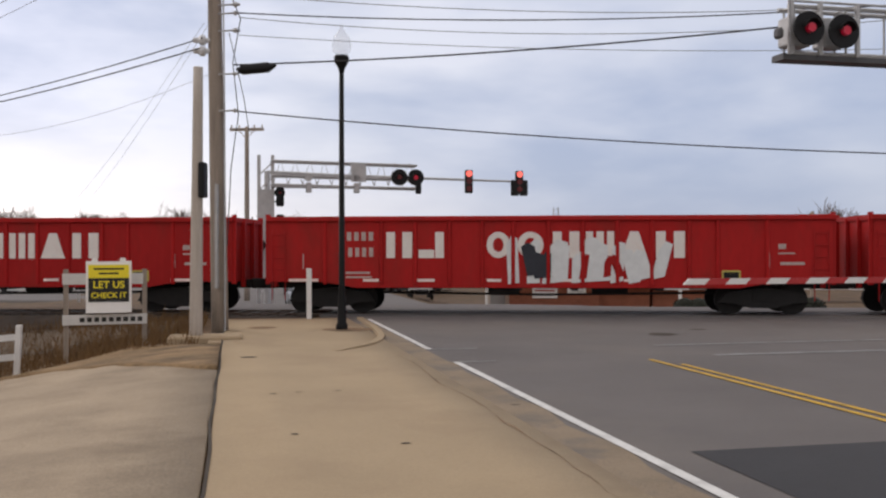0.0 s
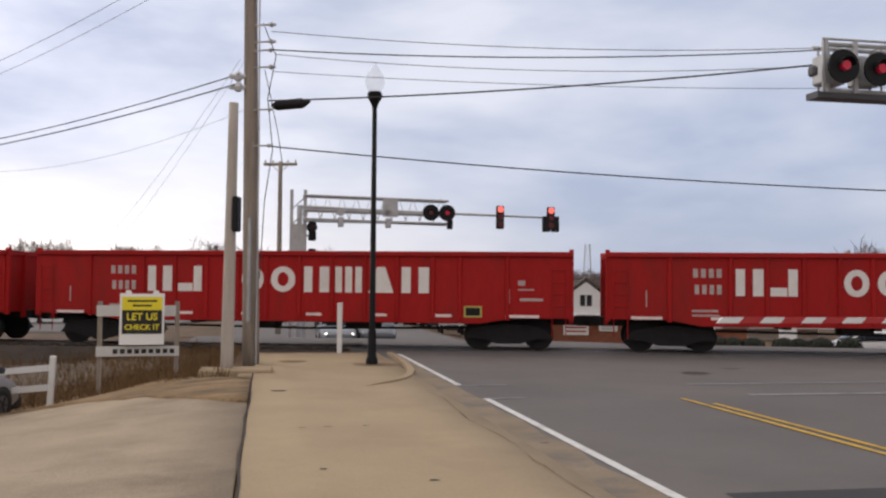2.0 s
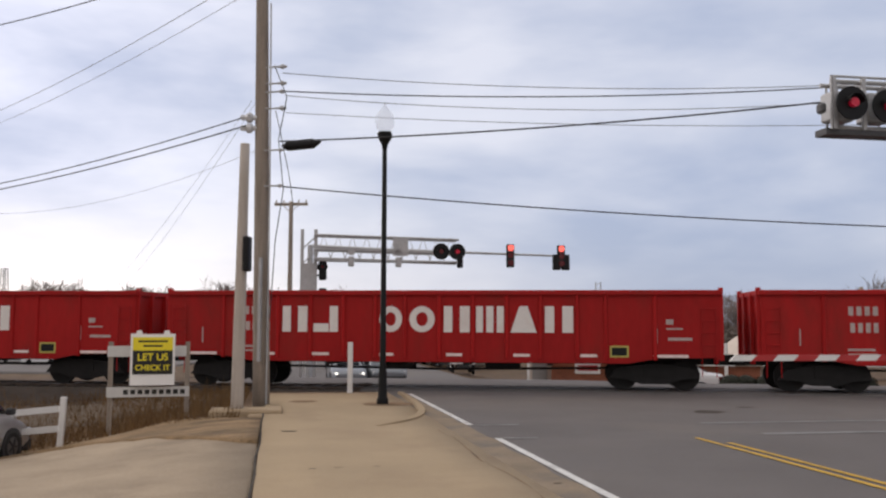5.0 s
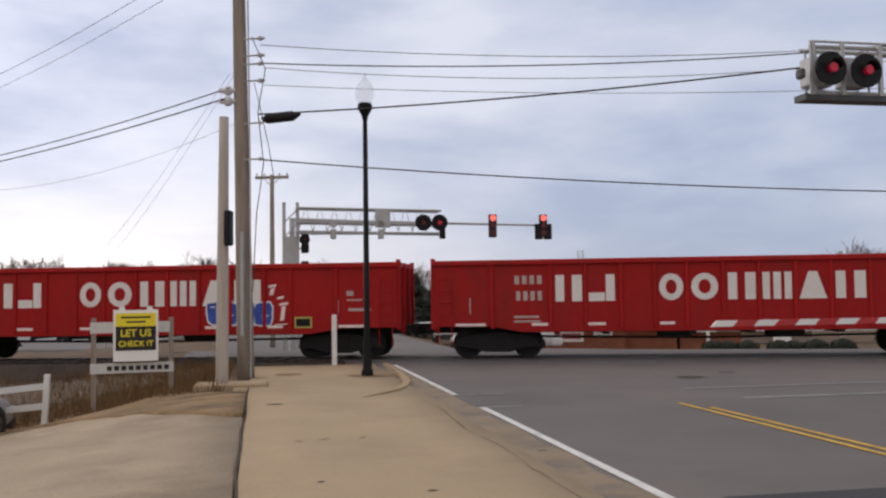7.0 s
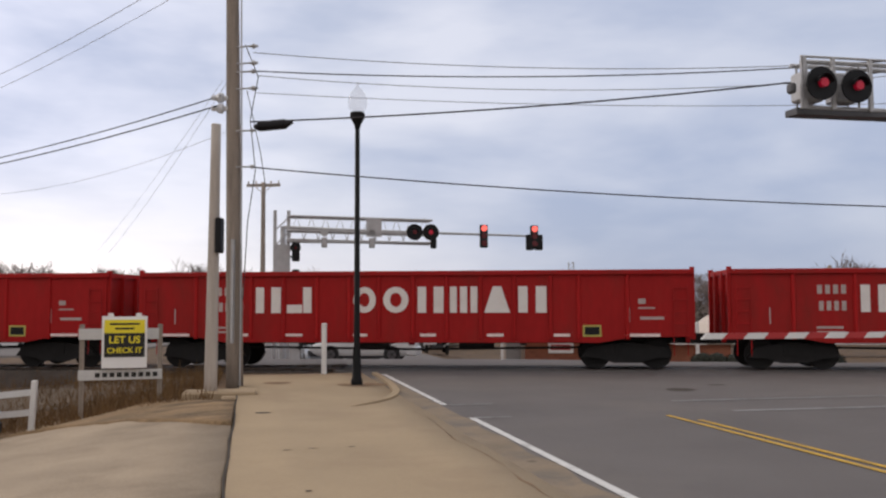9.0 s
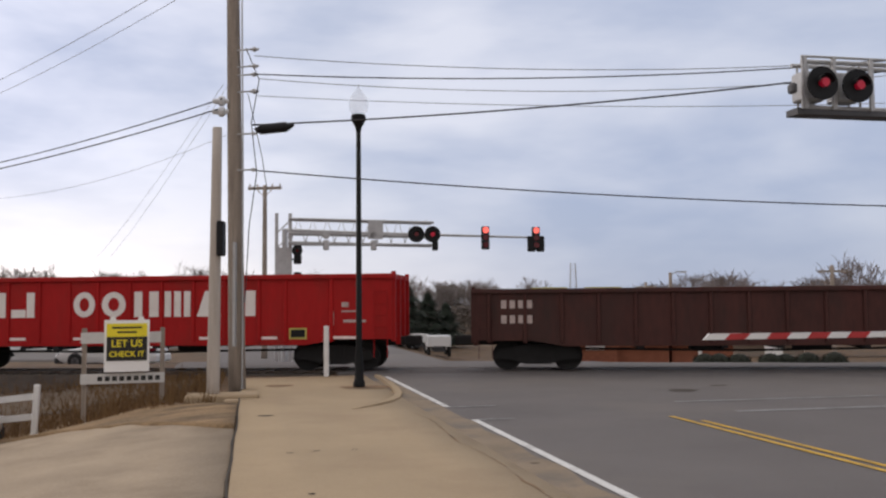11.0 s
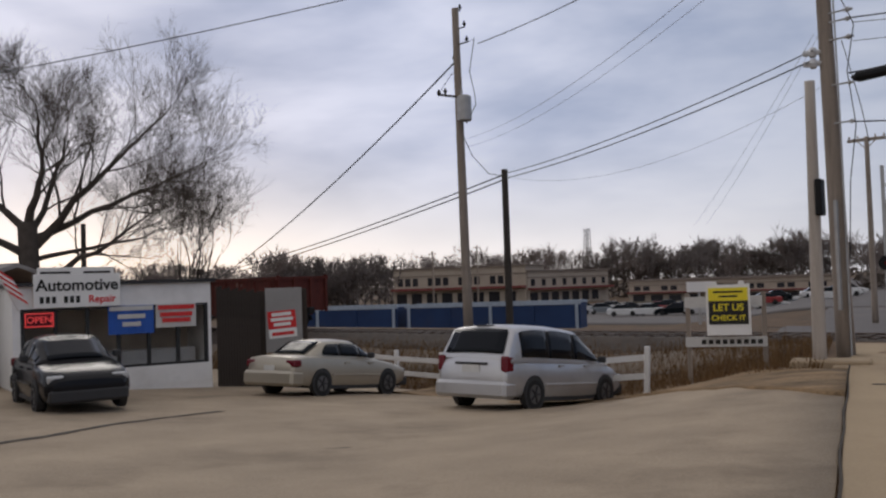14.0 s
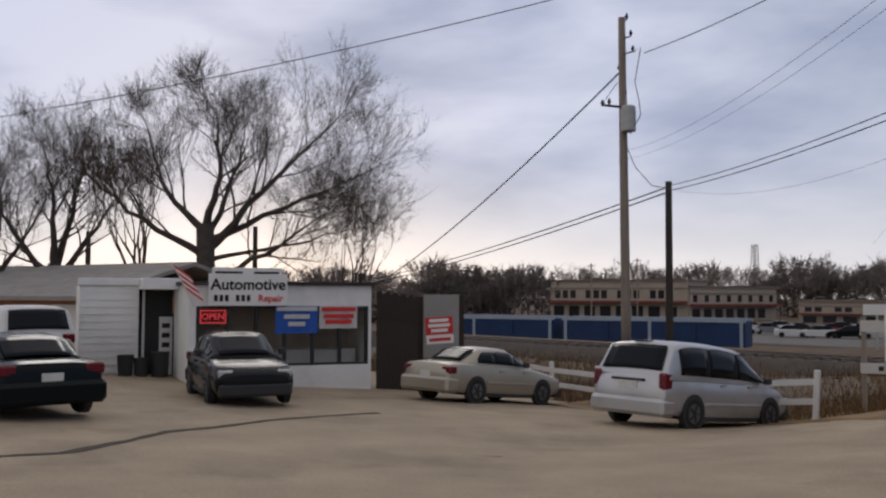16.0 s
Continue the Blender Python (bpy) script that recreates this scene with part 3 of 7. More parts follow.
def scrawl(name, car, mat, x0, x1, z0, z1, seed, count, label, fat=0.5):
    """Sprayed strokes: overlapping slanted slabs with ragged tops."""
    rnd = random.Random(seed)
    b = nb()
    for i in range(count):
        x = x0 + (x1 - x0) * (i + rnd.uniform(-0.2, 0.4)) / count
        w = fat * rnd.uniform(0.5, 1.2)
        lean = rnd.uniform(-0.25, 0.25)
        lo, hi = z0 + rnd.uniform(0, 0.15) * (z1 - z0), z1 - rnd.uniform(0, 0.35) * (z1 - z0)
        y = -1.511 - 0.0012 * i
        prism(b, [(x, lo), (x + w, lo + rnd.uniform(0, 0.1)), (x + w + lean, hi), (x + w * 0.5 + lean, hi + rnd.uniform(0, 0.12)), (x + lean, hi - rnd.uniform(0, 0.2))], 1, y - 0.001, y)
    return part(name, b, mat, car, label)


car_a = TRAIN[3][0]
tagged(car_a, "bright red steel gondola car with white and black graffiti")
scrawl("graffiti", car_a, M["spray_white"], 6.9, 11.3, 0.85, 2.2, 4, 11, "white sprayed graffiti", 0.55)
scrawl("graffiti_shadow", car_a, M["spray_black"], 7.4, 8.0, 0.98, 1.95, 9, 3, "black sprayed letter", 0.5).location.y = -0.02
scrawl("graffiti_gap", car_a, M["red"], 8.8, 10.6, 1.0, 1.7, 12, 3, "red sprayed gaps", 0.22).location.y = -0.02
car_blue = TRAIN[3 + 8][0]
tagged(car_blue, "bright red steel gondola car with a blue graffiti tag")
rnd = random.Random(8)


def spiky(cx, cz, w, h, grow, k=13):
    """A fat sprayed form with a spiky rim."""
    r2 = random.Random(int(cx * 100))
    out = []
    for i in range(k):
        a = 2 * math.pi * i / k
        sq = max(abs(math.cos(a)), abs(math.sin(a)))
        f = (1.0 / sq) ** 0.75 * r2.uniform(0.78, 1.0)
        out.append((cx + (w * f + grow) * math.cos(a), cz + (h * f + grow) * math.sin(a)))
    return out


rim_b, tag_b, loop_b = nb(), nb(), nb()
for k, (x, z, w, h) in enumerate(((10.42, 1.40, 0.27, 0.34), (10.88, 1.36, 0.25, 0.36), (11.36, 1.38, 0.29, 0.35), (11.86, 1.38, 0.28, 0.36))):
    prism(rim_b, spiky(x, z, w, h, 0.05), 1, -1.512 - k * 0.0004, -1.5105 - k * 0.0004)
    prism(tag_b, spiky(x, z, w, h, 0.0), 1, -1.517 - k * 0.0004, -1.5155 - k * 0.0004)
    for i in range(3):
        a, b_ = x + rnd.uniform(-0.15, 0.15), z + rnd.uniform(-0.2, 0.2)
        t_, u_ = (0.018, rnd.uniform(0.07, 0.16)) if i % 2 else (rnd.uniform(0.06, 0.12), 0.018)
        box(loop_b, a - t_, a + t_, -1.5225, -1.5205, b_ - u_, b_ + u_)
part("graffiti_outline", rim_b, M["spray_white"], car_blue, "white sprayed outline")
part("graffiti", tag_b, M["spray_blue"], car_blue, "spiky blue sprayed graffiti tag")
part("graffiti_stroke", loop_b, M["spray_white"], car_blue, "white sprayed strokes")
b = nb()
for x0, x1, z0, z1 in ((11.98, 12.20, 2.12, 2.22), (12.02, 12.14, 1.90, 2.12), (12.24, 12.42, 1.78, 1.88), (12.30, 12.56, 1.60, 1.70), (12.34, 12.46, 1.16, 1.60), (12.16, 12.52, 1.03, 1.09)):
    prism(b, [(x0, z0), (x1, z0 + 0.02), (x1 + 0.05, z1), (x0 + 0.05, z1 - 0.02)], 1, -1.509, -1.506)
part("graffiti_scribble", b, M["reflector"], car_blue, "pale pink sprayed scribble")

brown_1 = gondola("gondola", 15.1, 2.30, 0.72, M["maroon"], [0.4 + i * 1.02 for i in range(15)], M["maroon"], "dark maroon weathered gondola car with faded marks", 0.10)
brown_2 = gondola("gondola", 16.0, 2.36, 0.66, M["maroon2"], [0.4 + i * 1.085 for i in range(15)], M["maroon2"], "rusty red-brown weathered gondola car, last of the train", 0.12)
marks("number_bar", brown_1, M["dull_stencil"], [(0.75 + i * 0.24, 0.9 + i * 0.24, z, z + 0.23) for i in range(4) for z in (1.36, 1.78)] + [(6.4, 7.3, 0.92, 1.06), (7.7, 8.1, 0.92, 1.06)], "faded white bar")
b = nb()
bmesh.ops.create_circle(b, cap_ends=True, radius=0.2, segments=16, matrix=pose(12.55, -1.506, 1.76, 90, 0, 0))
part("round_mark", b, M["dull_stencil"], brown_1, "faded round pale mark")
for i, x in enumerate((1.6, 3.1)):
    b = nb()
    box(b, x, x + 1.0, -1.57, -1.40, 2.335, 2.36)
    part("rim_strip", b, M["tag_yellow"], brown_1, "yellow strip on the rim")
marks("number_bar", brown_2, M["stencil"], [(3.45 + i * 0.2, 3.58 + i * 0.2, 0.72, 0.88) for i in range(9) if i != 4], "white number bar")
rnd = random.Random(5)
marks("scuff", brown_2, M["scuff"], [(x, x + rnd.uniform(0.1, 0.3), z, z + rnd.uniform(0.05, 0.2)) for x, z in [(rnd.uniform(7.5, 14), rnd.choice((0.9, 1.0, 1.9, 2.0, 1.5))) for _ in range(14)]], "small faded mark")
for i, x in enumerate((1.2, 2.3)):
    b = nb()
    box(b, x, x + 0.8, -1.57, -1.40, 2.395, 2.42)
    part("rim_strip", b, M["tag_yellow"], brown_2, "yellow strip on the rim")
TRAIN += [(brown_1, 229.85), (brown_2, 245.95)]


# ---------------------------------------------------------------- poles, lamps, signals
def utility_pole(base, z0, z1, r0, r1, mat, label, lean=(0, 0), group="utility poles"):
    p = thing("utility_pole", pose(base.x, base.y, z0), label, "utility pole", group)
    b = nb()
    k = 8
    tube(b, [(lean[0] * i / k, lean[1] * i / k, -0.3 + (z1 - z0 + 0.3) * i / k) for i in range(k + 1)], [r0 + (r1 - r0) * i / k for i in range(k + 1)], 14)
    part("shaft", b, mat, p, smooth=True)
    return p


def insulator(bm, c, axis=(0, 0, 1), s=1.0):
    c, ax = Vector(c), Vector(axis).normalized()
    tube(bm, [c, c + ax * 0.05 * s, c + ax * 0.07 * s, c + ax * 0.12 * s, c + ax * 0.14 * s, c + ax * 0.2 * s], [0.03 * s, 0.03 * s, 0.06 * s, 0.06 * s, 0.035 * s, 0.03 * s], 8)


def sag_points(p, q, sag, k=24):
    p, q = Vector(p), Vector(q)
    return [p.lerp(q, i / k) - Vector((0, 0, 4 * sag * (i / k) * (1 - i / k))) for i in range(k + 1)]


def cable(p, q, sag, r, label, mat=None, name="cable"):
    b = nb()
    tube(b, sag_points(p, q, sag), r, 5)
    c = part(name, b, mat or M["wire"])
    return tagged(c, label, "cable", "overhead cables")


main_base = at(-18.0, 22.6)
main_pole = utility_pole(main_base, 0, 12.5, 0.20, 0.13, M["pole_wood"], "tall weathered grey wooden utility pole", (-0.22, 0.05))
b = nb()
box(b, -0.03, 0.03, -0.30, -0.18, 1.0, 3.4)
tube(b, [(0.16, -0.14, 0), (0.15, -0.13, 5), (0.1, -0.12, 9.5)], 0.022, 6)
part("conduit", b, M["galv"], main_pole, "grey steel conduit")
for z, s in ((7.95, 1.0), (7.55, 1.0), (7.35, 0.9), (6.95, 1.0), (5.95, 0.8), (5.1, 0.8)):
    b = nb()
    tube(b, [(0, -0.1, z), (0.32, -0.14, z)], 0.02, 6)
    insulator(b, (0.32, -0.14, z), (1, 0, 0), s)
    part("insulator", b, M["galv"], main_pole, "bracket insulator")
for z in (6.75, 6.5):
    b = nb()
    insulator(b, (-0.2, -0.05, z), (-1, -0.2, 0), 2.0)
    part("dead_end_insulator", b, M["porcelain"], main_pole, "pale dead-end insulator")
b = nb()
tube(b, [(0.2, -0.1, 8.0), (0.55, -0.2, 7.2), (0.35, -0.15, 6.2), (0.5, -0.2, 5.0), (0.3, -0.12, 3.8), (0.2, -0.1, 2.0)], 0.012, 5)
tube(b, [(0.25, -0.1, 6.9), (0.42, -0.2, 6.3), (0.62, -0.2, 5.4), (0.75, -0.2, 4.6)], 0.010, 5)
part("drop_wire", b, M["wire"], main_pole)

thin_base = at(-19.4, 20.7)
thin_pole = utility_pole(thin_base, -0.02, up(10.67, 20.7), 0.14, 0.10, M["pole_pale"], "short pale wooden pole with a black box", (0.06, 0))
b = nb()
box(b, 0.10, 0.24, -0.16, 0.10, 3.0, 3.75, 0.03)
part("box", b, M["black"], thin_pole, "black meter box")
b = nb()
box(b, -0.55, 0.95, -0.55, 0.35, -0.15, 0.10, 0.03)
box(b, 0.25, 0.95, -0.95, -0.5, -0.2, 0.03, 0.03)
slab = part("footing", b, M["concrete"], None, m=pose(thin_base.x, thin_base.y, -0.02, 0, 0, 17))
tagged(slab, "rough concrete footing at the poles", "footing")

# road lamp with a globe
lamp_base = at(-10.85, 22.3)
lamp = thing("street_lamp", pose(lamp_base.x, lamp_base.y, 0.01), "black cast post lamp with a clear acorn globe", "street lamp")
hz = up(11.1, 22.3)
b = nb()
tube(b, [(0, 0, -0.1), (0, 0, 0.12), (0, 0, 0.16), (0, 0, 0.75), (0, 0, 0.85), (0, 0, hz - 0.15)], [0.14, 0.14, 0.11, 0.095, 0.075, 0.055], 14)
part("post", b, M["lamp_green"], lamp, smooth=True)
b = nb()
tube(b, [(0, 0, hz - 0.2), (0, 0, hz - 0.1), (0, 0, hz + 0.06), (0, 0, hz + 0.16), (0, 0, hz + 0.2)], [0.06, 0.08, 0.17, 0.18, 0.15], 14)
part("fitter", b, M["lamp_green"], lamp)
b = nb()
tube(b, [(0, 0, hz + 0.2), (0, 0, hz + 0.3), (0, 0, hz + 0.45), (0, 0, hz + 0.62), (0, 0, hz + 0.75), (0, 0, hz + 0.82), (0, 0, hz + 0.92)], [0.15, 0.21, 0.235, 0.19, 0.10, 0.05, 0.02], 16)
gl = part("globe", b, glass("globe_glass", (0.75, 0.80, 0.88), 0.20), lamp, "clear plastic acorn globe", smooth=True)
gl.visible_shadow = False
# low kerb that rounds the end of the walk at the lamp
KERB = [(1.7, 17.35), (1.95, 17.5), (2.42, 18.0), (2.75, 18.55), (2.98, 19.2), (3.18, 20.2), (3.29, 21.4), (3.36, 22.7), (3.40, 24.2), (3.42, 25.6)]
b = nb()
rings = []
for k, (n, a) in enumerate(KERB):
    n0, a0 = KERB[max(k - 1, 0)]
    n1, a1 = KERB[min(k + 1, len(KERB) - 1)]
    d = Vector((n1 - n0, a1 - a0)).normalized()
    rings.append([tuple(road(n + d.y * o, a - d.x * o, z)) for o, z in ((0.0, 0.0), (0.0, 0.055 * min(1, k / 2)), (-0.14, 0.065 * min(1, k / 2)), (-0.16, 0.0))])
loft(b, rings)
kerb = part("kerb", b, M["concrete"])
tagged(kerb, "low worn concrete kerb that rounds the walk", "kerb", kind="structure")
b = nb()
v = [b.verts.new((lamp_base.x + 0.15 + 0.62 * math.cos(k * 0.35) * (1 + 0.3 * noise.noise((k, 1, 1))), lamp_base.y + 0.5 * math.sin(k * 0.35) * (1 + 0.3 * noise.noise((k, 3, 1))), 0.021)) for k in range(18)]
b.faces.new(v)
tagged(part("bare_soil", b, M["dirt"]), "bare soil at the foot of the lamp", "soil", kind="structure")

wp = at(-12.8, 26.0)
b = nb()
box(b, -0.065, 0.065, -0.05, 0.05, -0.1, 1.38, 0.015)
post = part("marker_post", b, M["white"], None, m=pose(wp.x, wp.y, 0.0))
tagged(post, "plain white marker post by the crossing", "post")


def flasher(parent, c, facing, r=0.27, lit=True, k=1.0):
    """A round black backboard with a hooded red lamp; faces along -y turned by facing degrees."""
    b = nb()
    disc(b, (0, 0, 0), (0, 1, 0), r, 0.03, 22)
    f = part("backboard", b, M["black"], parent, m=pose(*c, 0, 0, facing))
    b = nb()
    disc(b, (0, -0.05, 0), (0, 1, 0), r * 0.27, 0.08, 16)
    part("lens", b, M["flash_red"] if lit else M["lens_dark"], f, "lit red lens" if lit else "dark red lens")
    b = nb()
    n = 12
    for i in range(n):
        a0, a1 = math.pi * i / n, math.pi * (i + 1) / n
        rr = r * 0.48
        vs = [b.verts.new((rr * math.cos(a), y, rr * math.sin(a))) for a, y in ((a0, -0.02), (a1, -0.02), (a1, -0.15), (a0, -0.15))]
        b.faces.new(vs)
    part("hood", b, M["black"], f)
    return f


# near cantilever: mast beside the road, arm over the lane
mast_p = Vector((8.6, 16.5))
canti = thing("crossing_signal", pose(mast_p.x, mast_p.y, 0, 0, 0, math.degrees(math.atan2(RT.y, RT.x))), "grey steel crossing cantilever with red flashers over the lane", "crossing signal")
b = nb()
tube(b, [(0, 0, -0.2), (0, 0, 6.0)], 0.15, 14)
box(b, -0.3, 0.3, -0.3, 0.3, -0.1, 0.12)
part("mast", b, M["galv"], canti)
b = nb()
for z in (4.90, 5.62):
    for y in (-0.14, 0.14):
        tube(b, [(0, y, z), (-4.75, y, z)], 0.035, 6)
for i in range(6):
    x = -0.15 - i * 0.9
    for y in (-0.14, 0.14):
        tube(b, [(x, y, 4.9), (x, y, 5.62)], 0.02, 5)
    tube(b, [(x, -0.14, 5.62), (x, 0.14, 5.62)], 0.015, 5)
part("arm", b, M["galv"], canti, "grey lattice arm")
b = nb()
box(b, -4.85, 0.0, -0.16, 0.16, 4.79, 4.89)
part("walkway", b, M["trim_steel"], canti, "dark steel walkway beam")
b = nb()
for y in (-0.22,):
    tube(b, [(-4.8, y, 4.86), (-4.8, y, 5.68), (0, y, 5.68)], 0.02, 6)
    for x in (-4.75, -4.25, -3.6):
        box(b, x - 0.03, x + 0.03, y - 0.03, y + 0.03, 4.86, 5.68)
part("handrail", b, M["galv"], canti)
flasher(canti, (-4.58, -0.42, 5.22), 0, 0.26, True)
flasher(canti, (-3.98, -0.42, 5.20), 0, 0.26, True)
b = nb()
box(b, -4.98, -4.88, -0.25, -0.08, 5.10, 5.26, 0.03)
part("end_knob", b, M["trim_steel"], canti)
for x in (-4.58, -3.98):
    b = nb()
    box(b, x - 0.20, x + 0.20, -0.20, 0.12, 5.00, 5.46, 0.03)
    part("lamp_housing", b, M["galv"], canti, "pale grey lamp housing")

# lane gate
gate_p = Vector((8.05, 16.25))
gate = thing("crossing_gate", pose(gate_p.x, gate_p.y, 0, 0, 0, math.degrees(math.atan2(RT.y, RT.x))), "red and white striped crossing gate", "crossing gate")
b = nb()
box(b, -0.25, 0.25, 0.12, 0.5, -0.1, 1.7, 0.03)
part("machine", b, M["galv"], gate, "grey gate machine")
gate_arm = new("arm")
gate_arm.parent = gate
gate_arm.matrix_basis = pose(0, 0, 1.38)
for i in range(17):
    b = nb()
    w = 0.34
    x0, x1 = -0.1 - (i + 1) * w, -0.1 - i * w
    prism(b, [(x0, -0.045), (x1, -0.045), (x1 + 0.09, 0.045), (x0 + 0.09, 0.045)], 1, -0.022, 0.022)
    part("stripe", b, M["white"] if i % 2 == 0 else M["gate_red"], gate_arm)

# far cantilever across the railway
g0 = at(-15.35, 40.0)
yaw_rt = math.degrees(math.atan2(RT.y, RT.x))
far_canti = thing("crossing_signal", pose(g0.x, g0.y, height(g0.x, g0.y), 0, 0, yaw_rt), "grey lattice crossing cantilever beyond the railway", "crossing signal")
hz0 = -height(g0.x, g0.y)
zt, zb = up(5.35, 40) + hz0, up(3.95, 40) + hz0
b = nb()
for x in (-0.28, 0.28):
    box(b, x - 0.07, x + 0.07, -0.07, 0.07, -0.3, zt + 0.25)
for i in range(9):
    z = 0.4 + i * 0.62
    tube(b, [(-0.28, 0, z), (0.28, 0, z + 0.55)], 0.03, 5)
box(b, -0.34, 0.34, -0.16, -0.06, hz0 + 0.6, zb - 0.2)
part("mast", b, M["galv"], far_canti, "wide grey steel mast")
b = nb()
for z in (zb, zb + 0.38, zt):
    for y in (-0.3, 0.3):
        tube(b, [(0.2, y, z), (6.35, y, z - 0.1)], 0.05, 6)
for i in range(10):
    x = 0.3 + i * 0.6
    tube(b, [(x, -0.3, zb), (x + 0.3, -0.3, zt), (x + 0.6, -0.3, zb)], 0.022, 5)
box(b, 0.2, 6.4, -0.35, 0.35, zb - 0.10, zb - 0.04)
part("arm", b, M["galv"], far_canti, "grey lattice arm")
flasher(far_canti, (5.55, -0.5, zb + 0.36), 0, 0.35, False)
flasher(far_canti, (6.25, -0.5, zb + 0.36), 0, 0.35, True)
for x in (1.75, 3.75, 6.4):
    b = nb()
    box(b, x - 0.12, x + 0.12, -0.42, -0.2, zb - 0.32, zb + 0.1, 0.03)
    disc(b, (x, -0.35, zb + 0.3), (0, 1, 0), 0.16, 0.1, 14)
    part("lamp_unit", b, M["black"] if x > 6 else M["galv"], far_canti)
b = nb()
box(b, 3.5, 4.15, -0.4, -0.37, zb + 0.15, zt - 0.05)
part("panel", b, M["galv"], far_canti, "square grey panel")
for z, s in ((up(0.35, 40) + hz0, 0.28), (up(3.3, 40) + hz0 + 0.1, 0.22)):
    for x in ((-0.3, 0.42) if s > 0.25 else (0.55,)):
        flasher(far_canti, (x, -0.45, z), 0, s, s > 0.25 and x > 0)
b = nb()
for k, z in enumerate((3.5, 2.95, 1.9, 1.5)):
    zz = up(z, 40) + hz0
    box(b, 0.42, 0.74, -0.3, 0.0, zz - 0.2, zz + 0.2, 0.04)
    tube(b, [(0.2, 0, zz), (0.6, -0.1, zz)], 0.04, 6)
part("bell_and_lamps", b, M["black"], far_canti)

# traffic signals on a mast arm
s1, s2 = at(-3.23, 46.0), at(-0.16, 46.6)
foot = s1 - Vector((RT.x, RT.y, 0)) * 9.6
tl = thing("traffic_signal", pose(foot.x, foot.y, height(foot.x, foot.y), 0, 0, yaw_rt), "grey mast arm with two red traffic signals", "traffic signal")
tz = up(4.25, 46) - height(foot.x, foot.y)
b = nb()
tube(b, [(0, 0, -0.2), (0, 0, tz + 0.3)], [0.16, 0.13], 12)
part("mast", b, M["galv"], tl)
b = nb()
tube(b, [(0, 0, tz + 0.25), (3, 0, tz + 0.16), (12.5, 0, tz - 0.02)], [0.09, 0.075, 0.045], 8)
part("mast_arm", b, M["galv"], tl)
for x, wide in ((9.6, False), (12.15, True)):
    b = nb()
    box(b, x - 0.19, x + 0.19, -0.28, -0.06, tz - 0.62, tz + 0.5, 0.04)
    if wide:
        box(b, x - 0.42, x - 0.03, -0.27, -0.07, tz - 0.72, tz + 0.05, 0.04)
        box(b, x + 0.03, x + 0.42, -0.27, -0.07, tz - 0.72, tz + 0.05, 0.04)
    head = part("signal_head", b, M["black"], tl)
    b = nb()
    disc(b, (x, -0.29, tz + 0.32), (0, 1, 0), 0.15, 0.03, 16)
    part("red_lens", b, M["signal_red"], head, "lit red lens")
    b = nb()
    for z in (tz - 0.04, tz - 0.40):
        disc(b, (x, -0.29, z), (0, 1, 0), 0.14, 0.03, 16)
    part("dark_lens", b, M["lens_dark"], head)

# crossarm pole beyond the railway
fp = at(-16.45, 62)
far_pole = utility_pole(fp, height(fp.x, fp.y), up(7.35, 62), 0.19, 0.13, M["pole_wood"], "distant wooden pole with a crossarm", group="utility poles")
b = nb()
hh = up(7.2, 62) - height(fp.x, fp.y)
box(b, -1.1, 1.1, -0.08, 0.08, hh - 0.1, hh + 0.08)
tube(b, [(-0.6, -0.05, hh), (0, -0.12, hh - 0.6), (0.6, -0.05, hh)], 0.03, 5)
for x in (-1.0, -0.5, 0.5, 1.0):
    insulator(b, (x, 0, hh + 0.08))
part("crossarm", b, M["pole_wood"], far_pole)

# poles beside the lot
p2 = at(-39.45, 38.0)
pole_2 = utility_pole(p2, height(p2.x, p2.y), up(16.4, 38), 0.20, 0.14, M["pole_wood"], "tall wooden pole with a grey transformer", (-0.15, 0))
h2 = -height(p2.x, p2.y)
b = nb()
zc = up(10.45, 38) + h2
tube(b, [(0.33, -0.2, zc - 0.52), (0.33, -0.2, zc - 0.48), (0.33, -0.2, zc + 0.45), (0.33, -0.2, zc + 0.52)], [0.24, 0.29, 0.29, 0.2], 16)
tube(b, [(0.25, -0.25, zc + 0.5), (0.25, -0.25, zc + 0.75)], 0.05, 8)
part("transformer", b, M["galv"], pole_2, "grey pole transformer")
b = nb()
zc = up(11.3, 38) + h2
tube(b, [(-0.95, -0.3, zc + 0.15), (0.1, -0.1, zc - 0.1)], 0.05, 6)
for x in (-0.95, -0.6):
    insulator(b, (x, -0.25, zc + 0.1), s=1.3)
part("crossarm", b, M["pole_dark"], pole_2)
for el, x in ((16.2, 0.15), (15.2, 0.35), (14.3, 0.45), (13.4, -0.25)):
    zz = up(el, 38) + h2
    b = nb()
    tube(b, [(0, 0, zz), (x, -0.05, zz)], 0.03, 6)
    insulator(b, (x, -0.05, zz), s=1.2)
    part("insulator", b, M["black"], pole_2)
b = nb()
zz = up(14.3, 38) + h2
tube(b, [(0.45, 0, zz), (0.8, 0, zz + 0.1), (0.5, 0, zz - 1.2), (0.7, 0, zz - 2.0), (0.85, -0.1, zz - 2.6), (0.4, -0.2, zz - 3.3)], 0.018, 5)
tube(b, [(0.1, 0, zz - 3.8), (0.5, 0, zz - 4.6), (1.3, 0, zz - 5.4), (1.75, 0.2, zz - 5.5)], 0.016, 5)
tube(b, [(-0.9, -0.3, zz - 1.9), (-0.4, 0, zz - 1.1), (0.1, 0, zz - 1.6)], 0.014, 5)
part("jumper_wire", b, M["wire"], pole_2)
bp = at(-36.95, 39.0)
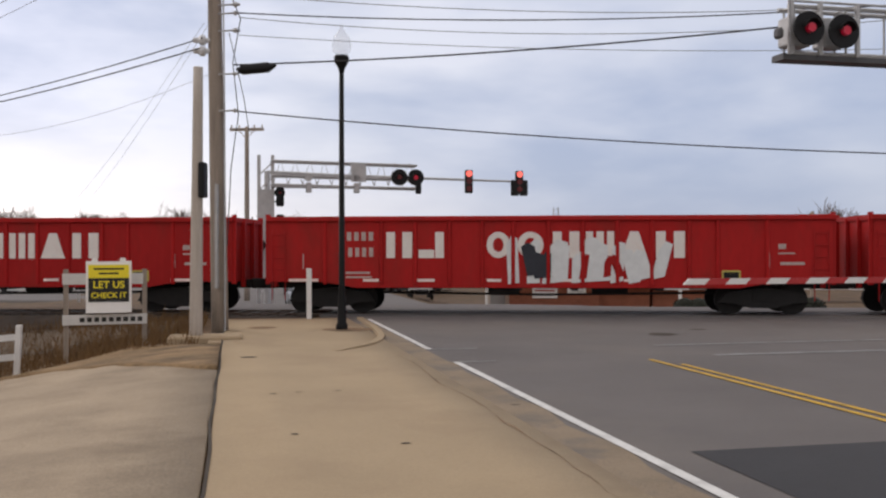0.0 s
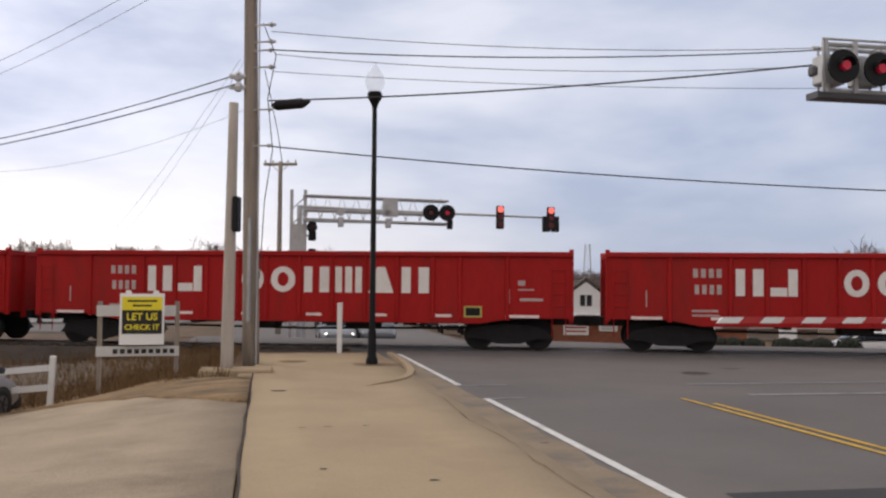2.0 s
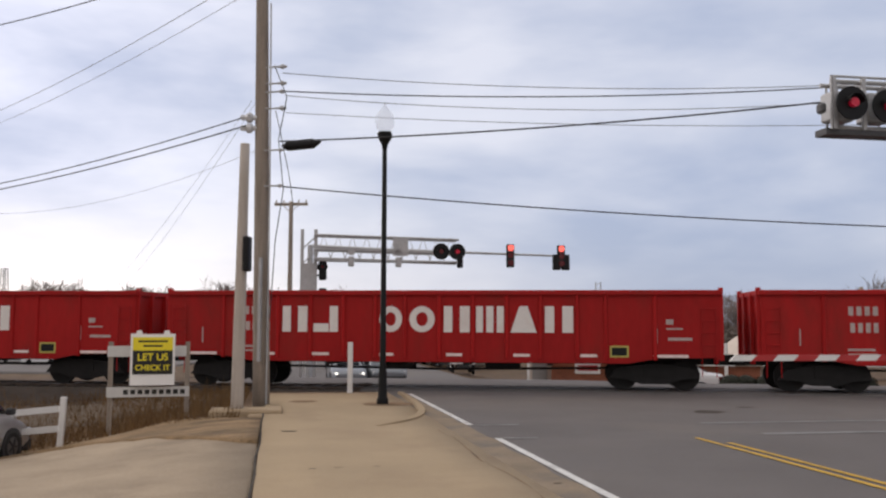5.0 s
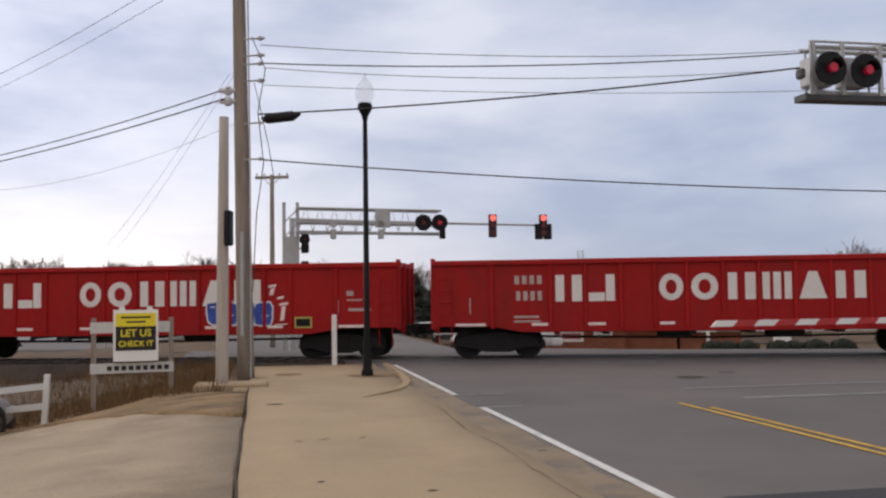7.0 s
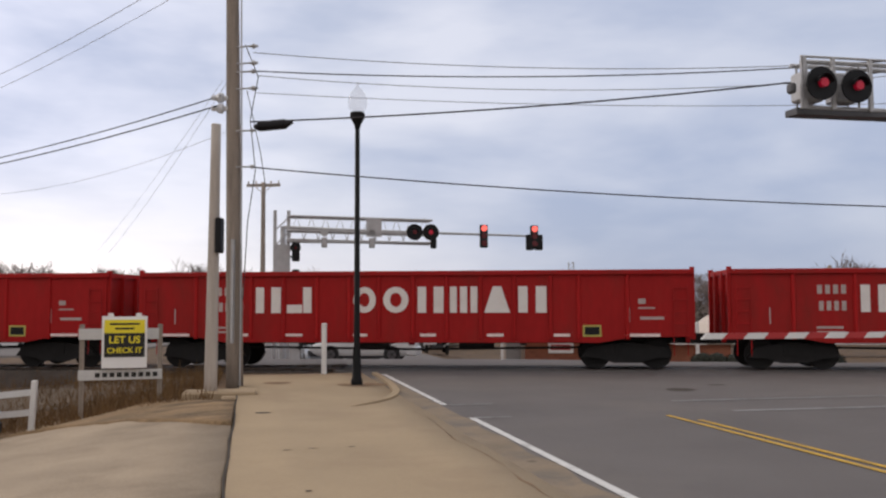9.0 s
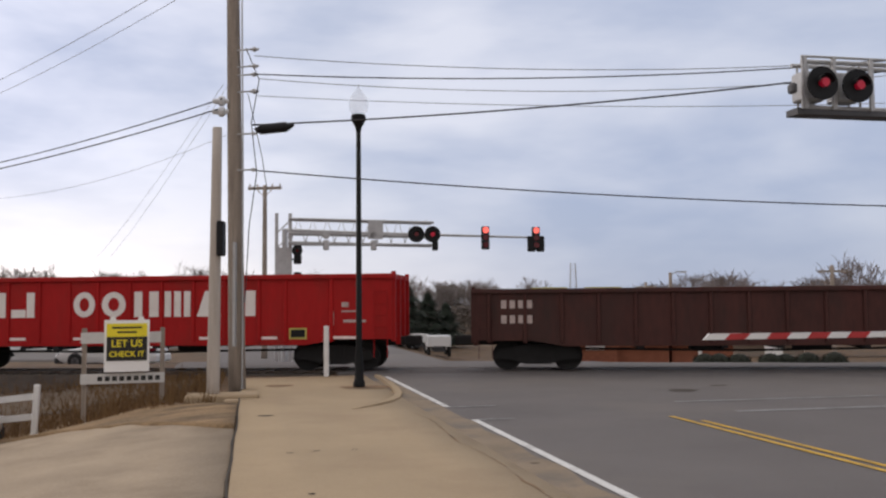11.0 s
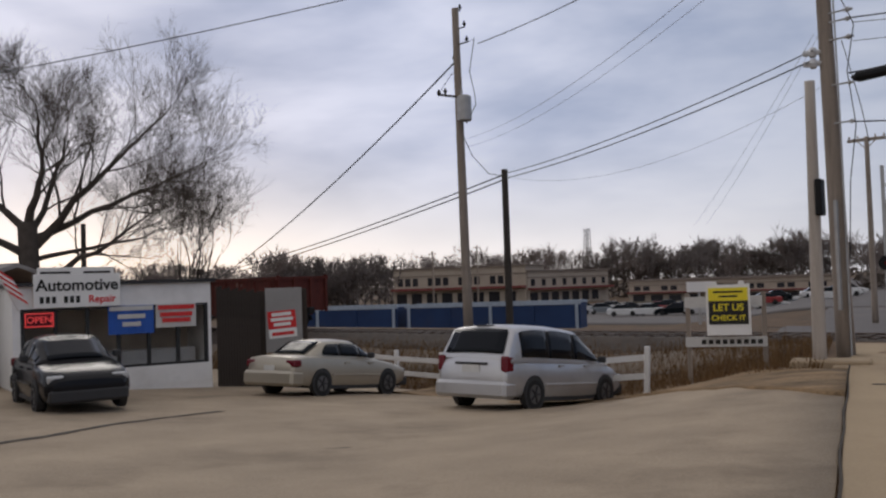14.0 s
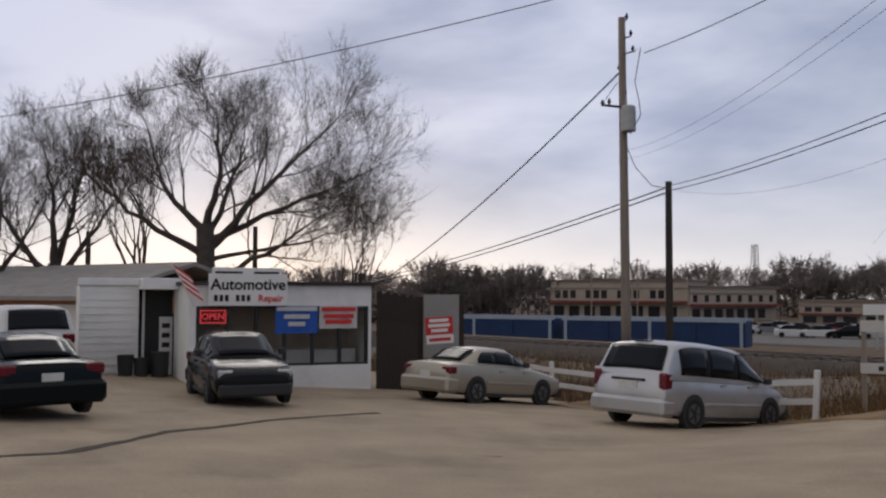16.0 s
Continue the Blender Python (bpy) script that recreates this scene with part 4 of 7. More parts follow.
black_pole = utility_pole(bp, height(bp.x, bp.y), up(6.8, 39), 0.16, 0.13, M["pole_dark"], "short tarred dark wooden pole")

# overhead cables
mx, my = main_base.x, main_base.y


def span(az0, el0, d0, az1, el1, d1, sag, r, label, mat=None):
    p, q = at(az0, d0, up(el0, d0)), at(az1, d1, up(el1, d1))
    return cable(p, q, sag, r, label, mat)


MP = 22.5
span(-17.1, 14.9, MP, 32, 12.9, 30, 0.62, 0.011, "thin pale overhead cable between poles", M["pale_wire"])
span(-16.9, 13.85, MP, 32, 13.0, 28, 0.50, 0.016, "dark overhead cable between wooden poles")
span(-16.9, 13.6, MP, 32, 12.6, 28.5, 0.72, 0.010, "thin pale overhead cable between poles", M["pale_wire"])
span(-16.9, 12.6, MP, 32, 10.2, 30, 0.35, 0.009, "thin pale overhead cable between poles", M["pale_wire"])
span(-17.2, 10.9, MP, 32, 12.9, 24, 0.30, 0.020, "thick black overhead cable above the road")
span(-17.3, 8.25, MP, 34, 4.3, 30, 0.28, 0.017, "dark overhead cable between wooden poles")
span(-19.0, 12.35, MP, -36.95, 6.55, 39, 0.25, 0.016, "dark overhead cable between wooden poles")
span(-19.2, 11.75, MP, -36.95, 6.25, 39, 0.22, 0.018, "dark overhead cable between wooden poles")
span(-18.4, 10.4, MP, -36.95, 6.4, 39, 0.9, 0.005, "thin pale overhead cable between poles", M["pale_wire"])
span(-36.95, 6.5, 39, -58, 0.4, 90, 0.6, 0.03, "dark overhead cable between wooden poles")
span(-36.95, 6.2, 39, -58, 0.2, 90, 0.6, 0.03, "dark overhead cable between wooden poles")
span(-18.0, 21.1, 22.6, -39.3, 8.7, 60, 0.9, 0.010, "thin pale overhead cable between poles", M["pale_wire"])
span(-18.0, 20.1, 22.6, -39.3, 8.2, 60, 0.9, 0.008, "thin pale overhead cable between poles", M["pale_wire"])
span(-39.6, 13.4, 38, -58, -1.0, 95, 1.6, 0.035, "dark overhead cable between wooden poles")
span(-38.3, 14.3, 38, -14, 24, 26, 0.5, 0.020, "dark overhead cable between wooden poles")
span(-44.0, 17.5, 30, -80, 8.6, 42, 0.3, 0.018, "dark overhead cable between wooden poles")
span(-14, 24, 26, -44.0, 17.5, 30, 0.1, 0.018, "dark overhead cable between wooden poles")
span(-18.6, 13.2, MP, -25.2, 3.0, 48, 0.2, 0.005, "thin pale overhead cable between poles", M["pale_wire"])
span(-18.9, 13.2, MP, -25.9, 3.0, 48, 0.2, 0.005, "thin pale overhead cable between poles", M["pale_wire"])
# splice case on the thick cable
c = at(-15.9, 22.3, up(10.75, 22.3))
b = nb()
tube(b, [(-0.5, 0, 0.02), (-0.42, 0, 0), (-0.35, 0, 0), (0.3, 0, 0), (0.36, 0, 0), (0.5, 0, 0.03)], [0.03, 0.08, 0.12, 0.12, 0.08, 0.03], 12)
tagged(part("splice_case", b, M["black"], None, m=pose(c.x, c.y, c.z, 0, -2, -10)), "black cable splice case on the overhead cable", "splice case")

# ---------------------------------------------------------------- vehicles
M.update(
    silver=material("car_silver", (0.52, 0.52, 0.53), 0.30, 0.65, vary=0.04, scale=2, dirt=(0.30, 0.29, 0.27), dirt_amount=0.25, dirt_scale=1.2),
    champagne=material("car_champagne", (0.42, 0.38, 0.31), 0.3, 0.5, vary=0.04, scale=2, dirt=(0.30, 0.27, 0.22), dirt_amount=0.25, dirt_scale=1.2),
    charcoal=material("car_charcoal", (0.011, 0.011, 0.013), 0.16, 0.0, spec=0.16, vary=0.06),
    car_black=material("car_black", (0.004, 0.007, 0.009), 0.16, 0.0, spec=0.16, vary=0.06),
    car_white=material("car_white", (0.62, 0.62, 0.61), 0.3, vary=0.03),
    car_grey=material("car_grey", (0.20, 0.22, 0.24), 0.3, 0.4, vary=0.05),
    car_red=material("car_red", (0.28, 0.03, 0.03), 0.3, vary=0.05),
    tyre=material("tyre_rubber", (0.018, 0.018, 0.018), 0.9, vary=0.2),
    rim=material("wheel_rim", (0.15, 0.15, 0.155), 0.4, 0.6),
    car_glass=material("tinted_glass", (0.008, 0.010, 0.014), 0.10, vary=0.02, spec=0.14),
    tail=material("tail_lens", (0.13, 0.006, 0.014), 0.2),
    head=material("head_lens", (0.55, 0.56, 0.57), 0.12, 0.3),
    plate=material("plate", (0.60, 0.60, 0.58), 0.5),
    trim=material("dark_trim", (0.03, 0.03, 0.032), 0.6),
)


def vehicle(name, m, paint, label, lower, cabin, wheels, wr, tail_z, head_z, width, category="car", bumper=None, group="parked cars", glass=(None, 1.75, 2.55), lamp=0.30, plate_w=0.17):
    """A car in its own space: x runs from the rear to the front. lower: x, z_bottom, z_top, half width; cabin: x, z_base, z_roof, half width at belt and roof."""
    car = thing(name, m, label, category, group)
    rings = []
    for x, zb, zt, w in lower:
        prof = [(0.90 * w, zb), (0.98 * w, zb + 0.10), (w, zb + 0.35 * (zt - zb)), (0.995 * w, zb + 0.7 * (zt - zb)), (0.955 * w, zt - 0.04), (0.86 * w, zt), (0.4 * w, zt + 0.025)]
        rings.append([(x, -a, z) for a, z in prof] + [(x, a, z) for a, z in reversed(prof)])
    body = part("body", loft(nb(), rings), paint, car, smooth=True)
    mod = body.modifiers.new("round", "BEVEL")
    mod.width, mod.segments, mod.limit_method, mod.angle_limit = 0.03, 2, "ANGLE", radians(35)
    def across(x):
        """Cabin section at x."""
        for c0, c1 in zip(cabin, cabin[1:]):
            if x <= c1[0] or c1 is cabin[-1]:
                f = (x - c0[0]) / (c1[0] - c0[0])
                return [p + (q - p) * f for p, q in zip(c0[1:], c1[1:])]

    def flank(x, z):
        zb, zr, wb, wt = across(x)
        f = max(0.0, min(1.0, (z - zb) / max(zr - zb, 0.02)))
        return wb + (wt - wb) * (0.35 * f + 0.65 * f * f)

    rings = []
    xs = [cabin[0][0]]
    for c0, c1 in zip(cabin, cabin[1:]):
        xs += [c0[0] + (c1[0] - c0[0]) * k / 5 for k in range(1, 6)]
    for x in xs:
        zb, zr, wb, wt = across(x)
        h = zr - zb
        crown = min(0.035, h * 0.1)
        prof = [(wb, zb - 0.06), (wb, zb)] + [(flank(x, zb + h * f), zb + h * f) for f in (0.3, 0.55, 0.75)]
        prof += [(flank(x, zb + h * 0.90), zb + h * 0.90), (wt * 0.93, zr - h * 0.035), (wt * 0.75, zr + crown * 0.3), (wt * 0.38, zr + crown)]
        rings.append([(x, -a, z) for a, z in prof] + [(x, a, z) for a, z in reversed(prof)])
    part("cabin", loft(nb(), rings), paint, car, smooth=True)

    def strip(name, rows, mat, label=""):
        """A thin curved pane laid on the cabin: rows of point pairs."""
        g = nb()
        vs = [[g.verts.new(p) for p in r] for r in rows]
        for r0, r1 in zip(vs, vs[1:]):
            for k in range(len(r0) - 1):
                g.faces.new((r0[k], r0[k + 1], r1[k + 1], r1[k]))
        ob = part(name, g, mat, car, label, smooth=True)
        sol = ob.modifiers.new("pane", "SOLIDIFY")
        sol.thickness, sol.offset = 0.02, 0.0

    first, last = cabin[1], cabin[-2]
    sill, head = 0.05, 0.085
    lo = cabin[0][0] + (first[0] - cabin[0][0]) * (0.75 if glass[0] is None else 0) + (glass[0] or 0)
    hi = last[0] + (cabin[-1][0] - last[0]) * 0.70
    cuts = [lo] + list(glass[1:]) + [hi]
    for s in (-1, 1):
        for k, (xa, xb) in enumerate(zip(cuts, cuts[1:])):
            xa, xb = xa + 0.02, xb - 0.02
            rows = []
            for i in range(9):
                x = xa + (xb - xa) * i / 8
                zb, zr, wb, wt = across(x)
                z0 = zb + sill
                z1 = max(z0 + 0.01, zr - head * min(1.0, (zr - zb) / 0.45) - (0.03 if i in (0, 8) else 0))
                if k == 0 and glass[0] is None and i < 3:
                    z1 = z0 + (z1 - z0) * (0.55 + 0.18 * i)
                rows.append([(x, s * (flank(x, z0 + (z1 - z0) * f) + 0.006), z0 + (z1 - z0) * f) for f in (0, 0.35, 0.7, 1)])
            strip("side_window", rows, M["car_glass"], "dark tinted side window")
            if k:
                zb, zr, wb, wt = across(xa)
                rows = [[(x, s * (flank(x, z) + 0.003), z) for z in (zb + sill, zb + (zr - zb) * 0.45, zr - head)] for x in (xa - 0.05, xa + 0.01)]
                strip("pillar", rows, M["trim"], "black window pillar")
    for name, c0, c1, f0, f1 in (("rear_window", cabin[0], cabin[1], 0.10, 0.90), ("windscreen", cabin[-1], cabin[-2], 0.08, 0.93)):
        rows = []
        for i in range(6):
            f = f0 + (f1 - f0) * i / 5
            x = c0[0] + (c1[0] - c0[0]) * f
            zr = c0[2] + (c1[2] - c0[2]) * f
            w = (c0[4] + (c1[4] - c0[4]) * f)
            row = []
            for j in range(7):
                t = -0.88 + 1.76 * j / 6
                row.append((x + (0.014 if name == "windscreen" else -0.014), w * t, zr + 0.022 + 0.03 * (1 - t * t)))
            rows.append(row)
        strip(name, rows, M["car_glass"], "tinted " + name.replace("_", " "))
    for x in wheels:
        for s in (-1, 1):
            p = nb()
            disc(p, (x, s * (width / 2 - 0.06), wr + 0.02), (0, 1, 0), wr * 1.16, 0.14, 22)
            part("wheel_arch", p, M["trim"], car)
            p = nb()
            tube(p, [(x, s * (width / 2 - 0.20), wr), (x, s * (width / 2 - 0.17), wr), (x, s * (width / 2 - 0.02), wr), (x, s * (width / 2 + 0.015), wr)], [wr * 0.9, wr, wr, wr * 0.9], 22)
            w = part("wheel", p, M["tyre"], car, smooth=False)
            p = nb()
            disc(p, (x, s * (width / 2 + 0.012), wr), (0, 1, 0), wr * 0.62, 0.02, 18)
            part("rim", p, M["rim"], w)
            for k in range(5):
                a = k * 2 * math.pi / 5
                p = nb()
                tube(p, [(x, s * (width / 2 + 0.026), wr), (x + wr * 0.55 * math.cos(a), s * (width / 2 + 0.026), wr + wr * 0.55 * math.sin(a))], 0.022, 4)
                part("spoke", p, M["trim"], w)
    x0, x1 = lower[0][0], lower[-1][0]
    for s in (-1, 1):
        p = nb()
        box(p, lower[1][0] - 0.06, lower[1][0] + 0.22, s * width * lamp if s > 0 else -width * 0.475, s * width * 0.475 if s > 0 else -width * lamp, tail_z[0], tail_z[1], 0.03)
        part("tail_light", p, M["tail"], car, "red tail light lens")
        p = nb()
        hx = lower[-2][0]
        box(p, hx - 0.10, hx + 0.10, s * width * 0.26 if s > 0 else -width * 0.44, s * width * 0.44 if s > 0 else -width * 0.26, head_z[0], head_z[1], 0.03)
        part("headlight", p, M["head"], car, "clear headlight lens")
        p = nb()
        mz = cabin[-1][1] + 0.05
        mxx = cabin[-1][0] - 0.55
        box(p, mxx - 0.07, mxx + 0.1, s * width * 0.49 if s > 0 else -width * 0.49 - 0.17, s * width * 0.49 + 0.17 if s > 0 else -width * 0.49, mz, mz + 0.15, 0.03)
        part("door_mirror", p, M["trim"] if paint is not M["silver"] else M["trim"], car)
        for f in (0.32, 0.68):
            x = wheels[0] + (wheels[1] - wheels[0]) * f + 0.1
            p = nb()
            zt = cabin[2][1] - 0.13
            box(p, x - 0.1, x + 0.1, s * width / 2 - 0.02, s * width / 2 + 0.02, zt - 0.02, zt + 0.02)
            part("door_handle", p, paint, car)
    p = nb()
    box(p, x0 - 0.02, x0 + 0.10, -plate_w, plate_w, bumper or (tail_z[0] - 0.12), (bumper or (tail_z[0] - 0.12)) + 0.16)
    part("number_plate", p, M["plate"], car, "blank pale number plate")
    p = nb()
    box(p, x0 - 0.09, x0 + 0.40, -width * 0.485, width * 0.485, 0.25, lower[0][1] + 0.19, 0.07)
    part("rear_bumper", p, paint, car)
    p = nb()
    box(p, x1 - 0.42, x1 + 0.03, -width * 0.43, width * 0.43, 0.21, lower[-1][1] + 0.10, 0.05)
    part("front_bumper", p, M["trim"], car)
    for s in (-1, 1):
        p = nb()
        box(p, wheels[0] + wr * 1.2, wheels[1] - wr * 1.2, s * width / 2 - 0.03, s * width / 2 + 0.012, 0.50, 0.56, 0.008)
        part("side_moulding", p, paint, car)
        p = nb()
        box(p, wheels[0] + wr * 1.15, wheels[1] - wr * 1.15, s * width * 0.46 - 0.03, s * width * 0.46 + 0.03, 0.17, 0.27, 0.01)
        part("sill_skirt", p, M["trim"], car)
    p = nb()
    box(p, wheels[0] + 0.4, wheels[1] - 0.4, -width * 0.42, width * 0.42, 0.16, 0.3)
    part("underbody", p, M["trim"], car)
    return car


SEDAN_LOW = [(0, .44, .80, .74), (.07, .32, .95, .82), (.5, .26, 1.0, .88), (1.2, .22, 1.0, .90), (2.4, .2, .96, .905), (3.3, .2, .94, .90), (4.0, .22, .84, .87), (4.5, .28, .74, .82), (4.74, .38, .62, .68)]
SEDAN_CAB = [(.62, .98, 1.0, .72, .6), (1.28, .98, 1.38, .80, .60), (1.9, .97, 1.43, .82, .61), (2.45, .96, 1.41, .82, .60), (3.38, .93, .95, .78, .62)]
VAN_LOW = [(0, .42, .92, .84), (.06, .34, 1.05, .92), (.5, .28, 1.08, .97), (1.6, .22, 1.06, .99), (3.0, .2, 1.03, .99), (3.9, .2, 1.0, .97), (4.5, .24, .90, .94), (4.9, .32, .76, .86), (5.06, .42, .64, .7)]
VAN_CAB = [(.06, 1.06, 1.10, .93, .88), (.40, 1.07, 1.74, .95, .80), (1.0, 1.07, 1.80, .96, .81), (2.0, 1.05, 1.80, .96, .81), (2.9, 1.03, 1.74, .95, .79), (4.25, .97, .99, .88, .7)]
HATCH_LOW = [(0, .44, .86, .74), (.07, .32, .98, .82), (.5, .26, 1.02, .86), (1.2, .22, 1.02, .88), (2.4, .2, .98, .885), (3.2, .2, .96, .88), (3.9, .22, .88, .86), (4.35, .28, .76, .82), (4.55, .38, .64, .68)]
HATCH_CAB = [(.35, 1.0, 1.02, .72, .6), (1.0, 1.0, 1.42, .78, .60), (1.7, .99, 1.50, .80, .61), (2.3, .98, 1.47, .80, .60), (3.3, .95, .97, .78, .62)]


def park(az, d, heading, back=0.0):
    """A pose on the ground: heading is the bearing of the car's nose; back shifts the origin behind the place."""
    p = at(az, d)
    hx, hy = math.sin(radians(heading)), math.cos(radians(heading))
    x, y = p.x - hx * back, p.y - hy * back
    z0, z1 = height(x, y), height(x + hx * 4.6, y + hy * 4.6)
    return pose(x, y, z0 + 0.015, 0, -math.degrees(math.atan2(z1 - z0, 4.6)), 90 - heading)


def set_near(az0, d0, heading, side, back, width):
    """Origin so that the wheel on one side stands at the bearing and distance given."""
    p = at(az0, d0)
    hx, hy = math.sin(radians(heading)), math.cos(radians(heading))
    rx, ry = hy, -hx
    x, y = p.x - hx * back - rx * side * width / 2, p.y - hy * back - ry * side * width / 2
    z0, z1 = height(x, y), height(x + hx * 4.6, y + hy * 4.6)
    return pose(x, y, z0 + 0.015, 0, -math.degrees(math.atan2(z1 - z0, 4.6)), 90 - heading)


van = vehicle("minivan", set_near(-35.8, 20.55, -1.5, 1, 0.98, 1.85), M["silver"], "silver minivan parked with its nose to the fence", VAN_LOW, VAN_CAB, (0.98, 4.0), 0.335, (0.80, 1.14), (0.58, 0.74), 1.97, "minivan", 0.79, glass=(0.46, 1.55, 2.62), lamp=0.385, plate_w=0.24)
p = nb()
box(p, -0.03, 0.02, -0.42, 0.42, 0.95, 1.0)
part("handle_bar", p, M["trim"], van, "dark tailgate handle bar")
p = nb()
box(p, 0.40, 0.58, -0.20, 0.20, 1.775, 1.81, 0.015)
part("brake_light", p, M["trim"], van)
camry = vehicle("sedan", set_near(-48.4, 24.4, -6, 1, 1.0, 1.78), M["champagne"], "champagne sedan parked with its nose to the fence", SEDAN_LOW, SEDAN_CAB, (1.0, 3.7), 0.315, (0.72, 0.90), (0.56, 0.70), 1.80, "car", 0.60)
dark = vehicle("hatchback", park(-61.9, 20.9, 107, 3.75), M["charcoal"], "charcoal car parked before the repair shop", HATCH_LOW, HATCH_CAB, (0.9, 3.55), 0.31, (0.80, 1.0), (0.60, 0.76), 1.76, "car")
black_car = vehicle("sedan", park(-72.7, 16.5, -91, 0.0), M["car_black"], "black sedan standing on the worn lot", [(x, a, b * 0.94, w) for x, a, b, w in SEDAN_LOW], [(x, a * 0.94, b * 0.93, c, d) for x, a, b, c, d in SEDAN_CAB], (1.0, 3.7), 0.315, (0.72, 0.90), (0.56, 0.70), 1.80, "car", 0.60)
SUV_LOW = [(x, a + .08, b + .1, w) for x, a, b, w in VAN_LOW]
suv = vehicle("suv", park(-73.4, 27.0, -88, 0.0), M["car_white"], "white sport utility car by the brick garage", SUV_LOW, [(x, a + .1, b + .08, c, d) for x, a, b, c, d in VAN_CAB], (0.98, 3.9), 0.36, (0.9, 1.15), (0.65, 0.8), 1.9, "car", glass=(0.62, 1.55, 2.62))

# ---------------------------------------------------------------- fence and signs by the lot
fence = thing("rail_fence", pose(0, 0, 0), "white two-rail timber fence along the lot", "fence")
FX = [(-11.15, 20.1), (-15.0, 20.75), (-18.7, 21.4), (-20.9, 21.75), (-24.5, 22.4)]
pb = nb()
box(pb, -0.06, 0.06, -0.06, 0.06, -0.25, 1.12, 0.012)
fp0 = None
for i, (x, y) in enumerate(FX):
    m = pose(x, y, height(x, y), 0, 3 if i == 0 else 0, 10)
    if fp0 is None:
        fp0 = part("post", pb, M["white"], fence, m=m)
    else:
        shared("post", fp0.data, fence, m)
for (x0, y0), (x1, y1) in zip(FX, FX[1:]):
    for h in (0.42, 0.86):
        b = nb()
        tilt = Vector((x1 - x0, y1 - y0, height(x1, y1) - height(x0, y0)))
        prism(b, [(-0.02, -0.07), (0.02, -0.07), (0.02, 0.07), (-0.02, 0.07)], 0, 0, tilt.length)
        part("rail", b, M["white"], fence, m=pose(x0, y0 - 0.08, height(x0, y0) + h, 0, -math.degrees(math.asin(tilt.z / tilt.length)), math.degrees(math.atan2(tilt.y, tilt.x))))

sp = at(-24.2, 22.0)
sz = height(sp.x, sp.y)
board = thing("sign_board", pose(sp.x, sp.y, sz, 0, 0, 24), "weathered grey sign board on two posts", "sign")
b0 = up(-3.48, 22) - sz
for x in (-0.88, 0.75):
    b = nb()
    box(b, x - 0.05, x + 0.05, 0.05, 0.15, -0.3, b0 + 0.95)
    part("post", b, M["pole_wood"], board)
b = nb()
box(b, -0.95, 0.72, 0.02, 0.05, b0 + 0.62, b0 + 0.86)
part("upper_board", b, M["grey_board"], board, "pale grey board")
b = nb()
box(b, -0.95, 0.80, 0.0, 0.04, b0 - 0.26, b0 - 0.04)
lowb = part("lower_board", b, M["grey_board"], board, "pale grey board")
for i in range(9):
    b = nb()
    box(b, -0.6 + i * 0.15, -0.5 + i * 0.15, -0.008, 0.0, b0 - 0.2, b0 - 0.1)
    part("text_bar", b, M["sign_black"], lowb)
aframe = thing("sandwich_sign", pose(sp.x, sp.y, sz, 0, 0, 24), "white plastic sandwich sign with yellow and black panel", "sign")
SW = 0.47
b = nb()
prism(b, [(-SW, b0), (SW, b0), (SW, b0 + 1.13), (0.36, b0 + 1.13), (0.34, b0 + 1.20), (0.24, b0 + 1.20), (0.22, b0 + 1.12), (-0.22, b0 + 1.12), (-0.24, b0 + 1.20), (-0.34, b0 + 1.20), (-0.36, b0 + 1.13), (-SW, b0 + 1.13)], 1, -0.14, -0.08)
part("frame", b, M["sign_white"], aframe)
b = nb()
box(b, -SW + 0.05, SW - 0.05, -0.08, 0.12, b0, b0 + 0.06)
part("foot", b, M["sign_white"], aframe)
b = nb()
box(b, -SW + 0.05, SW - 0.05, -0.152, -0.14, b0 + 0.24, b0 + 0.76)
pan = part("black_panel", b, M["sign_black"], aframe, "black panel with yellow words")
b = nb()
box(b, -SW + 0.05, SW - 0.05, -0.152, -0.14, b0 + 0.76, b0 + 1.05)
yel = part("yellow_panel", b, M["sign_yellow"], aframe, "yellow panel with small bars")
for k, w in enumerate((0.62, 0.4)):
    b = nb()
    box(b, -w / 2, w / 2, -0.157, -0.152, b0 + 0.94 - k * 0.1, b0 + 0.98 - k * 0.1)
    part("text_bar", b, M["sign_black"], yel)
lettering("lettering", "LET US", 0.215, M["sign_yellow"], pan, pose(0, -0.158, b0 + 0.61), 0.003)
lettering("lettering", "CHECK IT", 0.165, M["sign_yellow"], pan, pose(0, -0.158, b0 + 0.38), 0.003)

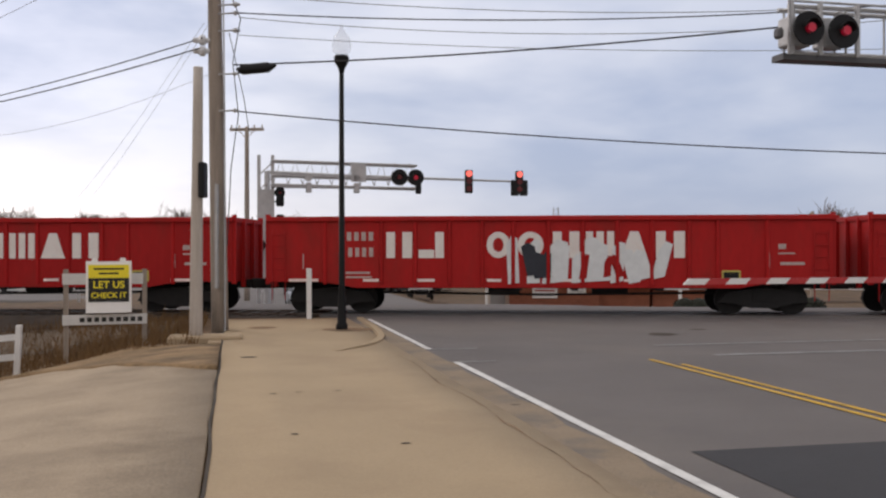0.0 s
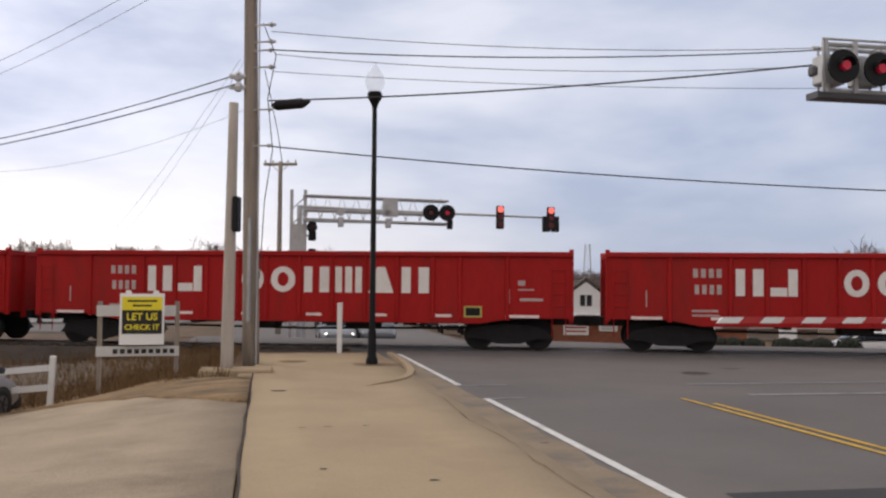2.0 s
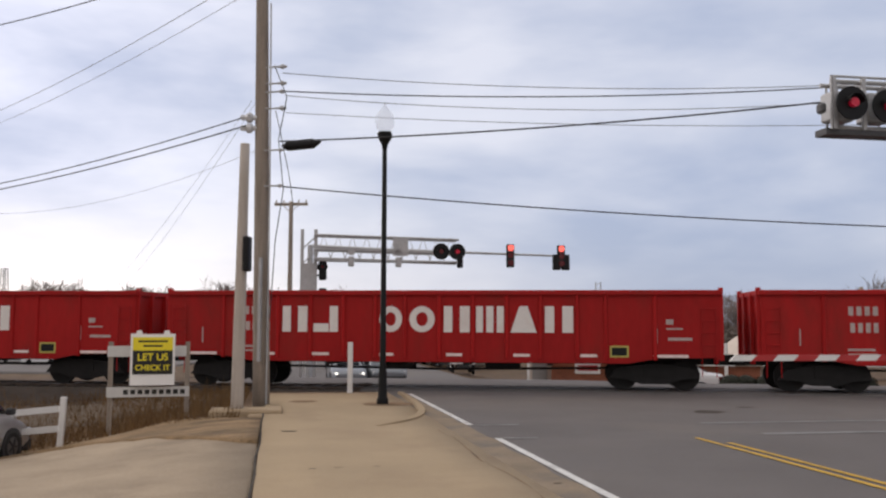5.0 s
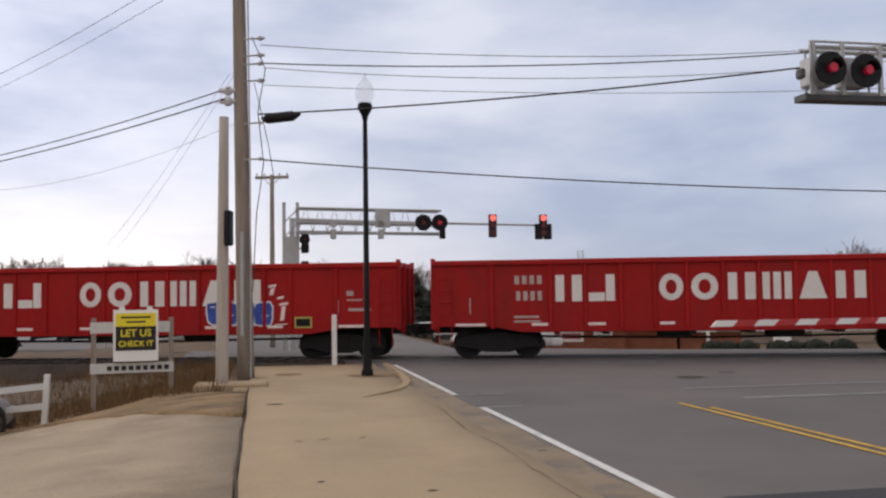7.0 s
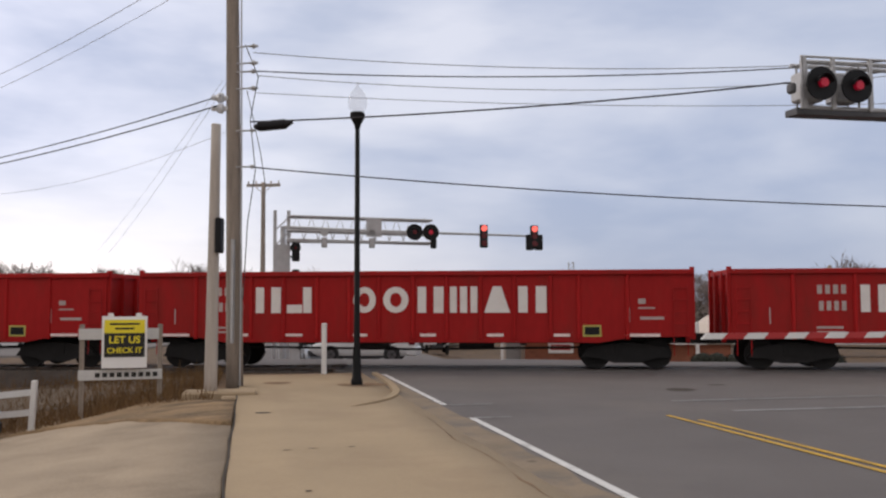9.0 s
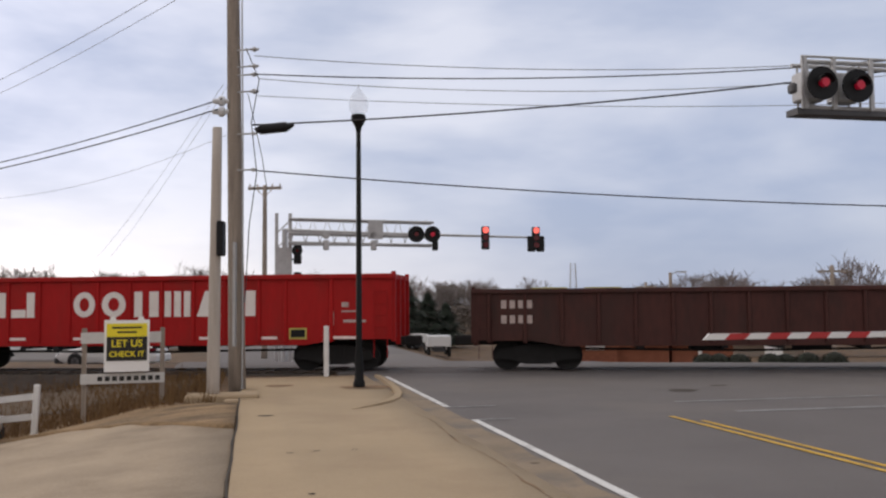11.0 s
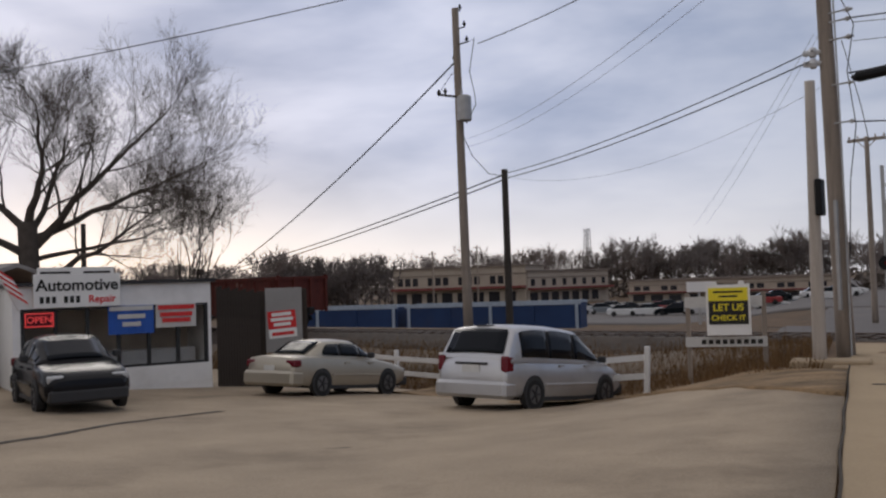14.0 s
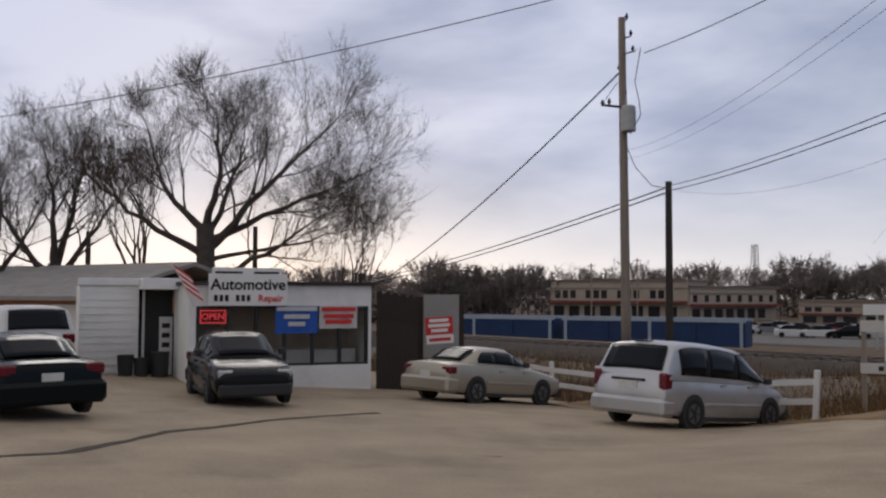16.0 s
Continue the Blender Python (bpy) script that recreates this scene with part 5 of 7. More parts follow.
# ---------------------------------------------------------------- repair shop
M.update(
    siding=material("white_siding", (0.80, 0.79, 0.77), 0.7, vary=0.06, scale=1.5, dirt=(0.48, 0.46, 0.42), dirt_amount=0.3, dirt_scale=0.8),
    fascia=material("white_fascia", (0.80, 0.79, 0.78), 0.6, vary=0.05, dirt=(0.5, 0.48, 0.45), dirt_amount=0.3, dirt_scale=1.0),
    dark_frame=material("dark_frame", (0.02, 0.02, 0.02), 0.5),
    room=material("room_inside", (0.58, 0.50, 0.40), 0.9, vary=0.3, scale=1.5),
    neon=material("neon_red", (0.85, 0.06, 0.06), 0.5, emit=0.35),
    roof_grey=material("shingle_grey", (0.30, 0.28, 0.265), 0.9, vary=0.2, scale=1.5, fine=18, bump=0.3, stretch=(1, 1, 4)),
    roof_brown=material("shingle_brown", (0.085, 0.072, 0.062), 0.9, vary=0.25, scale=1.5, fine=18, bump=0.3, stretch=(1, 1, 4)),
    brick=material("brick", (0.26, 0.095, 0.055), 0.9, vary=0.2, scale=2.5, fine=25, bump=0.2, piece=0.12),
    orange_brick=material("orange_brick", (0.40, 0.19, 0.10), 0.9, vary=0.15, scale=2.0, fine=25),
    dark_wood=material("dark_boards", (0.045, 0.034, 0.027), 0.9, vary=0.3, scale=1.2, fine=14, stretch=(6, 6, 0.5)),
    shed=material("shed_grey", (0.30, 0.29, 0.28), 0.8, vary=0.12, scale=1.0),
)
SR = Vector((-22.9, 16.2))
SF, SV = Vector((-0.3, -0.954)), Vector((-0.954, 0.3))
shop_yaw = math.degrees(math.atan2(SF.y, SF.x))
SZ0 = -0.72
shop = thing("repair_shop", pose(SR.x, SR.y, SZ0, 0, 0, shop_yaw), "small white-sided repair shop with wide front windows", "shop building")


def shop_u(az, v=0.0):
    """How far along the front (or a face v behind it) a bearing meets."""
    s = Vector((math.sin(radians(az)), math.cos(radians(az))))
    o = SR + SV * v
    return -(o.x * s.y - o.y * s.x) / (SF.x * s.y - SF.y * s.x)


def shop_z(az, el, v=0.0):
    o = SR + SV * v + SF * shop_u(az, v)
    return up(el, o.length) - SZ0


# local space: x runs along the front away from the fence, y is outward to the lot
TOP = shop_z(-57, 0.6)
uL, uR = shop_u(-65.4), 0.0
wz0, wz1 = shop_z(-57, -4.1), shop_z(-57, -0.62)
wa, wb = shop_u(-55.0), shop_u(-64.9)
b = nb()
box(b, 0.0, uL, -0.16, 0.0, -0.4, wz0)
part("lower_wall", b, M["siding"], shop)
b = nb()
box(b, 0.0, uL, -0.16, 0.0, wz1, TOP)
part("upper_wall", b, M["fascia"], shop)
for x0, x1 in ((0.0, wa), (wb, uL)):
    b = nb()
    box(b, x0, x1, -0.16, 0.0, wz0, wz1)
    part("corner_wall", b, M["fascia"], shop)
b = nb()
box(b, 0.0, 0.15, -5.0, -0.16, -0.4, TOP)
part("side_wall", b, M["siding"], shop)
b = nb()
box(b, uL - 0.15, uL, -3.6, -0.16, -0.4, TOP)
part("side_wall", b, M["siding"], shop)
b = nb()
box(b, 0.15, uL - 0.15, -5.0, -4.85, -0.4, TOP)
part("rear_wall", b, M["room"], shop)
b = nb()
box(b, 0.15, uL - 0.15, -4.85, -0.16, -0.4, 0.05)
part("shop_floor", b, M["room"], shop)
b = nb()
box(b, -0.12, uL + 0.1, -5.1, 0.12, TOP, TOP + 0.10)
part("roof_edge", b, M["trim"], shop, "dark flat roof edge")
# added pale wall close behind the glass, catches light so the windows look lighter
b = nb()
box(b, 0.15, uL - 0.15, -1.95, -1.85, 0.05, TOP)
part("partition", b, M["room"], shop, "added pale tan backing that lightens the windows")
b = nb()
box(b, 0.3, uL - 0.6, -1.0, -0.55, wz0 - 0.5, wz0 + 0.42, 0.02)
part("display_counter", b, M["grey_board"], shop, "pale counter behind the windows")
nwin = 6
for i in range(nwin + 1):
    x = wa + (wb - wa) * i / nwin
    b = nb()
    box(b, x - 0.045, x + 0.045, -0.12, 0.012, wz0, wz1)
    part("mullion", b, M["dark_frame"], shop)
for z in (wz0, wz1 - 0.06):
    b = nb()
    box(b, wa, wb, -0.12, 0.010, z, z + 0.06)
    part("window_rail", b, M["dark_frame"], shop)
pane_mat = glass("shop_glass", (0.05, 0.045, 0.04), 0.10)
for i in range(nwin):
    x0, x1 = wa + (wb - wa) * i / nwin + 0.045, wa + (wb - wa) * (i + 1) / nwin - 0.045
    b = nb()
    box(b, x0, x1, -0.07, -0.06, wz0 + 0.06, wz1 - 0.06)
    part("pane", b, pane_mat, shop).visible_shadow = False
for i in range(5):
    b = nb()
    z = 0.05 + i * (wz0 - 0.05) / 5
    box(b, 0.005, uL - 0.005, 0.0, 0.018, z, z + wz0 / 5 - 0.03)
    part("siding_board", b, M["siding"], shop)
# set-back block with the door
v0 = 3.6
sa, sb = shop_u(-68.2, v0), shop_u(-71.4, v0)
b = nb()
box(b, sa, sb, -v0 - 5.5, -v0, -0.4, TOP)
part("block_wall", b, M["siding"], shop)
nb_ = 14
for i in range(nb_):
    b = nb()
    z = -0.2 + i * (TOP + 0.2) / nb_
    prism(b, [(-v0, z), (-v0 + 0.03, z), (-v0 + 0.008, z + (TOP + 0.2) / nb_)], 0, sa + 0.003, sb - 0.003)
    part("siding_board", b, M["siding"], shop)
# the shade of the recessed porch is put into this wall's near-black colour
b = nb()
box(b, uL, sa, -v0 - 0.6, -v0 - 0.45, -0.4, TOP)
part("porch_wall", b, M["dark_frame"], shop, "porch wall coloured dark for its shade")
b = nb()
box(b, uL - 0.05, sa, -v0 - 0.4, -2.3, TOP - 0.12, TOP + 0.22, 0.02)
part("porch_canopy", b, M["fascia"], shop, "flat white porch canopy")
b = nb()
box(b, sa + 0.003, sb + 0.05, -v0 - 0.4, -v0 + 0.10, TOP, TOP + 0.22, 0.02)
part("eaves_board", b, M["fascia"], shop, "white board along the eaves")
da = shop_u(-67.1, v0 + 0.4)
b = nb()
box(b, da - 0.5, da + 0.4, -v0 - 0.45, -v0 - 0.38, -0.1, 2.0)
dr = part("door", b, M["dark_frame"], shop, "dark glazed door")
b = nb()
box(b, da - 0.42, da - 0.02, -v0 - 0.38, -v0 - 0.35, 0.1, 1.9)
pnl = part("door_panel", b, M["sign_white"], dr, "tall white door panel with dark bars")
for k in range(5):
    b = nb()
    box(b, da - 0.34, da - 0.10, -v0 - 0.35, -v0 - 0.345, 0.35 + k * 0.3, 0.5 + k * 0.3)
    part("text_bar", b, M["sign_black"], pnl)
b = nb()
box(b, da + 0.42, da + 0.50, -v0 - 0.45, -v0 - 0.3, -0.2, TOP - 0.12)
part("porch_post", b, M["fascia"], shop)
# loose things before the porch
for k, (du, w, h) in enumerate(((0.0, 0.5, 0.75), (0.55, 0.42, 0.55), (1.0, 0.45, 0.62))):
    o = SR + SV * 2.9 + SF * (uL + 0.45 + du)
    b = nb()
    tube(b, [(0, 0, 0), (0, 0, 0.05), (0, 0, h * 0.9), (0, 0, h)], [w * 0.42, w * 0.46, w * 0.52, w * 0.55], 14)
    tagged(part("bin", b, M["trim"], None, m=pose(o.x, o.y, height(o.x, o.y))), "dark round bin beside the shop porch", "bin", "bins by the porch")
# roof sign
sx0, sx1 = shop_u(-59.8), shop_u(-64.35)
z0, z1, z2 = shop_z(-62, -0.60), shop_z(-62, 0.62), shop_z(-62, 1.75)
sign = thing("shop_sign", shop.matrix_basis, "white shop sign board with black and red words", "sign")
b = nb()
box(b, sx0, sx1, 0.06, 0.14, z0, z0 + (z2 - z0) * 0.80, 0.01)
sb1 = part("board", b, M["sign_white"], sign)
b = nb()
box(b, sx0 + 0.15, sx1 - 0.1, 0.05, 0.12, z0 + (z2 - z0) * 0.80, z2 - 0.05, 0.01)
sb2 = part("top_board", b, M["sign_white"], sign, "narrow white board")
for x in (sx0 + 0.3, sx1 - 0.3):
    b = nb()
    box(b, x - 0.04, x + 0.04, -0.02, 0.06, z0, z2 - 0.1)
    part("bracket", b, M["trim"], sign)
cx = (sx0 + sx1) / 2
lettering("lettering", "Automotive", 0.43, M["sign_black"], sb1, pose(cx, 0.146, z0 + 0.58, 0, 0, 180), 0.004)
lettering("lettering", "Repair", 0.27, M["sign_red"], sb1, pose(cx - 0.62, 0.146, z0 + 0.2, 0, 0, 180), 0.004)
for i in range(7):
    if i != 3:
        b = nb()
        box(b, cx + 0.95 - i * 0.15 - 0.10, cx + 0.95 - i * 0.15, 0.14, 0.146, z0 + 0.12, z0 + 0.30)
        part("number_bar", b, M["sign_black"], sb1)
for k, (x, w) in enumerate(((cx + 0.55, 0.75), (cx - 0.5, 0.7))):
    b = nb()
    box(b, x - w / 2, x + w / 2, 0.12, 0.126, z2 - 0.28, z2 - 0.16)
    part("text_bar", b, M["sign_black"], sb2)


def banner(name, az0, az1, el0, el1, mat, label, bars, bar_mat):
    x0, x1 = shop_u(az1), shop_u(az0)
    za, zb = shop_z((az0 + az1) / 2, el0), shop_z((az0 + az1) / 2, el1)
    bn = thing(name, shop.matrix_basis, label, "banner")
    q = nb()
    k = 10
    rings = []
    for i in range(k + 1):
        a, y = x0 + (x1 - x0) * i / k, 0.05 + 0.02 * math.sin(i * 1.3)
        rings.append([(a, y, za), (a, y, zb), (a, y - 0.012, zb), (a, y - 0.012, za), (a, y, za)][:4])
    loft(q, [r + [r[0]] for r in rings])
    bmesh.ops.remove_doubles(q, verts=q.verts, dist=1e-5)
    cloth = part("cloth", q, mat, bn)
    for fz, fw in bars:
        q = nb()
        zc = za + (zb - za) * fz
        mid = (x0 + x1) / 2
        box(q, mid - (x1 - x0) * fw / 2, mid + (x1 - x0) * fw / 2, 0.078, 0.084, zc - 0.06, zc + 0.06)
        part("text_bar", q, bar_mat, cloth)
    return bn


banner("banner", -60.45, -57.95, -2.25, -0.62, M["sign_blue"], "blue banner with pale bars on the shop front", ((0.9, 0.95), (0.62, 0.6), (0.35, 0.4)), M["grey_board"])
banner("banner", -57.85, -55.6, -1.95, -0.6, M["grey_board"], "pale banner with red bars on the shop front", ((0.85, 0.9), (0.55, 0.8), (0.3, 0.7)), M["sign_red"])
nx0, nx1 = shop_u(-63.3), shop_u(-64.8)
nz0, nz1 = shop_z(-64, -1.65), shop_z(-64, -0.85)
ns = thing("neon_sign", shop.matrix_basis, "lit red window sign that reads open", "sign")
b = nb()
box(b, nx0, nx1, 0.02, 0.05, nz0, nz1, 0.01)
pnl = part("panel", b, M["lens_dark"], ns)
b = nb()
for x0, x1, za, zb in ((nx0, nx1, nz0, nz0 + 0.04), (nx0, nx1, nz1 - 0.04, nz1), (nx0, nx0 + 0.04, nz0 + 0.04, nz1 - 0.04), (nx1 - 0.04, nx1, nz0 + 0.04, nz1 - 0.04)):
    box(b, x0, x1, 0.05, 0.06, za, zb)
part("border_tube", b, M["neon"], pnl)
lettering("lettering", "OPEN", 0.24, M["neon"], pnl, pose((nx0 + nx1) / 2, 0.058, (nz0 + nz1) / 2, 0, 0, 180), 0.004)
# flag on a short staff
o = SR + SF * shop_u(-64.9)
flag = thing("flag", pose(o.x, o.y, SZ0, 0, 0, shop_yaw), "small striped flag on a slanted staff", "flag")
b = nb()
fz = shop_z(-64.5, 0.3)
tube(b, [(0.1, 0.05, fz - 0.45), (0.75, 0.35, fz + 0.75)], 0.018, 6)
part("staff", b, M["white"], flag)
for i in range(7):
    b = nb()
    # stripes hang aslant from the staff
    x0, z0_ = 0.72 - i * 0.055, fz + 0.70 - i * 0.10
    prism(b, [(x0, z0_), (x0 - 0.055, z0_ - 0.10), (x0 - 0.50, z0_ - 0.42), (x0 - 0.45, z0_ - 0.32)], 1, 0.34, 0.355)
    part("stripe", b, M["sign_red"] if i % 2 == 0 else M["sign_white"], flag)

# boards, posts and red sign between shop and fence
pw = thing("board_fence", pose(0, 0, 0), "tall dark board fence beside the shop", "fence")
q0, q1 = at(-54.4, 28.6), at(-51.9, 29.6)
k = 16
for i in range(k):
    p = q0.lerp(q1, (i + 0.5) / k)
    b = nb()
    box(b, -0.048, 0.048, -0.015, 0.015, -0.2, 2.9 + 0.05 * math.sin(i * 2.1), 0.005)
    part("board", b, M["dark_wood"], pw, m=pose(p.x, p.y, height(p.x, p.y), 0, 0, math.degrees(math.atan2((q1 - q0).y, (q1 - q0).x))))
rs = thing("hanging_sign", pose(0, 0, 0), "red and white sign on a pale panel between dark posts", "sign")
for az, el in ((-51.75, -0.05), (-49.3, 0.05)):
    p = at(az, 30.0)
    b = nb()
    box(b, -0.09, 0.09, -0.08, 0.08, -0.2, up(el, 30) - height(p.x, p.y))
    part("post", b, M["dark_wood"], rs, m=pose(p.x, p.y, height(p.x, p.y), 0, 0, 50))
p = at(-50.5, 29.9)
b = nb()
box(b, -0.56, 0.56, -0.03, 0.03, up(-3.7, 29.9), up(0.1, 29.9), 0.01)
bk = part("back_panel", b, M["shed"], rs, "tall pale grey panel", pose(p.x, p.y, 0, 0, 0, 50))
b = nb()
box(b, -0.43, 0.43, -0.05, -0.031, up(-2.30, 29.9), up(-1.25, 29.9))
bd = part("red_panel", b, M["sign_red"], bk, "red panel with white bars", pose(0, 0, 0, 0, -4, 0))
b = nb()
box(b, -0.43, 0.43, -0.05, -0.031, up(-2.85, 29.9), up(-2.31, 29.9))
part("white_panel", b, M["sign_white"], bk, "white panel with red bars", pose(0, 0, 0, 0, -4, 0))
b = nb()
for zl, w in ((-1.45, 0.30), (-1.75, 0.34), (-2.05, 0.26)):
    box(b, -w, w, -0.058, -0.051, up(zl, 29.9) - 0.05, up(zl, 29.9) + 0.05)
part("text_bar", b, M["sign_white"], bk, "white bars", pose(0, 0, 0, 0, -4, 0))
b = nb()
box(b, -0.34, 0.34, -0.058, -0.051, up(-2.58, 29.9) - 0.06, up(-2.58, 29.9) + 0.04)
part("text_bar", b, M["sign_red"], bk, "red bar", pose(0, 0, 0, 0, -4, 0))

# ---------------------------------------------------------------- far side of the lot and beyond the railway
M.update(
    tan_wall=material("tan_render", (0.42, 0.36, 0.29), 0.85, vary=0.08, scale=0.5, dirt=(0.30, 0.25, 0.20), dirt_amount=0.4, dirt_scale=0.3),
    tan_dark=material("tan_dark", (0.22, 0.18, 0.15), 0.85, vary=0.12, scale=0.5),
    far_window=material("far_window", (0.03, 0.03, 0.035), 0.2),
    awning=material("dark_awning", (0.20, 0.05, 0.045), 0.8, vary=0.1),
    blue_car=material("blue_freight_car", (0.010, 0.036, 0.115), 0.6, vary=0.2, scale=0.6, dirt=(0.03, 0.04, 0.08), dirt_amount=0.5, dirt_scale=0.4),
    pale_blue=material("pale_blue_rim", (0.34, 0.40, 0.48), 0.6, vary=0.15),
    orange_wall=material("orange_wall", (0.62, 0.30, 0.15), 0.8, vary=0.06, scale=0.6),
    pale_wall=material("pale_wall", (0.55, 0.47, 0.40), 0.8, vary=0.06, scale=0.6),
    bark=material("bark", (0.075, 0.060, 0.050), 0.95, vary=0.3, scale=3, fine=30, bump=0.4),
    twig=material("twigs", (0.085, 0.068, 0.058), 0.95, vary=0.3, scale=1.0),
    # far twigs and undergrowth are coloured lighter to carry the haze of distance
    hazed_twig=material("hazed_far_twigs", (0.155, 0.132, 0.122), 0.95, vary=0.35, scale=0.2),
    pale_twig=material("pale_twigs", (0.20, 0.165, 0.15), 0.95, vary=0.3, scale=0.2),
    needle=material("needles", (0.022, 0.032, 0.020), 0.9, vary=0.35, scale=0.5),
    shrub=material("shrub_leaf", (0.022, 0.026, 0.017), 0.9, vary=0.4, scale=3),
    hazed_scrub=material("hazed_scrub", (0.120, 0.100, 0.084), 0.95, vary=0.4, scale=0.5),
    dry_stem=material("dry_stems", (0.155, 0.088, 0.036), 0.95, vary=0.4, scale=1.5),
)


def bare_tree(name, m, size, seed, label, trunk_r=0.35, depth=6, spread_deg=34, low=0.22, mat="bark", limbs=5, twigs=3, lift=0.15, category="tree", group="", twig_r=0.012, ratio=0.72, open_deg=0):
    """A leafless tree: tapered trunk, limbs that fork again and again, and a crown of fine twigs."""
    rnd = random.Random(seed)
    tree = thing(name, m, label, category, group)
    wood, fine_v, fine_f = nb(), [], []

    def twig(p, d, length, r):
        q = p + d * length
        s = d.orthogonal().normalized() * r
        t = d.cross(s).normalized() * r
        i = len(fine_v)
        fine_v.extend([tuple(p + s), tuple(p - s * 0.5 + t), tuple(p - s * 0.5 - t), tuple(q)])
        fine_f.extend([(i, i + 1, i + 3), (i + 1, i + 2, i + 3), (i + 2, i, i + 3)])

    def grow(p, d, length, r, level):
        k = 4 if level <= 2 else 3
        pts, rad = [p], [r]
        for i in range(k):
            bend = 0.16 + 0.03 * level
            d = (d + Vector((rnd.uniform(-bend, bend), rnd.uniform(-bend, bend), rnd.uniform(-bend * 0.5, bend) + lift * 0.12))).normalized()
            p = p + d * length / k
            pts.append(p)
            rad.append(r * (1 - 0.30 * (i + 1) / k))
        if r > 0.02 * size / 10:
            tube(wood, pts, rad, 8 if level < 2 else (5 if level < 4 else 4), caps=False)
        else:
            for a, c in zip(pts, pts[1:]):
                twig(a, (c - a).normalized(), (c - a).length * 1.1, max(r, twig_r))
        if level >= depth:
            for _ in range(twigs):
                dd = (d + Vector((rnd.uniform(-0.8, 0.8), rnd.uniform(-0.8, 0.8), rnd.uniform(-0.2, 0.9)))).normalized()
                twig(pts[rnd.randint(1, k)], dd, length * rnd.uniform(0.6, 1.2), twig_r)
            return
        forks = limbs if level == 0 else rnd.choice((2, 2, 3))
        turn0 = rnd.uniform(0, 6.28)
        for f in range(forks):
            a = turn0 + f * 2 * math.pi / forks + rnd.uniform(-0.4, 0.4)
            tilt = radians((open_deg if level == 0 and open_deg else spread_deg) * rnd.uniform(0.65, 1.2))
            side = d.orthogonal().normalized()
            side = (Matrix.Rotation(a, 3, d) @ side)
            nd = (d * math.cos(tilt) + side * math.sin(tilt) + Vector((0, 0, lift))).normalized()
            grow(pts[-1] if f < 2 or level == 0 else pts[-2], nd, length * rnd.uniform(ratio - 0.1, ratio + 0.12), rad[-1] * (0.72 if level == 0 else 0.64 if forks > 2 else 0.76), level + 1)
        if level >= 2:
            for _ in range(2):
                dd = (d + Vector((rnd.uniform(-0.9, 0.9), rnd.uniform(-0.9, 0.9), rnd.uniform(-0.2, 0.8)))).normalized()
                twig(pts[rnd.randint(1, k - 1)], dd, length * rnd.uniform(0.4, 0.9), twig_r * 1.3)

    grow(Vector((0, 0, -0.3)), Vector((0, 0, 1)), size * low, trunk_r, 0)
    part("trunk", wood, M[mat], tree, smooth=True)
    me = bpy.data.meshes.new("crown")
    me.from_pydata(fine_v, [], fine_f)
    me.materials.append(M["twig"] if mat == "bark" else M[mat])
    c = new("crown", me)
    c.parent = tree
    tagged(c, "fine bare twigs", kind="stuff")
    return tree


def ground_at(az, d):
    p = at(az, d)
    return p.x, p.y, height(p.x, p.y)


def standing(az, d, turn=0.0):
    x, y, z = ground_at(az, d)
    return pose(x, y, z, 0, 0, turn)


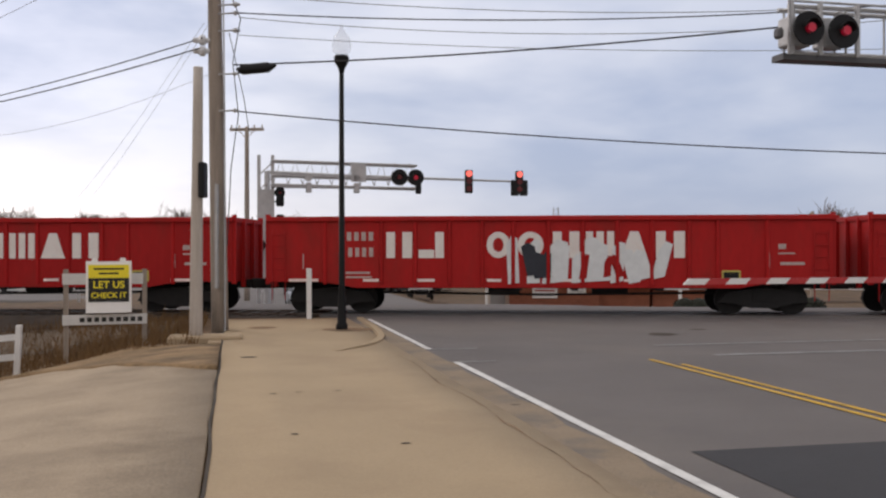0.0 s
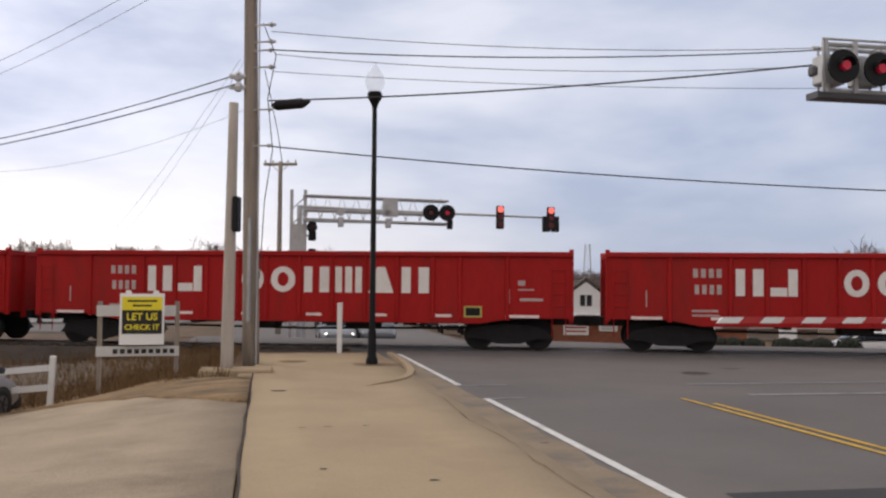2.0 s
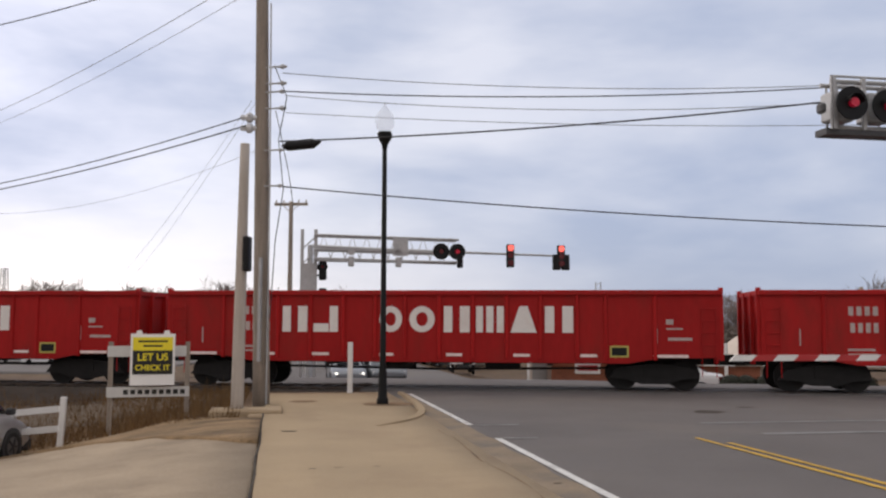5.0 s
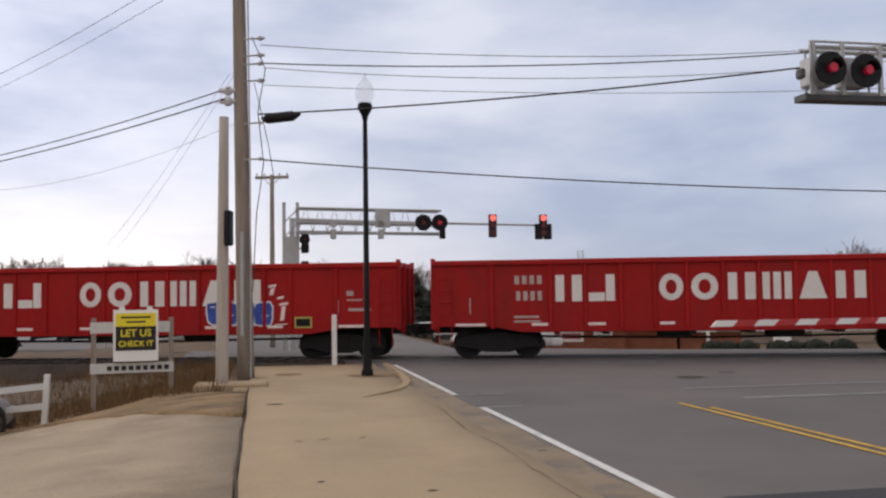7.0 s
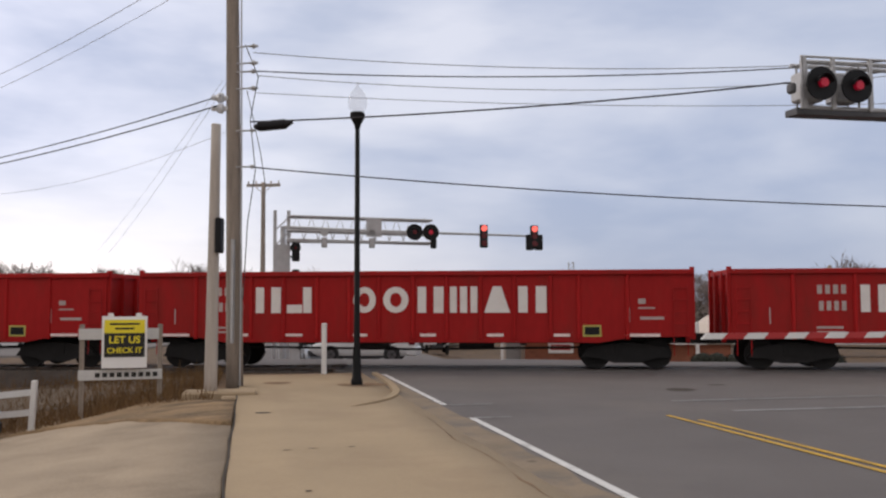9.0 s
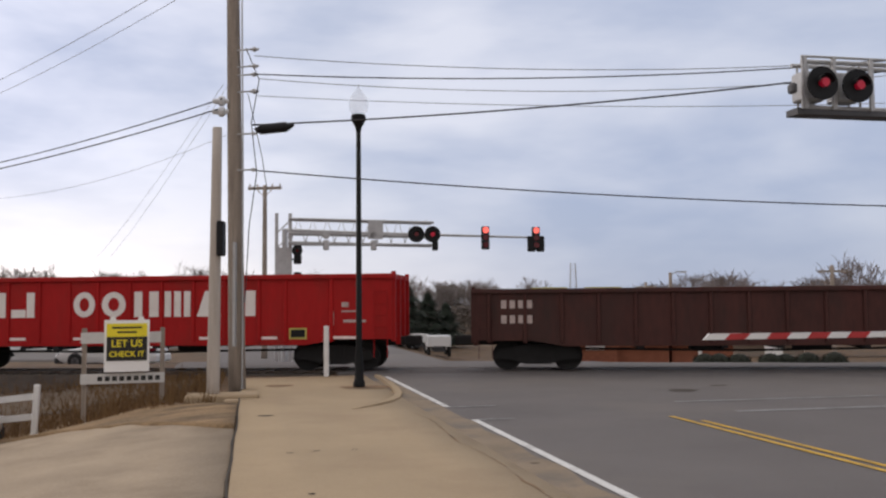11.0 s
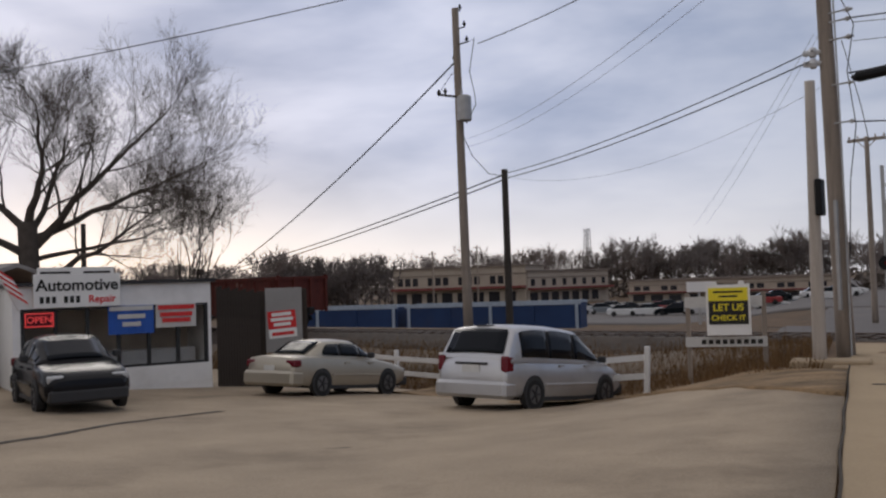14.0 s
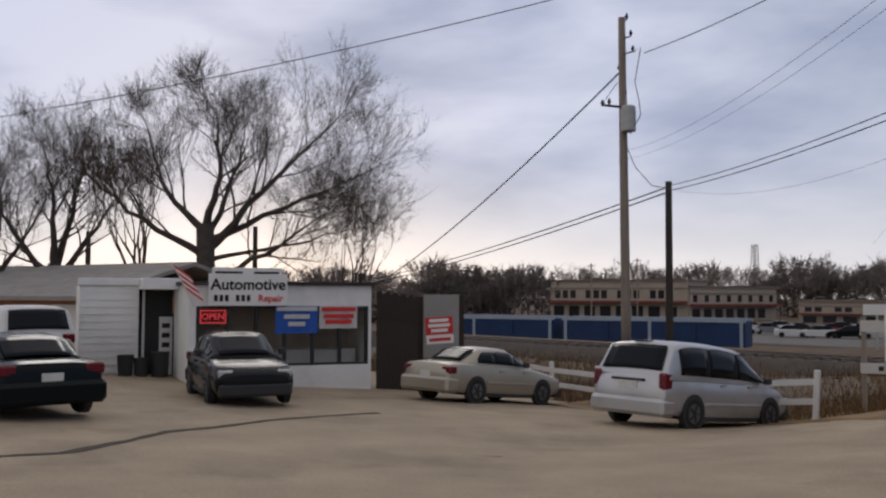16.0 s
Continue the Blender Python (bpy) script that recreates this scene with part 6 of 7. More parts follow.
def shade_tree(m, seed, stem_r, stem_h, limbs, label, twig_len=0.75, fill=5):
    """A broad old tree: a stout stem, bowed limbs (start height, side, rise, depth, bow, girth), branches along them and a haze of twigs."""
    rnd = random.Random(seed)
    tree = thing("tree", m, label, "tree")
    wood, fv, ff = nb(), [], []

    def jitter(a):
        return Vector((rnd.uniform(-a, a), rnd.uniform(-a, a), rnd.uniform(-a, a)))

    def twig(p, d, length, r):
        q = p + d * length
        sd = d.orthogonal().normalized() * r
        t = d.cross(sd).normalized() * r
        i = len(fv)
        fv.extend([tuple(p + sd), tuple(p - sd * 0.5 + t), tuple(p - sd * 0.5 - t), tuple(q)])
        ff.extend([(i, i + 1, i + 3), (i + 1, i + 2, i + 3), (i + 2, i, i + 3)])

    def spray(p, d, n, length):
        for _ in range(n):
            dd = (d + jitter(0.75) + Vector((0, 0, 0.25))).normalized()
            ln = length * rnd.uniform(0.5, 1.25)
            twig(p, dd, ln, 0.0055)
            for _k in range(2):
                twig(p + dd * ln * rnd.uniform(0.25, 0.8), (dd + jitter(0.7)).normalized(), ln * rnd.uniform(0.35, 0.7), 0.004)

    def branch(p, d, length, r, level):
        k = 4
        pts, rad = [p], [r]
        for i in range(k):
            d = (d + jitter(0.20) + Vector((0, 0, 0.05))).normalized()
            p = p + d * length / k
            pts.append(p)
            rad.append(r * (1 - 0.65 * (i + 1) / k))
        tube(wood, pts, rad, 5 if level < 2 else 3, caps=False)
        if level >= 3:
            spray(pts[2], d, 1, twig_len)
            spray(pts[-1], d, fill - 4, twig_len)
            return
        count = (5, 5, 4)[level]
        for c in range(count):
            f = 0.25 + 0.75 * (c + rnd.random()) / count
            i = min(k - 1, int(f * k))
            at_p = pts[i].lerp(pts[i + 1], f * k - i)
            sd = (Matrix.Rotation(rnd.uniform(0, 6.28), 3, d) @ d.orthogonal().normalized())
            branch(at_p, (d * 0.8 + sd * rnd.uniform(0.5, 0.95) + Vector((0, 0, 0.22))).normalized(), length * rnd.uniform(0.42, 0.62), max(rad[i] * 0.46, 0.006), level + 1)
        spray(pts[-1], d, 3, twig_len)

    h = stem_h
    tube(wood, [(0, 0, -0.4), (0.0, 0, 0.2), (0.04, 0.02, h * 0.5), (-0.05, 0, h)], [stem_r * 1.35, stem_r * 1.05, stem_r * 0.9, stem_r * 0.85], 12)
    for z0, x1, rise, depth, bow, girth in limbs:
        p0, p1 = Vector((0, 0, z0)), Vector((x1, depth, z0 + rise))
        mid = (p0 + p1) / 2 + Vector((bow, 0, -abs(bow) * 0.35))
        n = 9
        pts = []
        for i in range(n + 1):
            t = i / n
            pts.append(p0 * (1 - t) ** 2 + mid * 2 * t * (1 - t) + p1 * t * t + jitter(0.10) * (i > 0))
        rad = [stem_r * girth * (1 - 0.90 * (i / n) ** 0.8) for i in range(n + 1)]
        tube(wood, pts, rad, 8, caps=False)
        total = (p1 - p0).length
        for i in range(2, n + 1):
            d = (pts[i] - pts[i - 1]).normalized()
            for _ in range(2 if i > 3 else 1):
                sd = (Matrix.Rotation(rnd.uniform(0, 6.28), 3, d) @ d.orthogonal().normalized())
                branch(pts[i], (d * 0.75 + sd * rnd.uniform(0.5, 1.0) + Vector((0, 0, 0.25))).normalized(), total * rnd.uniform(0.34, 0.54) * (1.1 - 0.5 * i / n), max(rad[i] * 0.42, 0.016), 1)
        branch(pts[-1], (pts[-1] - pts[-2]).normalized(), total * 0.25, rad[-1], 1)
    part("trunk", wood, M["bark"], tree, smooth=True)
    me = bpy.data.meshes.new("crown")
    me.from_pydata(fv, [], ff)
    me.materials.append(M["twig"])
    c = new("crown", me)
    c.parent = tree
    tagged(c, "fine bare twigs", kind="stuff")
    return tree


shade_tree(standing(-64.5, 42, 64.5), 21, 0.46, 6.0, ((4.6, -5.2, 3.6, -0.8, -0.6, 0.40), (5.6, -2.6, 4.6, 1.5, -0.9, 0.42), (5.9, 0.1, 5.2, -1.4, 0.9, 0.42), (5.4, 1.7, 5.4, 2.0, 0.5, 0.36),
           (4.8, 5.6, 6.0, -0.6, -0.2, 0.48), (5.2, 7.4, 3.6, 1.2, 0.1, 0.40), (3.4, 5.2, 3.2, -1.6, 0.4, 0.38), (4.4, 6.6, 1.6, 0.8, 0.3, 0.26)), "large leafless shade tree behind the shop", 0.9, 7)
shade_tree(standing(-72.7, 46, 72.7), 5, 0.34, 4.0, ((3.0, -2.6, 4.2, 0.6, -0.4, 0.6), (3.6, -0.6, 5.6, -0.8, 0.3, 0.6), (3.8, 1.0, 5.4, 1.0, 0.4, 0.6), (3.2, 2.9, 4.4, -0.4, 0.2, 0.55)), "leafless tree behind the brick garage", 0.7)
shade_tree(standing(-76.0, 47, 76.0), 9, 0.28, 3.4, ((2.6, -2.2, 4.2, 0.6, -0.4, 0.6), (3.2, 0.4, 5.0, -0.8, 0.3, 0.6), (2.8, 2.3, 3.9, 0.8, 0.2, 0.6)), "leafless tree at the end of the garage", 0.7)
bare_tree("tree", standing(-68.5, 60, 10), 11.0, 8, "slender leafless tree behind the garage roof", 0.22, 6, 22, 0.34, limbs=3, twig_r=0.012)
bare_tree("tree", standing(-67.3, 62, 70), 10.5, 18, "slender leafless tree behind the garage roof", 0.20, 6, 22, 0.34, limbs=3, twig_r=0.012)
bare_tree("tree", standing(-55.9, 50, 0), 13.0, 17, "small many-stemmed leafless tree beyond the shop", 0.15, 5, 16, 0.15, limbs=7, twig_r=0.010, open_deg=42, ratio=0.84)

# brick garage with a grey roof behind the shop
gx = at(-71.0, 36)
garage = thing("garage", pose(gx.x, gx.y, height(gx.x, gx.y), 0, 0, 16), "orange brick garage with a wide grey shingle roof", "house")
ez, rz = up(-0.2, 36) - height(gx.x, gx.y), up(1.7, 38.5) - height(gx.x, gx.y)
b = nb()
box(b, -14, 0.4, 0.4, 8, -0.5, ez)
part("wall", b, M["orange_brick"], garage)
b = nb()
prism(b, [(-0.3, ez - 0.08), (4.2, rz), (8.7, ez - 0.08), (8.7, ez + 0.08), (4.2, rz + 0.16), (-0.3, ez + 0.08)], 0, -14.5, 0.8)
part("roof", b, M["roof_grey"], garage)
b = nb()
box(b, -2.6, -0.2, 0.3, 0.42, -0.2, 2.1)
part("garage_door", b, M["white"], garage, "plain white garage door")
b = nb()
box(b, -5.4, -4.4, 0.34, 0.42, 1.0, 2.0)
part("window", b, M["far_window"], garage)
for az, el in ((-71.0, 3.6), (-61.66, 4.1)):
    p = at(az, 58)
    utility_pole(p, height(p.x, p.y), up(el, 58), 0.17, 0.14, M["pole_dark"], "short dark pole behind the trees")


# dark blue cars standing on a far siding
def blue_gondola(m):
    car = thing("blue_gondola", m, "standing blue open freight car on a far siding", "freight car", "blue cars on the siding")
    L, H0, H1 = 15.0, 0.95, 3.0
    b = nb()
    box(b, 0, L, -1.45, -1.38, H0, H1)
    sd = part("side", b, M["blue_car"], car)
    shared("side", sd.data, car, pose(0, 2.83, 0))
    b = nb()
    box(b, 0, 0.08, -1.38, 1.38, H0, H1)
    en = part("end", b, M["blue_car"], car)
    shared("end", en.data, car, pose(L - 0.08, 0, 0))
    b = nb()
    box(b, 0.08, L - 0.08, -1.38, 1.38, H0, H0 + 0.1)
    part("floor", b, M["blue_car"], car)
    for s in (-1, 1):
        b = nb()
        box(b, -0.05, L + 0.05, s * 1.43 - 0.1, s * 1.43 + 0.1, H1 - 0.12, H1 + 0.2)
        part("top_rim", b, M["pale_blue"], car, "pale worn rim")
    for k in range(5):
        b = nb()
        box(b, -0.12, 0.12, -1.56, -1.451, H0, H1 - 0.12)
        part("rib", b, M["pale_blue"] if k % 2 == 0 else M["blue_car"], car, m=pose(0.3 + k * (L - 0.6) / 4, 0, 0))
    t = part("truck", truck(nb(), 0), M["running"], car, m=pose(1.9, 0, 0))
    shared("truck", t.data, car, pose(L - 1.9, 0, 0))
    return car


q0, q1 = at(-55.5, 92), at(-31.5, 78)
d = (q1 - q0).normalized()
yaw_b = math.degrees(math.atan2(d.y, d.x))
q0 = q0 + d * 5.7
zb = -3.0
first_blue = blue_gondola(pose(q0.x, q0.y, zb, 0, 0, yaw_b))
n_blue = int((q1 - q0).length // 15.8)
for i in range(1, n_blue):
    p = q0 + d * (15.8 * i)
    copy_thing(first_blue, pose(p.x, p.y, zb, 0, 0, yaw_b))
b = nb()
prism(b, [(-2.6, -0.5), (-1.5, 0.0), (1.5, 0.0), (2.6, -0.5)], 0, -40, 110)
tagged(part("siding_bed", b, M["ballast"], None, m=pose(q0.x, q0.y, zb, 0, 0, yaw_b)), "low ballast bed under the far siding", "track bed", kind="structure")


# two-storey tan building and its lower neighbour
def far_block(name, az0, az1, d0, d1, el_top, el_base, label, floors, per, split=None):
    a, c = at(az0, d0), at(az1, d1)
    L = (c - a).length
    yaw = math.degrees(math.atan2((c - a).y, (c - a).x))
    zt, z0 = up(el_top, (d0 + d1) / 2), height(a.x, a.y)
    h = zt - z0
    ob = thing(name, pose(a.x, a.y, z0, 0, 0, yaw), label, "building")
    b = nb()
    box(b, 0, L, 0, 14, -0.5, h)
    part("wall", b, M["tan_wall"], ob)
    b = nb()
    box(b, -0.3, L + 0.3, -0.35, 14.3, h, h + 0.35)
    part("roof_edge", b, M["tan_dark"], ob)
    b = nb()
    box(b, 0, L, -1.6, -0.02, h * 0.44, h * 0.50)
    part("canopy", b, M["awning"], ob, "dark red canopy over the ground floor")
    b = nb()
    box(b, 0, 2.3, -0.06, -0.005, h * 0.06, h * 0.36)
    sw = None
    for k in range(int((L - 1.2) / 3.4)):
        if sw is None:
            sw = part("shop_window", b, M["far_window"], ob, "dark shop window", pose(0.7 + k * 3.4, 0, 0))
        else:
            shared("shop_window", sw.data, ob, pose(0.7 + k * 3.4, 0, 0))
    b = nb()
    box(b, 0, L, -0.12, -0.01, h * 0.80, h * 0.83)
    part("string_course", b, M["tan_dark"], ob)
    wz0, wz1 = h * 0.56, h * 0.77
    wbm = nb()
    box(wbm, 0, 1.2, -0.05, -0.004, wz0, wz1)
    wfirst = None
    x = 1.0
    k = 0
    while x < L - 1.5:
        if k % per < per - 1:
            if wfirst is None:
                wfirst = part("window", wbm, M["far_window"], ob, m=pose(x, 0, 0))
            else:
                shared("window", wfirst.data, ob, pose(x, 0, 0))
        x += 1.7
        k += 1
    return ob


far_block("office_building", -43.9, -35.9, 200, 190, 0.92, -1.3, "tan two-storey building with small upper windows", 2, 4)
far_block("office_building", -35.8, -31.0, 190.5, 212, 0.55, -1.3, "shaded side of the tan two-storey building", 2, 2)
far_block("store_building", -29.8, -18.5, 180, 172, -0.25, -1.7, "low tan store building with a dark canopy", 1, 3)
b = nb()
p = at(-25.8, 90)
sgn = thing("pylon_sign", pose(p.x, p.y, height(p.x, p.y), 0, 0, 26), "plain white sign on a grey post", "sign")
box(b, -1.1, 1.1, -0.1, 0.1, up(-0.95, 90) - height(p.x, p.y), up(-0.35, 90) - height(p.x, p.y))
part("panel", b, M["sign_white"], sgn)
b = nb()
box(b, -0.1, 0.1, -0.1, 0.1, -0.3, up(-0.95, 90) - height(p.x, p.y))
part("post", b, M["galv"], sgn)

# cars in the far car park: simple small bodies with glasshouse and wheels
def small_car(m, paint, label):
    car = thing("parked_car", m, label, "car", "cars in the far car park")
    b = nb()
    loft(b, [[(x, -w, z0), (x, -w, zt - 0.1), (x, -w * 0.85, zt), (x, w * 0.85, zt), (x, w, zt - 0.1), (x, w, z0)] for x, z0, zt, w in ((0, .4, .8, .75), (.1, .28, .95, .85), (2.2, .2, .96, .88), (3.9, .25, .85, .86), (4.5, .36, .65, .72))])
    part("body", b, paint, car)
    b = nb()
    loft(b, [[(x, -wb, zb), (x, -wt, zr), (x, wt, zr), (x, wb, zb)] for x, zb, zr, wb, wt in ((.5, .93, .95, .75, .7), (1.2, .93, 1.42, .8, .6), (2.3, .93, 1.42, .8, .6), (3.2, .9, .92, .78, .7))])
    part("glasshouse", b, M["car_glass"], car)
    b = nb()
    box(b, 1.2, 2.3, -0.58, 0.58, 1.425, 1.45)
    part("roof", b, paint, car)
    for x in (0.85, 3.6):
        for s in (-1, 1):
            b = nb()
            disc(b, (x, s * 0.8, 0.31), (0, 1, 0), 0.31, 0.2, 12)
            part("wheel", b, M["tyre"], car)
    return car


paints = ("car_white", "car_grey", "car_black", "car_red", "silver", "champagne")
protos = {}
rnd = random.Random(3)
for i in range(30):
    az, dd = -34.5 + i * 0.55 + rnd.uniform(-0.1, 0.1), 118 + (i % 3) * 9
    p = at(az, dd)
    paint = paints[rnd.randrange(6)] if rnd.random() > 0.35 else "car_white"
    m = pose(p.x, p.y, height(p.x, p.y) + 0.03, 0, 0, rnd.choice((30, 33, 210)))
    if paint not in protos:
        protos[paint] = small_car(m, M[paint], {"car_white": "white", "car_grey": "grey", "car_black": "black", "car_red": "dark red", "silver": "silver", "champagne": "beige"}[paint] + " car standing in the far car park")
    else:
        copy_thing(protos[paint], m)
# vehicles standing on the street beyond the crossing
for az, dd, paint, rot in ((-13.6, 70, "car_black", 287), (-10.4, 85, "car_white", 287), (-9.3, 98, "silver", 107), (-13.0, 110, "car_white", 287)):
    p = at(az, dd)
    m = pose(p.x, p.y, height(p.x, p.y) + 0.02, 0, 0, rot)
    copy_thing(protos[paint], m) if paint in protos else protos.setdefault(paint, small_car(m, M[paint], "car standing on the street beyond the crossing"))
lotpad = sheet("car_park", spread((-95, -14, 1.5)), spread((84, 172, 4)), lambda x, y: (x, y), M["asphalt"], 0.02, 0.2)
tagged(lotpad, "grey asphalt car park beyond the railway", "car park", kind="structure")

# street along the far side of the railway, a white car that drives along it, and cars that wait at the crossing
cross = sheet("far_street", spread((-120, -40, 4), (-40, 40, 1.5), (40, 80, 4)), [39.9, 41.5, 43.0, 44.4], lambda x, y: (x, y), M["asphalt"], 0.008)
tagged(cross, "grey asphalt street along the far side of the railway", "road", kind="structure")
white_car = vehicle("sedan", pose(20, 41.8, height(0, 41.8) + 0.02, 0, 0, 180), M["car_white"], "white sedan driving along the far street", SEDAN_LOW, SEDAN_CAB, (1.0, 3.7), 0.315, (0.72, 0.90), (0.56, 0.70), 1.80, "car", 0.60, group="")
M["head_lit"] = material("headlight_lit", (1.0, 0.97, 0.9), 0.3, emit=2.0)
p = at(-11.1, 51)
vehicle("suv", pose(p.x, p.y, height(p.x, p.y) + 0.02, 0, 0, 287), M["car_grey"], "grey sport utility car waiting at the crossing", SUV_LOW, [(x, a + .1, b + .16, c, d) for x, a, b, c, d in VAN_CAB], (0.98, 3.9), 0.36, (0.9, 1.15), (0.65, 0.8), 1.9, "car", glass=(0.62, 1.55, 2.62), group="waiting cars")
p = at(-13.2, 50)
waiting = vehicle("sedan", pose(p.x, p.y, height(p.x, p.y) + 0.02, 0, 0, 287), M["car_grey"], "grey sedan with lit headlights waiting at the crossing", SEDAN_LOW, SEDAN_CAB, (1.0, 3.7), 0.315, (0.72, 0.90), (0.56, 0.70), 1.80, "car", 0.60, group="waiting cars")
for sgn_ in (-1, 1):
    b = nb()
    disc(b, (4.66, sgn_ * 0.62, 0.64), (1, 0, 0), 0.07, 0.06, 12)
    part("headlamp_bulb", b, M["head_lit"], waiting, "lit headlamp")

# light box trucks by the restaurant
def box_truck(m, label):
    t = thing("box_truck", m, label, "truck")
    b = nb()
    box(b, 0, 2.9, -0.95, 0.95, 0.85, 1.75, 0.06)
    part("cargo_box", b, M["car_white"], t)
    b = nb()
    prism(b, [(3.0, 0.5), (5.0, 0.5), (5.0, 1.0), (4.2, 1.1), (3.8, 1.65), (3.0, 1.7)], 1, -0.9, 0.9)
    part("cab", b, M["car_white"], t)
    b = nb()
    box(b, 3.15, 3.85, -0.91, 0.91, 1.15, 1.55)
    part("cab_windows", b, M["car_glass"], t)
    b = nb()
    box(b, 0, 5.2, -0.5, 0.5, 0.45, 0.9)
    part("chassis", b, M["trim"], t)
    for x in (0.9, 4.5):
        for s in (-1, 1):
            b = nb()
            disc(b, (x, s * 0.85, 0.42), (0, 1, 0), 0.42, 0.25, 14)
            part("wheel", b, M["tyre"], t)
    return t


p = at(-6.0, 78)
bt = box_truck(pose(p.x, p.y, height(p.x, p.y), 0, 0, 100), "small white utility truck standing by the restaurant")
p = at(-7.2, 96)
copy_thing(bt, pose(p.x, p.y, height(p.x, p.y), 0, 0, 112))

# brick restaurant with a white gable
RD = 62.0
r0 = at(-2.2, RD)
rz0 = height(r0.x, r0.y)
rest = thing("restaurant", pose(r0.x, r0.y, rz0, 0, 0, 0), "low brown brick restaurant with a white gabled front", "restaurant building")


def rx(az):
    return RD * math.cos(radians(2.2)) * math.tan(radians(az)) - r0.x


def rzz(az, el):
    return up(el, RD * math.cos(radians(2.2)) / math.cos(radians(az))) - rz0


ev = rzz(0, -1.50)
b = nb()
box(b, rx(-0.75), rx(4.6), 0, 9, -0.3, ev)
part("wall", b, M["brick"], rest)
# courses of brick on the front, proud of the joint plane
bw, bh = 0.62, 0.24
bb = nb()
box(bb, 0, bw - 0.03, -0.02, 0.004, 0, bh - 0.03)
bf = None
x_lo, x_hi = rx(-0.75), rx(4.6)
rows_n = 11
for r in range(rows_n):
    z = ev - 0.06 - bh * (r + 1)
    x = x_lo + (0.31 if r % 2 else 0.0)
    while x + bw <= x_hi:
        m = pose(x, 0, z)
        if bf is None:
            bf = part("brick", bb, M["brick"], rest, m=m)
        else:
            shared("brick", bf.data, rest, m)
        x += bw
b = nb()
box(b, rx(4.6), rx(7.7), 1.0, 8, -0.3, rzz(7, -2.25))
part("wing_wall", b, M["brick"], rest)
b = nb()
box(b, rx(-2.1), rx(-0.75), 0.8, 8, -0.3, ev - 0.1)
part("entry_wall", b, M["pale_wall"], rest, "pale entry wall")
b = nb()
prism(b, [(-0.6, ev), (4.5, rzz(0, 0.35)), (9.6, ev), (9.6, ev + 0.15), (4.5, rzz(0, 0.35) + 0.15), (-0.6, ev + 0.15)], 0, rx(-2.3), rx(2.0))
part("roof", b, M["roof_brown"], rest)
b = nb()
prism(b, [(-0.6, ev), (4.5, ev + 0.9), (9.6, ev), (9.6, ev + 0.12), (4.5, ev + 1.02), (-0.6, ev + 0.12)], 0, rx(4.3), rx(4.9))
part("low_roof", b, M["roof_brown"], rest)
b = nb()
prism(b, [(rx(4.5), ev - 0.02), (rx(7.9), rzz(7.9, -2.1)), (rx(7.9), rzz(7.9, -2.1) + 0.10), (rx(6.3), ev + 0.35), (rx(4.5), ev + 0.55)], 1, 0.2, 7)
part("wing_roof", b, M["roof_brown"], rest)
b = nb()
prism(b, [(rx(-0.45), ev), (rx(4.4), ev), (rx(1.97), rzz(1.97, 0.36))], 1, -1.0, -0.75)
gab = part("gable", b, M["white"], rest, "white boarded gable")
b = nb()
prism(b, [(rx(-0.75), ev - 0.02), (rx(1.97), rzz(1.97, 0.36) + 0.06), (rx(4.7), ev - 0.02), (rx(4.7), ev + 0.10), (rx(1.97), rzz(1.97, 0.36) + 0.24), (rx(-0.75), ev + 0.10)], 1, -1.1, 4.5)
part("gable_roof", b, M["roof_brown"], rest)
b = nb()
box(b, rx(1.62), rx(2.3), -1.04, -0.99, ev + 0.45, ev + 1.15)
part("gable_window", b, M["far_window"], rest)
b = nb()
box(b, rx(1.93), rx(1.99), -1.06, -1.03, ev + 0.45, ev + 1.15)
part("glazing_bar", b, M["white"], rest)
b = nb()
box(b, rx(-2.3), rx(4.7), -1.15, -0.7, ev - 0.22, ev + 0.02)
part("eave_board", b, M["fascia"], rest, "white eave board")
b = nb()
prism(b, [(rx(4.7), ev - 0.2), (rx(7.95), rzz(7.9, -2.28)), (rx(7.95), rzz(7.9, -2.12)), (rx(4.7), ev + 0.02)], 1, -0.1, 0.2)
part("eave_board", b, M["fascia"], rest)
for az0, az1, e0, e1 in ((0.66, 2.15, -2.85, -2.15), (2.75, 3.85, -2.6, -2.12)):
    b = nb()
    box(b, rx(az0), rx(az1), -0.12, -0.03, rzz(1, e0), rzz(1, e1), 0.02)
    sg = part("sign_panel", b, M["sign_white"], rest, "white sign panel with bars")
    for f in (0.33, 0.66):
        b = nb()
        zc = rzz(1, e0 + (e1 - e0) * f)
        box(b, rx(az0 + 0.15), rx(az1 - 0.15), -0.13, -0.12, zc - 0.05, zc + 0.05)
        part("text_bar", b, M["grey_board"] if az0 > 2 else M["gate_red"], sg)
b = nb()
box(b, rx(-1.9), rx(-1.0), 0.7, 0.82, 0.1, 1.9)
part("door", b, M["shed"], rest)
b = nb()
box(b, rx(-2.15), rx(-2.0), -0.9, -0.75, -0.3, ev)
part("porch_post", b, M["white"], rest)

